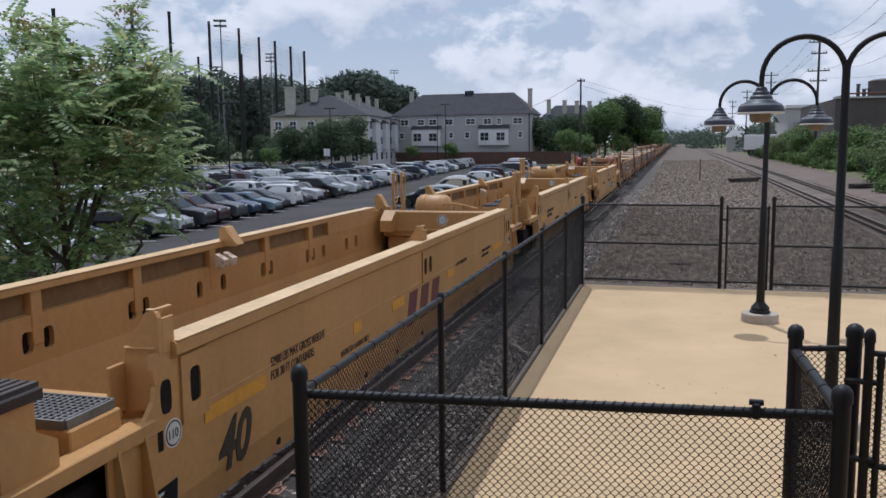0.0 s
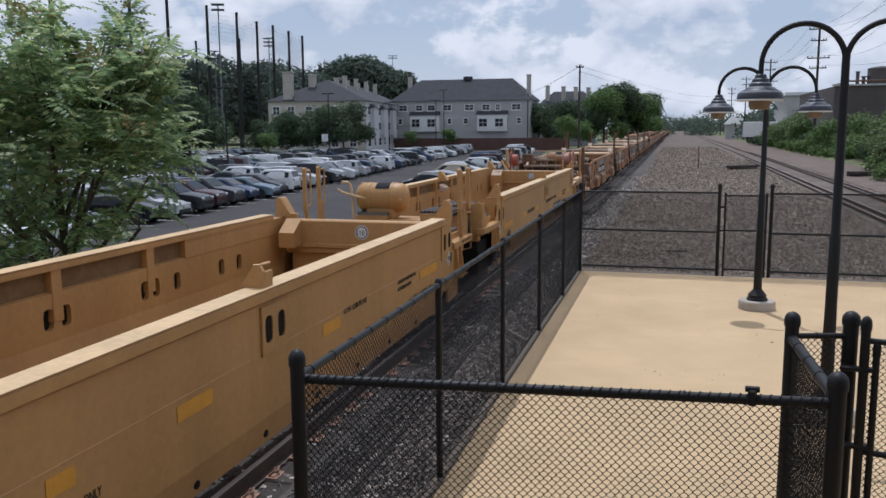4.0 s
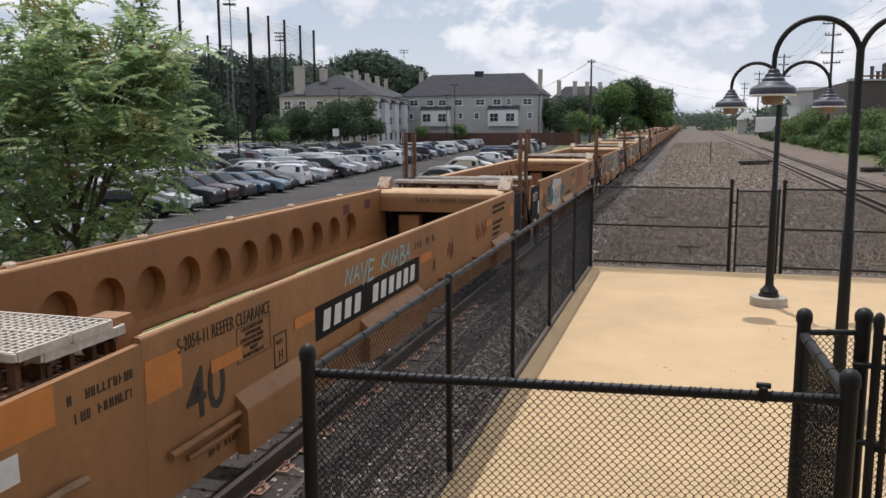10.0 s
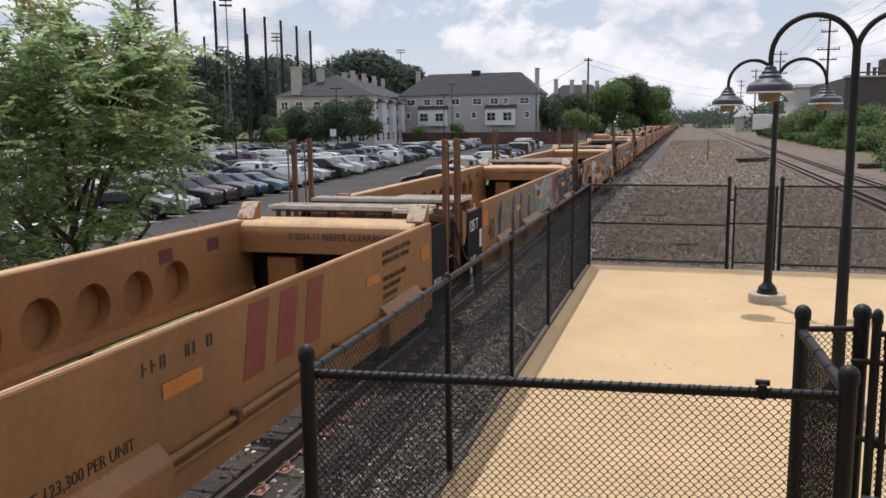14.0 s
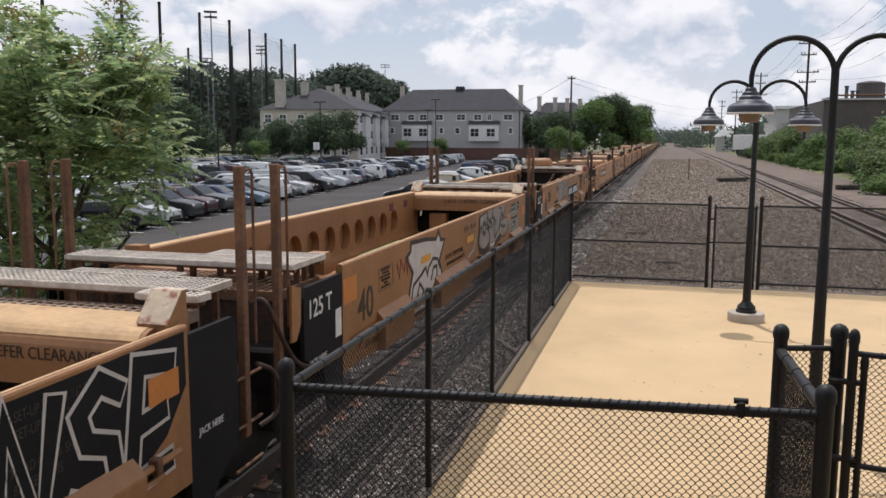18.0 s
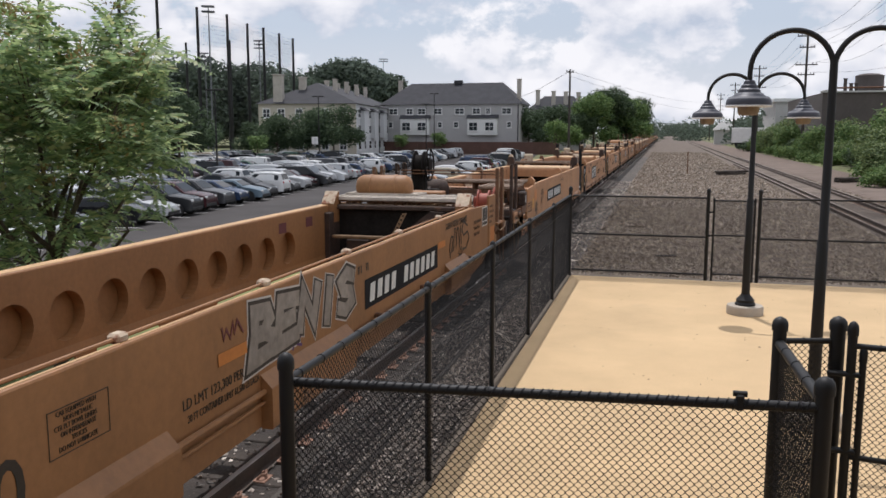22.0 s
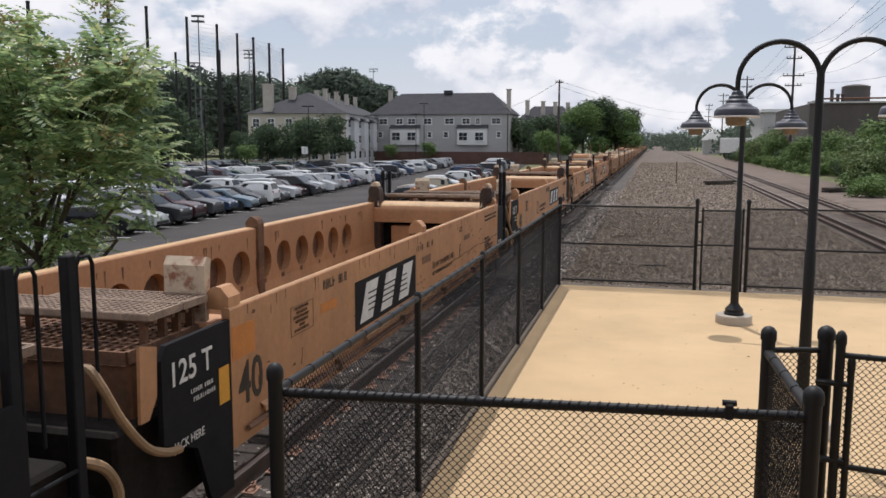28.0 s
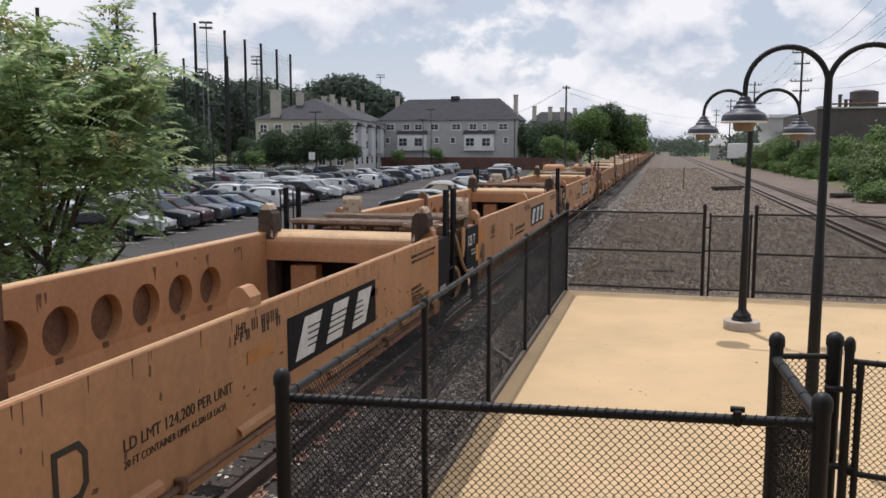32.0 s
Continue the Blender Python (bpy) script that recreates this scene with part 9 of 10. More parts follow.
def tree_kind(h, r, seed, n, size, mat, trunk_r=0.16, low=0.25):
    """Meshes of a tree h high: trunk, limbs, crown."""
    rg = random.Random(seed)
    trunk = Mesh().tube([(0, 0, 0), (0.05, 0.02, h * 0.2), (-0.04, 0.06, h * 0.45), (0.02, 0, h * 0.75)], trunk_r, 9, trunk_r * 0.35)
    limbs, lobes = Mesh(), [(0, 0, h * 0.62, r * 0.75, r * 0.75, h * 0.3)]
    for i in range(9):
        a, z = 2 * math.pi * i / 9 + rg.uniform(-0.3, 0.3), h * rg.uniform(low + 0.1, 0.85)
        rr = r * (1 - max(0, (z / h - 0.5)) * 1.1) * rg.uniform(0.6, 0.85)
        p = (rr * math.cos(a), rr * math.sin(a), z)
        limbs.tube([(0, 0, z * 0.72), (p[0] * 0.5, p[1] * 0.5, z * 0.86), p], trunk_r * 0.4, 6, 0.02)
        k = r * rg.uniform(0.34, 0.52)
        lobes.append((*p, k, k, k * rg.uniform(0.7, 1.0)))
    v, f = leaf_cloud(lobes, n, size, seed)
    return trunk.data("trunk", True), limbs.data("limb", True), leaf_data("crown", v, f, mat)


def plant_tree(kind, m, label, name="tree", group=""):
    t = thing(name, label, "tree", group, m)
    for nm, me in zip(("trunk", "branching", "crown"), kind):
        part(nm, me, BARK, t)
    return t


ROUND = [tree_kind(9, 4.4, 31 + i, 8000, 0.23, LEAF_B, 0.2) for i in range(2)]
BROAD = [tree_kind(13, 6.0, 41 + i, 10000, 0.3, LEAF_B if i == 0 else LEAF_C, 0.3, 0.1) for i in range(2)]
YOUNG = tree_kind(5, 2.0, 51, 1600, 0.18, LEAF_C, 0.08)


def bush_kind(h, r, seed, n, size, mat):
    rg = random.Random(seed)
    stems, lobes = Mesh(), []
    for i in range(8):
        a, d = 2 * math.pi * i / 8, r * rg.uniform(0.25, 0.8)
        z = h * rg.uniform(0.35, 0.85)
        lobes.append((d * math.cos(a), d * math.sin(a), z * 0.8, r * 0.42, r * 0.42, h * rg.uniform(0.2, 0.32)))
        stems.tube([(0.1 * math.cos(a), 0.1 * math.sin(a), 0), (d * 0.5 * math.cos(a), d * 0.5 * math.sin(a), z * 0.5), (d * math.cos(a), d * math.sin(a), z)], 0.04, 5, 0.01)
    lobes.append((0, 0, h * 0.4, r * 0.8, r * 0.8, h * 0.4))
    v, f = leaf_cloud(lobes, n, size, seed, 0.35)
    v[:, 2] = np.maximum(v[:, 2], 0.02)
    return stems.data("stems", True), leaf_data("crown", v, f, mat)


BUSHES = [bush_kind(3.6, 2.6, 61, 3800, 0.17, LEAF_C), bush_kind(3.0, 2.8, 62, 3600, 0.17, LEAF_B), bush_kind(4.6, 2.8, 63, 4200, 0.2, LEAF_C), bush_kind(1.8, 2.0, 64, 2200, 0.14, LEAF_C), bush_kind(3.4, 2.3, 65, 4200, 0.13, LEAF_D), bush_kind(4.8, 2.4, 66, 5200, 0.15, LEAF_D)]


def plant_bush(i, x, y, z, turn, s=1.0, label="leafy green shrub on the railway bank"):
    b = thing("shrub", label, "shrub", "shrubs on the bank", pose(x, y, z, 0, 0, turn))
    for nm, me in zip(("stem_cluster", "crown"), BUSHES[i]):
        part(nm, me, BARK, b)
    b.scale = (s, s, s)
    return b


# the feathery tree on the slope behind the train
def frond(rg, p, d, length, pairs):
    """A drooping compound leaf from p in the direction d: leaflet blades."""
    side = d.cross(Vector((0, 0, 1)))
    side = side.normalized() if side.length > 0.05 else Vector((1, 0, 0))
    pts = []
    q, e = p.copy(), d.copy()
    vs = []
    for i in range(pairs):
        e = (e + Vector((0, 0, -0.045 - 0.05 * i / pairs))).normalized()
        q = q + e * (length / pairs)
        ll = length * 0.29 * (1 - 0.5 * (i / pairs) ** 2)
        for s in (-1, 1):
            t = (side * s + e * 0.45 + Vector((0, 0, -0.28 + rg.uniform(-0.15, 0.15)))).normalized()
            w = e * ll * 0.24
            vs.append((q, q + t * ll * 0.45 + w, q + t * ll, q + t * ll * 0.45 - w))
    return vs


def feather_tree(name, label, m, tips, seed, fronds, height, main):
    """A tree whose leafy tips (x, y, z, spread) carry whorls of compound leaves, on a few main limbs."""
    rg = random.Random(seed)
    t = thing(name, label, "tree", "", m)
    part("trunk", Mesh().tube([(0, 0, 0), (0.1, 0, height * 0.13), (0.0, 0.1, height * 0.27), (-0.1, 0.05, height * 0.5)], 0.02 * height, 10, 0.01 * height), BARK, t, smooth=True)
    limbs, ends = Mesh(), []
    for k in range(main):
        a, z = 2.4 * k + rg.uniform(-0.3, 0.3), height * (0.42 + 0.34 * k / main)
        r = height * 0.24 * rg.uniform(0.6, 1.1)
        root, p = Vector((0, 0.05, height * (0.2 + 0.26 * k / main))), Vector((r * math.cos(a), r * math.sin(a), z))
        mid = root.lerp(p, 0.5) + Vector((0, 0, -0.12))
        limbs.tube([root, mid, p], 0.0085 * height, 6, 0.004 * height)
        ends += [mid, p]
    vs, seeds = [], []
    for k, (x, y, z, spread) in enumerate(tips):
        p = Vector((x, y, z))
        e = min(ends, key=lambda q: (q - p).length + (2 if q.z > p.z else 0))
        limbs.tube([e, e.lerp(p, 0.6) + Vector((0, 0, -0.08)), p], 0.016, 4, 0.006)
        out = (p - Vector((0, 0, height * 0.42)))
        out = out.normalized() if out.length > 0.1 else Vector((0, 0, 1))
        for i in range(fronds):
            d = Vector((rg.gauss(0, 1), rg.gauss(0, 1), rg.gauss(0.1, 0.5))).normalized()
            d = (d + out * 0.45).normalized()
            b = p + Vector((rg.gauss(0, 0.24), rg.gauss(0, 0.24), rg.gauss(-0.05, 0.24))) * spread
            vs += frond(rg, b, d, rg.uniform(0.5, 0.9) * (0.75 + 0.25 * spread), 9)
        if k % 6 == 0 and z > height * 0.55:
            for i in range(60):
                b = p + out * 0.25 + Vector((rg.gauss(0, 0.16), rg.gauss(0, 0.16), rg.gauss(0, 0.14)))
                a = Vector((rg.gauss(0, 1), rg.gauss(0, 1), rg.gauss(0, 1))).normalized() * 0.05
                c = a.orthogonal().normalized() * 0.022
                seeds.append((b - a, b + c, b + a, b - c))
    part("branching", limbs, BARK, t, smooth=True)
    v = np.array([[tuple(q) for q in quad] for quad in vs]).reshape(-1, 3)
    part("crown", leaf_data("crown", v, np.arange(len(v)).reshape(-1, 4), LEAF_A), None, t)
    if seeds:
        v = np.array([[tuple(q) for q in quad] for quad in seeds]).reshape(-1, 3)
        part("seed_cluster", leaf_data("seed_cluster", v, np.arange(len(v)).reshape(-1, 4), LEAF_SEED), None, t, "yellow-brown seed clusters").name = "seed_foliage"
    return t


rg = random.Random(77)
TIPS = []
while len(TIPS) < 190:
    # r runs across the crown, d along the line of sight; two domes and a spire, open below on the track side
    r, d, z = rg.uniform(-2.6, 2.05), rg.uniform(-2.3, 2.3), rg.uniform(1.3, 7.2)
    top = 7.05 if r < 0.35 else (6.3 if r < 1.05 else (7.15 - abs(r - 1.4) * 1.2 if r < 1.7 else 6.5 - (r - 1.7) * 0.9))
    low = 1.4 if r < 0.4 else (2.0 + (r - 0.4) * 0.9 if r < 1.4 else 3.4 + (r - 1.4) * 1.3)
    if z > top - 0.25 * rg.random() or z < low or (z - 4.2) ** 2 / 9.0 + d * d / 5.6 + (r / 2.9) ** 2 * 0.5 > 1.05:
        continue
    if z > 6.3 and r > 1.0 and abs(d) > 0.9:
        continue
    if z < 4.2 and rg.random() < (0.5 if r < 0.4 else 0.66):
        continue
    TIPS.append((0.78 * r - 0.63 * d, 0.63 * r + 0.78 * d, z, 1.0))
for k in range(9):
    # the leader shoot on the track side
    r, d = 1.4 + rg.uniform(-0.22, 0.22), rg.uniform(-0.4, 0.4)
    TIPS.append((0.78 * r - 0.63 * d, 0.63 * r + 0.78 * d, 5.5 + 0.2 * k, 0.8))
feather_tree("ailanthus_tree", "leafy green tree with feathery compound leaves and seed clusters", pose(-11.35, 13.4, -1.62), TIPS, 5, 9, 7.0, 12)
LOW = [(rg.uniform(-1.9, 0.4), rg.uniform(-1.6, 1.2), rg.uniform(0.4, 2.2), 1.0) for i in range(9)]
feather_tree("ailanthus_sapling", "low leafy sapling thicket on the slope behind the train", pose(-11.2, 10.9, -1.62), LOW, 6, 8, 2.2, 6)

# trees round the car park and houses
for k, (kind, x, y, z, turn, sc, lab) in enumerate((
        (ROUND[0], -60.3, 95, -1.6, 20, 1.15, "dark round-crowned tree beside the car park"), (ROUND[1], -67.5, 99, -1.6, 80, 1.0, "dark round-crowned tree beside the lawn"),
        (ROUND[1], -65.0, 133, -1.6, 10, 0.95, "dark round-crowned tree before the townhouses"), (ROUND[0], -59.8, 134, -1.6, 140, 1.05, "dark round-crowned tree before the townhouses"),
        (ROUND[0], -55.0, 134, -1.6, 60, 1.1, "dark round-crowned tree before the townhouses"), (YOUNG, -63.6, 123, -1.6, 0, 0.9, "small bright green young tree"),
        (ROUND[1], -71.5, 138, -1.6, 100, 0.8, "dark round-crowned tree before the townhouses"),
        (BROAD[0], -30.5, 192, -1.6, 0, 0.85, "dark broad tree behind the car park"), (BROAD[0], -25.5, 200, -1.6, 70, 0.9, "dark broad tree behind the car park"),
        (BROAD[0], -20.0, 205, -1.6, 130, 0.8, "dark broad tree behind the car park"), (YOUNG, -21.0, 168, -1.6, 40, 1.5, "light green tree beside the railway"),
        (YOUNG, -18.6, 172, -1.6, 10, 1.3, "light green tree beside the railway"),
        (BROAD[1], -17.0, 208, -0.6, 0, 1.08, "tall green tree beside the railway"), (BROAD[0], -13.5, 216, -0.6, 50, 1.2, "tall dark tree beside the railway"),
        (BROAD[1], -9.6, 218, -0.6, 200, 1.06, "tall green tree beside the railway"), (BROAD[0], -9.5, 232, -0.6, 110, 1.05, "tall dark tree beside the railway"),
        (YOUNG, -57.0, 178, -1.6, 0, 0.9, "slim young tree before the pale townhouse"), (YOUNG, -48.5, 179, -1.6, 30, 1.0, "slim young tree before the pale townhouse"))):
    t = plant_tree(kind, pose(x, y, z, 0, 0, turn), lab, "tree", "trees round the car park")
    t.scale = (sc, sc, sc)

# distant woods on the rise
rgn = np.random.default_rng(9)
lobes = []
for i in range(120):
    x = -235 + 116 * rgn.random()
    y = 235 + 60 * rgn.random()
    hh = 21 + 5.5 * rgn.random() - max(0.0, x + 130) * 0.35
    lobes += [(x, y, hh - 5, 7, 6, 6), (x + 3, y - 2, hh * 0.45, 7, 6, hh * 0.42)]
for i in range(60):
    x = -147 + 35 * rgn.random()
    y = 322 + 24 * rgn.random()
    top = 32 - 0.028 * (x + 130) ** 2 + 2 * rgn.random()
    lobes += [(x, y, top - 6, 7, 6, 6), (x, y - 2, top * 0.5, 7, 6, top * 0.42)]
for i in range(8):
    x = -113 + 7 * rgn.random()
    lobes += [(x, 330, 20.5 + rgn.random(), 4.5, 5, 5), (x, 328, 10, 5, 6, 10)]
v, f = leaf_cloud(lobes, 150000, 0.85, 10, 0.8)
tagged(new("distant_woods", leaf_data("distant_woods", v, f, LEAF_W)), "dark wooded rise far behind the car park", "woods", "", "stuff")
lobes = []
for i in range(130):
    y = 210 + 800 * rgn.random() ** 1.5
    s = -1 if rgn.random() < 0.35 else 1
    x = s * (19 + 50 * rgn.random()) - (4 if s < 0 else 0)
    lobes.append((x, y, 3.5, 6, 9, 4.5 + 4 * rgn.random()))
for i in range(60):
    y = 330 + 420 * rgn.random()
    lobes.append((3 + (9 + 0.02 * (y - 330)) * (1 if rgn.random() < 0.6 else -1) + 10 * rgn.random() - 5, y, 2.5, 5, 8, 3.5 + 4 * rgn.random()))
for i in range(26):
    lobes.append((-4 + 22 * rgn.random(), 780 + 90 * rgn.random(), 4, 8, 8, 6 + 5 * rgn.random()))
for i in range(44):
    lobes.append((19 + 10 * rgn.random(), 150 + 3.6 * i, 2.8, 4.5, 5, 3.6 + 2.2 * rgn.random()))
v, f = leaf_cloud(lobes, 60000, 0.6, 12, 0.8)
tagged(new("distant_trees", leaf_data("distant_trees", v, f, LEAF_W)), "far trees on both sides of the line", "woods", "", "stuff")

# shrubs along the far side of the tracks
rg = random.Random(14)
for i in range(24):
    y = 74 + i * 3.9 + rg.uniform(-1, 1)
    plant_bush(rg.choice((0, 1, 2, 4)), 18.6 - 0.012 * (y - 80) + rg.uniform(-0.5, 1.0), y, -0.15, rg.uniform(0, 360), rg.uniform(0.75, 1.1), "dense leafy shrub on the bank beyond the far track")
for i in range(20):
    plant_bush(rg.choice((0, 2, 5, 5)), 21.5 + rg.uniform(-1.2, 2.2), 78 + i * 4.1 + rg.uniform(-1, 1), 0.3, rg.uniform(0, 360), rg.uniform(0.9, 1.3), "tall leafy shrub on the bank beyond the far track")
for i in range(9):
    y = 92 + i * 7.5
    plant_bush(3, 16.6 + rg.uniform(-0.4, 0.4), y, -0.27, rg.uniform(0, 360), rg.uniform(0.7, 1.1), "bright low shrub at the edge of the dirt path")
for x, y, i, sc in ((14.6, 161.0, 1, 0.7), (15.7, 157.0, 0, 0.75), (16.9, 158.0, 2, 0.85), (18.5, 150.0, 5, 1.2), (17.2, 140.0, 5, 1.15), (17.6, 128.0, 2, 1.1), (20.5, 150.0, 5, 1.45), (19.5, 133.0, 5, 1.5), (14.9, 64.5, 5, 0.75), (16.0, 69.0, 4, 0.95), (14.3, 60.5, 3, 0.9), (16.9, 73.5, 5, 1.05), (15.2, 67.0, 3, 1.0), (18.6, 71.0, 2, 1.0), (13.4, 57.5, 3, 0.7)):
    plant_bush(i, x, y, -0.27, 40 * y, sc, "bright leafy shrub at the edge of the dirt path")

# ---- masts, poles and wires ----
for x, y, top in ((-101, 120, 27.4), (-100.2, 140, 31), (-98.7, 150, 31.1), (-123.4, 200, 27.9), (-101.8, 170, 32), (-97.2, 175, 30.9), (-116.1, 210, 29.3), (-95.9, 182, 29.7), (-95.8, 190, 29.7), (-95.5, 198, 29.2), (-95, 205, 28.7)):
    p = thing("net_pole", "tall black driving range net pole", "pole", "net poles", pose(x, y, -1.6))
    part("shaft", Mesh().cyl((0, 0, 0), (0, 0, top), 0.42, 10, 0.30), BLACK, p, smooth=True)
    part("cap", Mesh().cyl((0, 0, top), (0, 0, top + 0.4), 0.34, 10), BLACK, p)
NET = material("fine_black_netting", (0.03, 0.03, 0.033), 0.9, tone=0.1, bump=0)
net = thing("safety_net", "fine black safety netting strung between tall poles", "net")
line = [(-101.8, 170, 30), (-97.2, 175, 29.2), (-95.9, 182, 28), (-95.8, 190, 28), (-95.5, 198, 27.5), (-95, 205, 27)]
for (xa, ya_, za), (xb, yb_, zb) in zip(line, line[1:]):
    m = Mesh()
    for i in range(17):
        t = i / 16
        x, y, z = xa + (xb - xa) * t, ya_ + (yb_ - ya_) * t, za + (zb - za) * t - 0.7 * math.sin(math.pi * t)
        m.cyl((x, y, 4), (x, y, z), 0.016, 3, caps=False)
    for j in range(30):
        m.cyl((xa, ya_, 4 + (za - 4) * j / 29), (xb, yb_, 4 + (zb - 4) * j / 29), 0.018, 3, caps=False)
    part("net_bay", m, NET, net)


MAST = material("dull_galvanised_mast", (0.16, 0.165, 0.175), 0.6, 0.3, tone=0.15, scale=0.6, bump=0)


def flood_mast(x, y, top, rows, w):
    f = thing("flood_mast", "tall galvanised floodlight mast with lamp rows", "floodlight", "floodlight masts", pose(x, y, -1.6, 0, 0, 25))
    part("mast", Mesh().cyl((0, 0, 0), (0, 0, top), 0.2, 10, 0.12), MAST, f, smooth=True)
    for r in range(rows):
        z = top - 0.2 - r * 1.0
        part("crossarm", Mesh().box(-w, w, -0.08, 0.08, z - 0.06, z + 0.06), MAST, f)
        for i in range(6):
            xx = -w + 2 * w * (i + 0.5) / 6
            part("floodlight", Mesh().cyl((xx, -0.1, z + 0.3), (xx, -0.75, z + 0.1), 0.13, 10, 0.22), LAMP_DARK, f)
    return f


flood_mast(-87.3, 150, 29.2, 2, 1.25)
flood_mast(-109.8, 215, 30, 3, 1.5)
flood_mast(-123.8, 210, 26.5, 3, 1.7)
flood_mast(-118, 345, 36, 2, 2.0)

WOOD = material("weathered_pole_timber", (0.06, 0.05, 0.043), 0.9, tone=0.3, scale=3, fine=20, bump=0.3)
CABLE = material("black_cable", (0.02, 0.02, 0.022), 0.6, tone=0.1, bump=0)


def utility_pole(x, y, z, top, arms, turn=0):
    p = thing("utility_pole", "weathered timber utility pole with crossarms and insulators", "utility pole", "utility poles", pose(x, y, z, 0, 0, turn))
    part("pole", Mesh().cyl((0, 0, 0), (0, 0, top), 0.2, 10, 0.13), WOOD, p, smooth=True)
    for za, w in arms:
        a = part("crossarm", Mesh().box(-w, w, -0.07, 0.07, za - 0.07, za + 0.07, 0.01), WOOD, p)
        for k in (-0.92, -0.55, 0.55, 0.92):
            part("insulator", Mesh().cyl((w * k, 0, za + 0.07), (w * k, 0, za + 0.32), 0.06, 8, 0.04), LAMP_DARK, a)
    return p


ARMS = [(15.26, 1.23), (13.87, 0.92), (11.72, 1.3), (10.49, 1.0)]
POLE_Y = [66, 115, 171, 228, 286, 348]
for y in POLE_Y:
    utility_pole(16.87 + (0 if y != 66 else 0.5), y, -0.1, 15.9, ARMS)
cables = thing("overhead_cables", "sagging overhead cables between utility poles", "cable")
for za, w in ARMS[:3]:
    for k in (-0.92, 0.92):
        for a, b in zip(POLE_Y, POLE_Y[1:]):
            part("cable", Mesh().tube([(16.87 + w * k, a + (b - a) * t, za + 0.2 - 1.4 * math.sin(math.pi * t)) for t in [i / 10 for i in range(11)]], 0.014, 4), CABLE, cables)
part("cable", Mesh().tube([(16.87 + 1.0 + 4 * t, 115 - 55 * t, 10.7 - 1.2 * t - 0.9 * math.sin(math.pi * t)) for t in [i / 8 for i in range(9)]], 0.016, 4), CABLE, cables)
utility_pole(-14.4, 130, -1.6, 14.3, [(13.9, 0.7)], 40)
for dz, tx, ty, tz in ((0, 16.87, 348, 15.0), (-0.8, 16.87, 348, 11.9)):
    part("cable", Mesh().tube([(-14.4 + (tx + 14.4) * t, 130 + (ty - 130) * t, 12.5 + dz + (tz - 12.5 - dz) * t - 1.6 * math.sin(math.pi * t)) for t in [i / 12 for i in range(13)]], 0.022, 4), CABLE, cables)
part("cable", Mesh().tube([(-14.4 - 26 * t, 130 + 66 * t, 12.5 - 2.0 * t - 1.4 * math.sin(math.pi * t)) for t in [i / 12 for i in range(13)]], 0.03, 4), CABLE, cables)


# ---- townhouses ----
SIDING = material("pale_grey_beige_siding", (0.41, 0.40, 0.395), 0.85, tone=0.08, scale=0.3, fine=8, bump=0.1)
SIDING_C = material("cream_siding", (0.50, 0.455, 0.37), 0.85, tone=0.08, scale=0.3, fine=8, bump=0.1)
SIDING_W = material("white_siding", (0.58, 0.585, 0.59), 0.85, tone=0.08, scale=0.3, fine=8, bump=0.1)
ROOF = material("grey_asphalt_shingles", (0.05, 0.05, 0.056), 0.95, tone=0.2, scale=0.6, fine=6, bump=0.3)
FRAME_W = material("white_window_frame", (0.72, 0.72, 0.70), 0.6, tone=0.05, bump=0)
CHIMNEY = material("pale_chimney_stucco", (0.46, 0.42, 0.37), 0.9, tone=0.15, scale=1, fine=8, bump=0.2)
BRICK_W = material("brown_fence_boards", (0.12, 0.065, 0.05), 0.9, tone=0.25, scale=0.6, fine=9, bump=0.2)


def window_on(parent, m, w, h, panes=2):
    f = part("window", Mesh().box(-w / 2 - 0.12, w / 2 + 0.12, -0.1, 0.0, -0.12, h + 0.12, 0.01), FRAME_W, parent)
    f.matrix_local = m
    for i in range(panes):
        part("pane", Mesh().box(-w / 2 + w * i / panes + 0.05, -w / 2 + w * (i + 1) / panes - 0.05, -0.125, -0.102, 0.05, h / 2 - 0.04).box(-w / 2 + w * i / panes + 0.05, -w / 2 + w * (i + 1) / panes - 0.05, -0.125, -0.102, h / 2 + 0.04, h - 0.05), WIN_GLASS, f)
    part("sill", Mesh().box(-w / 2 - 0.2, w / 2 + 0.2, -0.18, 0.0, -0.2, -0.12), FRAME_W, f)
    return f


def hip_roof(x0, x1, y0, y1, z, ridge, inset, over=0.5):
    x0, x1, y0, y1 = x0 - over, x1 + over, y0 - over, y1 + over
    ym = (y0 + y1) / 2
    if x1 - x0 >= y1 - y0:
        a, b = (x0 + inset, ym, ridge), (x1 - inset, ym, ridge)
        fs = [(0, 1, 5, 4), (1, 2, 5), (2, 3, 4, 5), (3, 0, 4), (3, 2, 1, 0)]
    else:
        xm = (x0 + x1) / 2
        a, b = (xm, y0 + inset, ridge), (xm, y1 - inset, ridge)
        fs = [(0, 1, 4), (1, 2, 5, 4), (2, 3, 5), (3, 0, 4, 5), (3, 2, 1, 0)]
    m = Mesh().add([(x0, y0, z), (x1, y0, z), (x1, y1, z), (x0, y1, z), a, b], fs)
    return m


def chimney(parent, x, y, z0, z1, w=0.8):
    c = part("chimney", Mesh().box(x - w / 2, x + w / 2, y - w / 2, y + w / 2, z0, z1, 0.02), CHIMNEY, parent, "pale boxed chimney")
    part("chimney_cap", Mesh().box(x - w * 0.62, x + w * 0.62, y - w * 0.62, y + w * 0.62, z1, z1 + 0.18, 0.02), CHIMNEY, c)


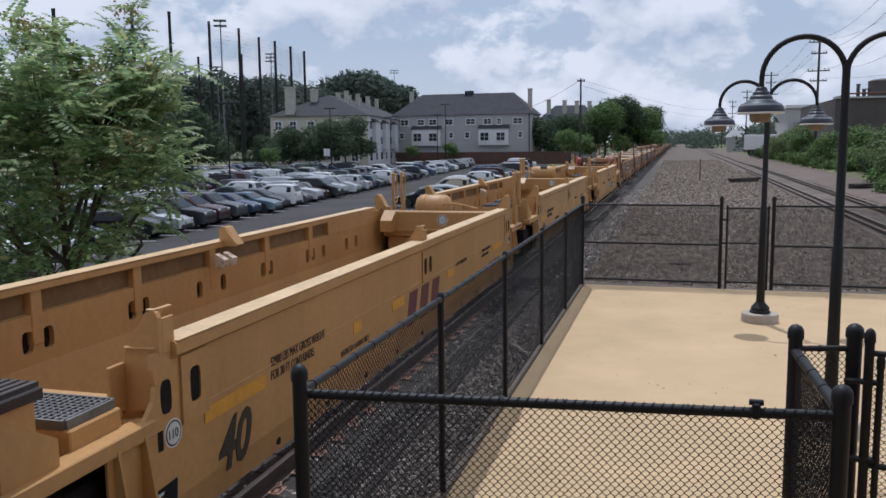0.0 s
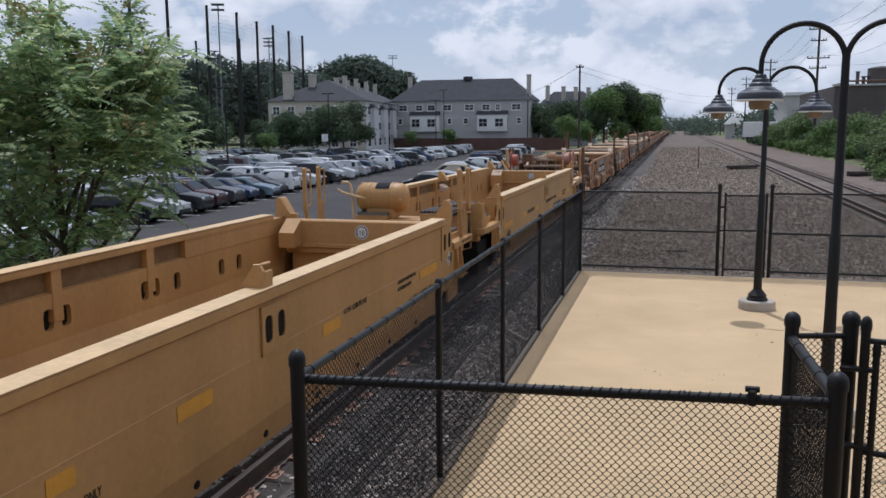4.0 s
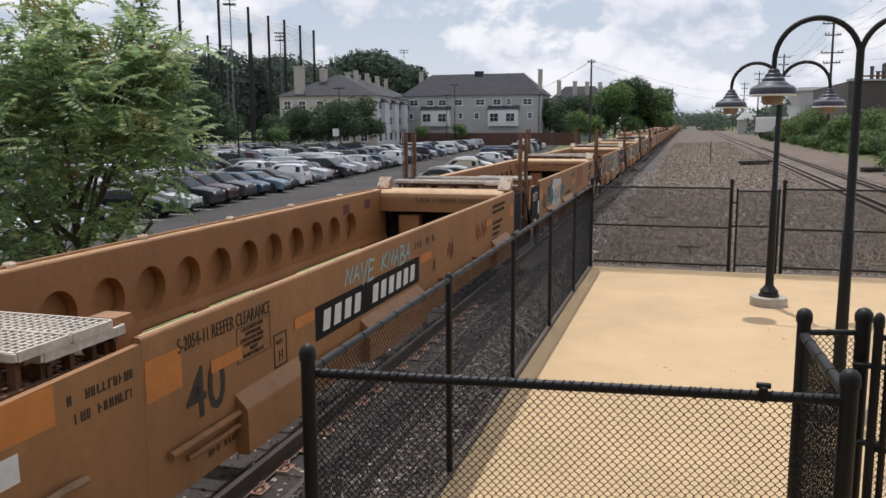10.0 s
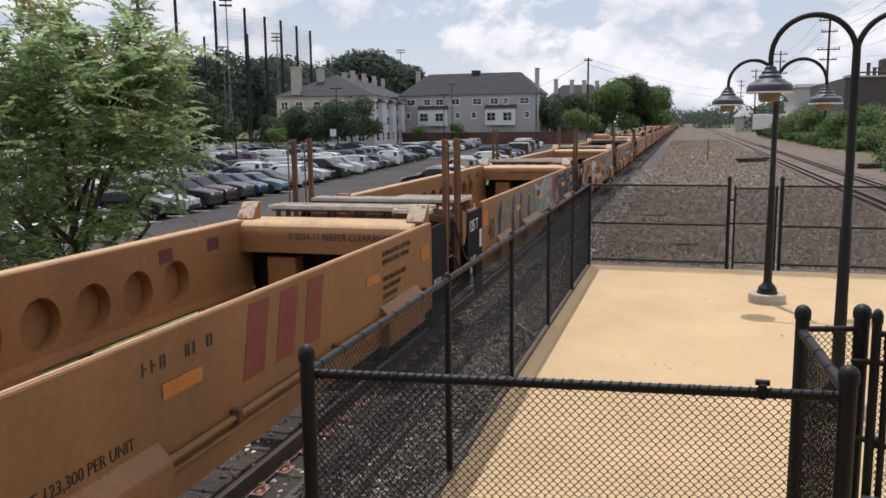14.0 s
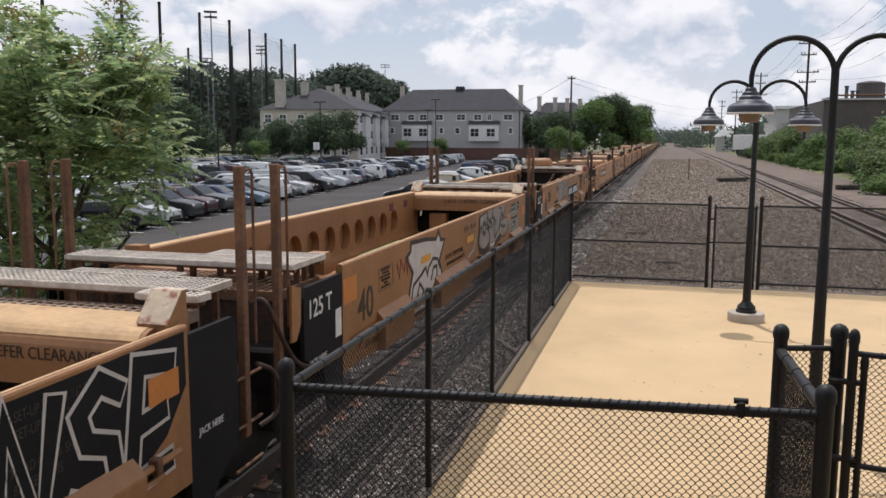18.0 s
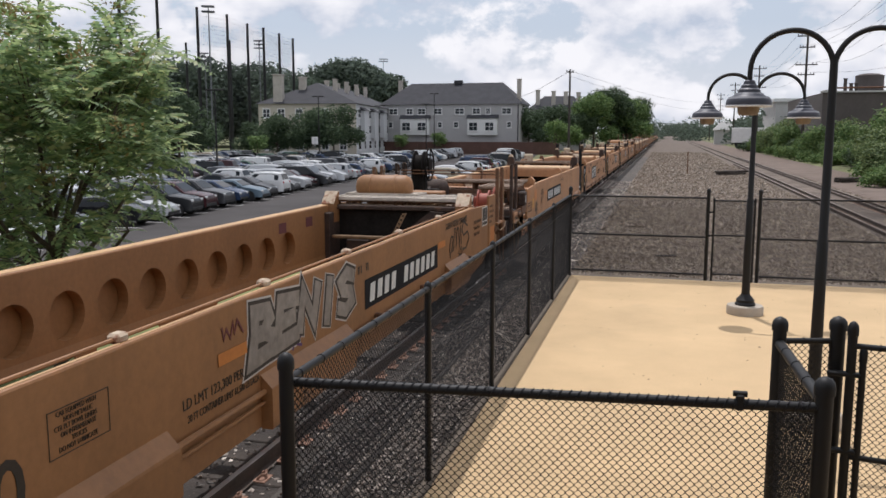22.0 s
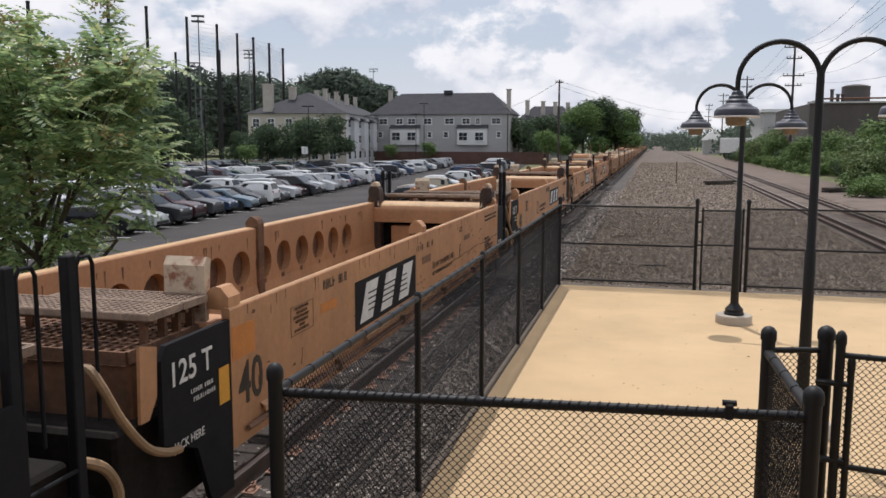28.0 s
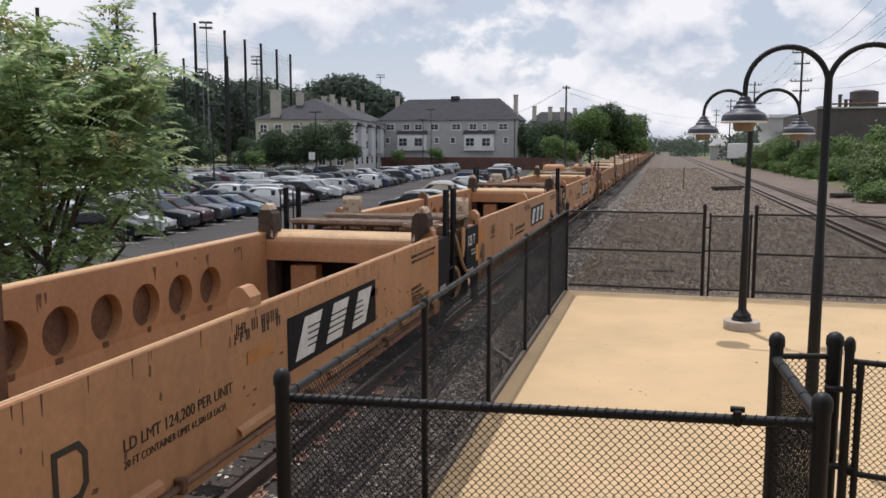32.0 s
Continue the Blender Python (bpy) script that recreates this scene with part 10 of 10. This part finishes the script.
# the wide pale house that faces the car park (width 32 m)
hs = thing("townhouse", "wide pale three-storey townhouse block with a grey hip roof", "house", "townhouses", pose(-63.6, 185, -1.6))
part("wall", Mesh().box(0, 32, 0, 14, 0, 11.1), SIDING, hs)
part("roof", hip_roof(0, 32, 0, 14, 11.1, 16.2, 5.5), ROOF, hs, "grey shingled hip roof")
part("downpipe", Mesh().cyl((0.2, -0.1, 0), (0.2, -0.1, 11), 0.09, 8), CHAR, hs)
part("downpipe", Mesh().cyl((31.8, -0.1, 0), (31.8, -0.1, 11), 0.09, 8), CHAR, hs)
for x, w in ((2.7, 1.9), (6.6, 1.5), (9.5, 1.7), (13.3, 1.8), (18.4, 2.0), (22.3, 1.7), (25.0, 0.9), (29.2, 2.0)):
    window_on(hs, pose(x, 0, 8.9), w, 1.25)
for x, w in ((2.0, 0.9), (13.8, 0.9), (17.6, 1.0), (29.8, 0.9)):
    window_on(hs, pose(x, 0, 5.9), w, 1.2, 1)
for x in (8.0, 23.8):
    by = part("bay", Mesh().box(x - 3.4, x + 3.4, -0.9, 0, 4.2, 8.0), FRAME_W, hs, "projecting bay with two double windows")
    part("bay_roof", Mesh().prism([(-1.15, 7.9), (0, 8.75), (0, 7.9)], "x", x - 3.6, x + 3.6), ROOF, by)
    for k in (-2.0, 1.7):
        window_on(hs, pose(x + k, -0.9, 5.2), 1.9, 1.8)
chimney(hs, 31.3, 4, 11, 16.6, 0.9)
chimney(hs, 1.3, 10, 11, 17.0, 0.9)
part("roof_vent", Mesh().box(15.5, 17.4, 6.3, 7.7, 16.0, 16.8, 0.03), ROOF, hs)

# the long row that runs away from the viewer
hs = thing("townhouse", "cream three-storey townhouse row with a grey roof and pale chimneys", "house", "townhouses", pose(-56.9, 150, -1.6, 0, 0, 9))
part("wall", Mesh().box(-19, 0, 0, 0.4, 0, 10.2).box(-19, -18.6, 0.4, 50, 0, 10.2), SIDING_C, hs, "cream end wall")
part("wall", Mesh().box(-18.6, 0, 0.4, 50, 0, 10.2), SIDING_W, hs, "white long wall")
part("roof", hip_roof(-19, 0, 0, 50, 10.2, 14.6, 9.0), ROOF, hs, "grey shingled roof")
for z in (1.5, 4.6, 7.6):
    for x in (-17.4, -14.5, -11, -6, -2.5):
        window_on(hs, pose(x, 0, z), 1.3, 1.6)
    for k in range(9):
        window_on(hs, pose(0, 3 + k * 5.4, z, 0, 0, 90), 1.2 if k % 2 else 2.2, 1.6)
for k in range(4):
    bw = part("bay", Mesh().box(0, 0.9, 4 + k * 10.8, 8.2 + k * 10.8, 3.6, 9.0), SIDING_W, hs, "white projecting bay")
    part("bay_roof", Mesh().prism([(0, 9.7), (1.15, 8.95), (0, 8.95)], "y", 3.8 + k * 10.8, 8.4 + k * 10.8), ROOF, bw)
chimney(hs, -15.2, 1.0, 8, 15.6, 1.7)
chimney(hs, -11.8, 6, 11, 15.4, 1.3)
for k in range(8):
    chimney(hs, -6 + (k % 2) * -3.0, 9 + k * 5.2, 12, 15.2, 0.8)

# the row half hidden behind the trees
hs = thing("townhouse", "dark-roofed townhouse row behind trees with pale chimneys", "house", "townhouses", pose(-36, 228, -1.6, 0, 0, 4))
part("wall", Mesh().box(0, 15, 0, 12, 0, 11), SIDING, hs)
part("roof", hip_roof(0, 15, 0, 12, 11, 14.8, 4), ROOF, hs, "grey shingled hip roof")
for x in (2.0, 6.3, 9.6, 13.0):
    chimney(hs, x, 2, 11, 16.2 - x * 0.06, 1.1)
for x in (2.5, 6, 9.5, 13):
    window_on(hs, pose(x, 0, 7.6), 1.3, 1.5)

fw = thing("board_fence", "long brown board fence behind the car park", "fence", at=pose(-66, 181, -1.6))
for i in range(22):
    part("fence_bay", Mesh().box(i * 2.0, i * 2.0 + 1.97, -0.04, 0.04, 0, 2.7), BRICK_W, fw)
    part("fence_post", Mesh().box(i * 2.0 - 0.07, i * 2.0 + 0.05, -0.09, 0.07, 0, 2.8), BRICK_W, fw)
structure("lawn", Mesh().box(-110, -74, 60, 175, -1.72, -1.66), LAWN, "mown green lawn beside the car park")


# ---- beyond the far track ----
DARKWALL = material("dark_brown_factory_wall", (0.10, 0.085, 0.078), 0.9, tone=0.2, scale=0.3, fine=5, bump=0.2)
PALEWALL = material("pale_factory_wall", (0.48, 0.47, 0.45), 0.9, tone=0.12, scale=0.3, fine=5, bump=0.1)
fb = thing("factory", "low dark brown factory with rooftop tanks and pipes", "building", at=pose(22, 112, 0.4))
part("wall", Mesh().box(-3.5, 60, 0, 30, 0, 7.6), DARKWALL, fb)
part("parapet", Mesh().box(-3.8, 60.3, -0.3, 0.2, 7.6, 7.8), PALEWALL, fb)
part("rooftop_tank", Mesh().lathe((3.3, 8, 7.3), [(1.72, 0), (1.74, 0.9), (1.70, 1.0), (1.74, 1.9), (1.7, 2.0), (1.72, 2.75), (1.2, 2.95), (0.3, 3.05)], 20), DARKWALL, fb, "dark banded rooftop tank", True)
part("rooftop_unit", Mesh().box(-2.4, -1.0, 5, 8, 7.0, 8.2, 0.05), PALEWALL, fb)
part("rooftop_unit", Mesh().box(9, 13, 6, 9, 7.0, 8.2, 0.05), PALEWALL, fb)
for x, top in ((-0.3, 9.4), (0.4, 8.8), (1.0, 8.8), (7.6, 9.2)):
    part("flue", Mesh().cyl((x, 4, 7.0), (x, 4, top), 0.22, 10).cyl((x, 4, top), (x, 4, top + 0.12), 0.3, 10), DARKWALL, fb)
part("roof_pipe", Mesh().tube([(-1.8, 3, 8.3), (8, 3, 8.35), (14, 3, 8.2)], 0.11, 8), RUST, fb)
fb = thing("warehouse", "pale low warehouse beyond the shrubs", "building", at=pose(18.6, 158, 0.3))
part("wall", Mesh().box(0, 22, 0, 20, 0, 8.2), PALEWALL, fb)
part("roof", Mesh().box(-0.4, 22.4, -0.4, 20.4, 8.2, 8.8, 0.03), FRAME_W, fb)
hut = thing("signal_hut", "small pale signal hut beside the line", "hut", at=pose(16.5, 255, -0.3))
part("wall", Mesh().box(-2.8, 2.8, -2, 2, 0, 4.2), PALEWALL, hut)
part("roof", hip_roof(-2.8, 2.8, -2, 2, 4.2, 6.6, 2.2), PALEWALL, hut)
tr = thing("box_trailer", "white box trailer parked beyond the shrubs", "trailer", at=pose(18.6, 172, 0.1, 0, 0, 72))
part("box", Mesh().box(-1.25, 1.25, -6, 6, 1.1, 4.0, 0.06), LAMP_WHITE, tr)
part("bogie_frame", Mesh().box(-1.1, 1.1, 3, 5.4, 0.6, 1.1), UNDER, tr)
for s in (-1, 1):
    for y in (3.6, 4.8):
        part("wheel", Mesh().cyl((s * 0.85, y, 0.5), (s * 1.22, y, 0.5), 0.5, 18), TYRE, tr)
    part("landing_leg", Mesh().box(s * 0.8, s * 0.95, -4.1, -3.9, 0.0, 1.1), UNDER, tr)

# small things on the ballast
mk = thing("marker_post", "thin dark marker post standing in the ballast", "post", at=pose(1.9, 73, -0.3))
part("shaft", Mesh().cyl((0, 0, 0), (0, 0, 1.9), 0.045, 8), RUST, mk)
rg = random.Random(3)
for x, y, l, turn, lab in ((-0.95, 31.0, 0.75, 4, "dark scrap of timber on the ballast"), (0.15, 23.7, 0.6, 12, "pale scrap of timber on the ballast")):
    w = thing("timber_scrap", lab, "timber", at=pose(x, y, -0.27, 0, 0, turn))
    part("plank", Mesh().box(-l / 2, l / 2, -0.06, 0.06, 0, 0.05, 0.012), BARK if "dark" in lab else WOOD, w)
for x, y in ((5.3, 72.0), (12.4, 63.0)):
    w = thing("tie_heap", "small heap of discarded dark ties beside the track", "timber", at=pose(x, y, -0.27, 0, 0, 30))
    for k in range(6):
        o = part("tie", Mesh().box(-1.2, 1.2, -0.11, 0.11, 0, 0.17, 0.02), TIE, w)
        o.matrix_local = pose(rg.uniform(-0.5, 0.5), -0.35 + 0.26 * (k % 3), 0.17 * (k // 3), 0, 0, rg.uniform(-14, 14))


# ---- what moves ----
def motions():
    """The train rolls towards the viewer at an even speed."""
    for u, s in UNITS:
        walk(u, [(t, pose(XC, s - V_TRAIN * t, ZR)) for t in (0, 1 / 30, 2, 4, 8, 12, 16, 20, 24, 28, 30, 32 - 1 / 30, 32)])


motions()
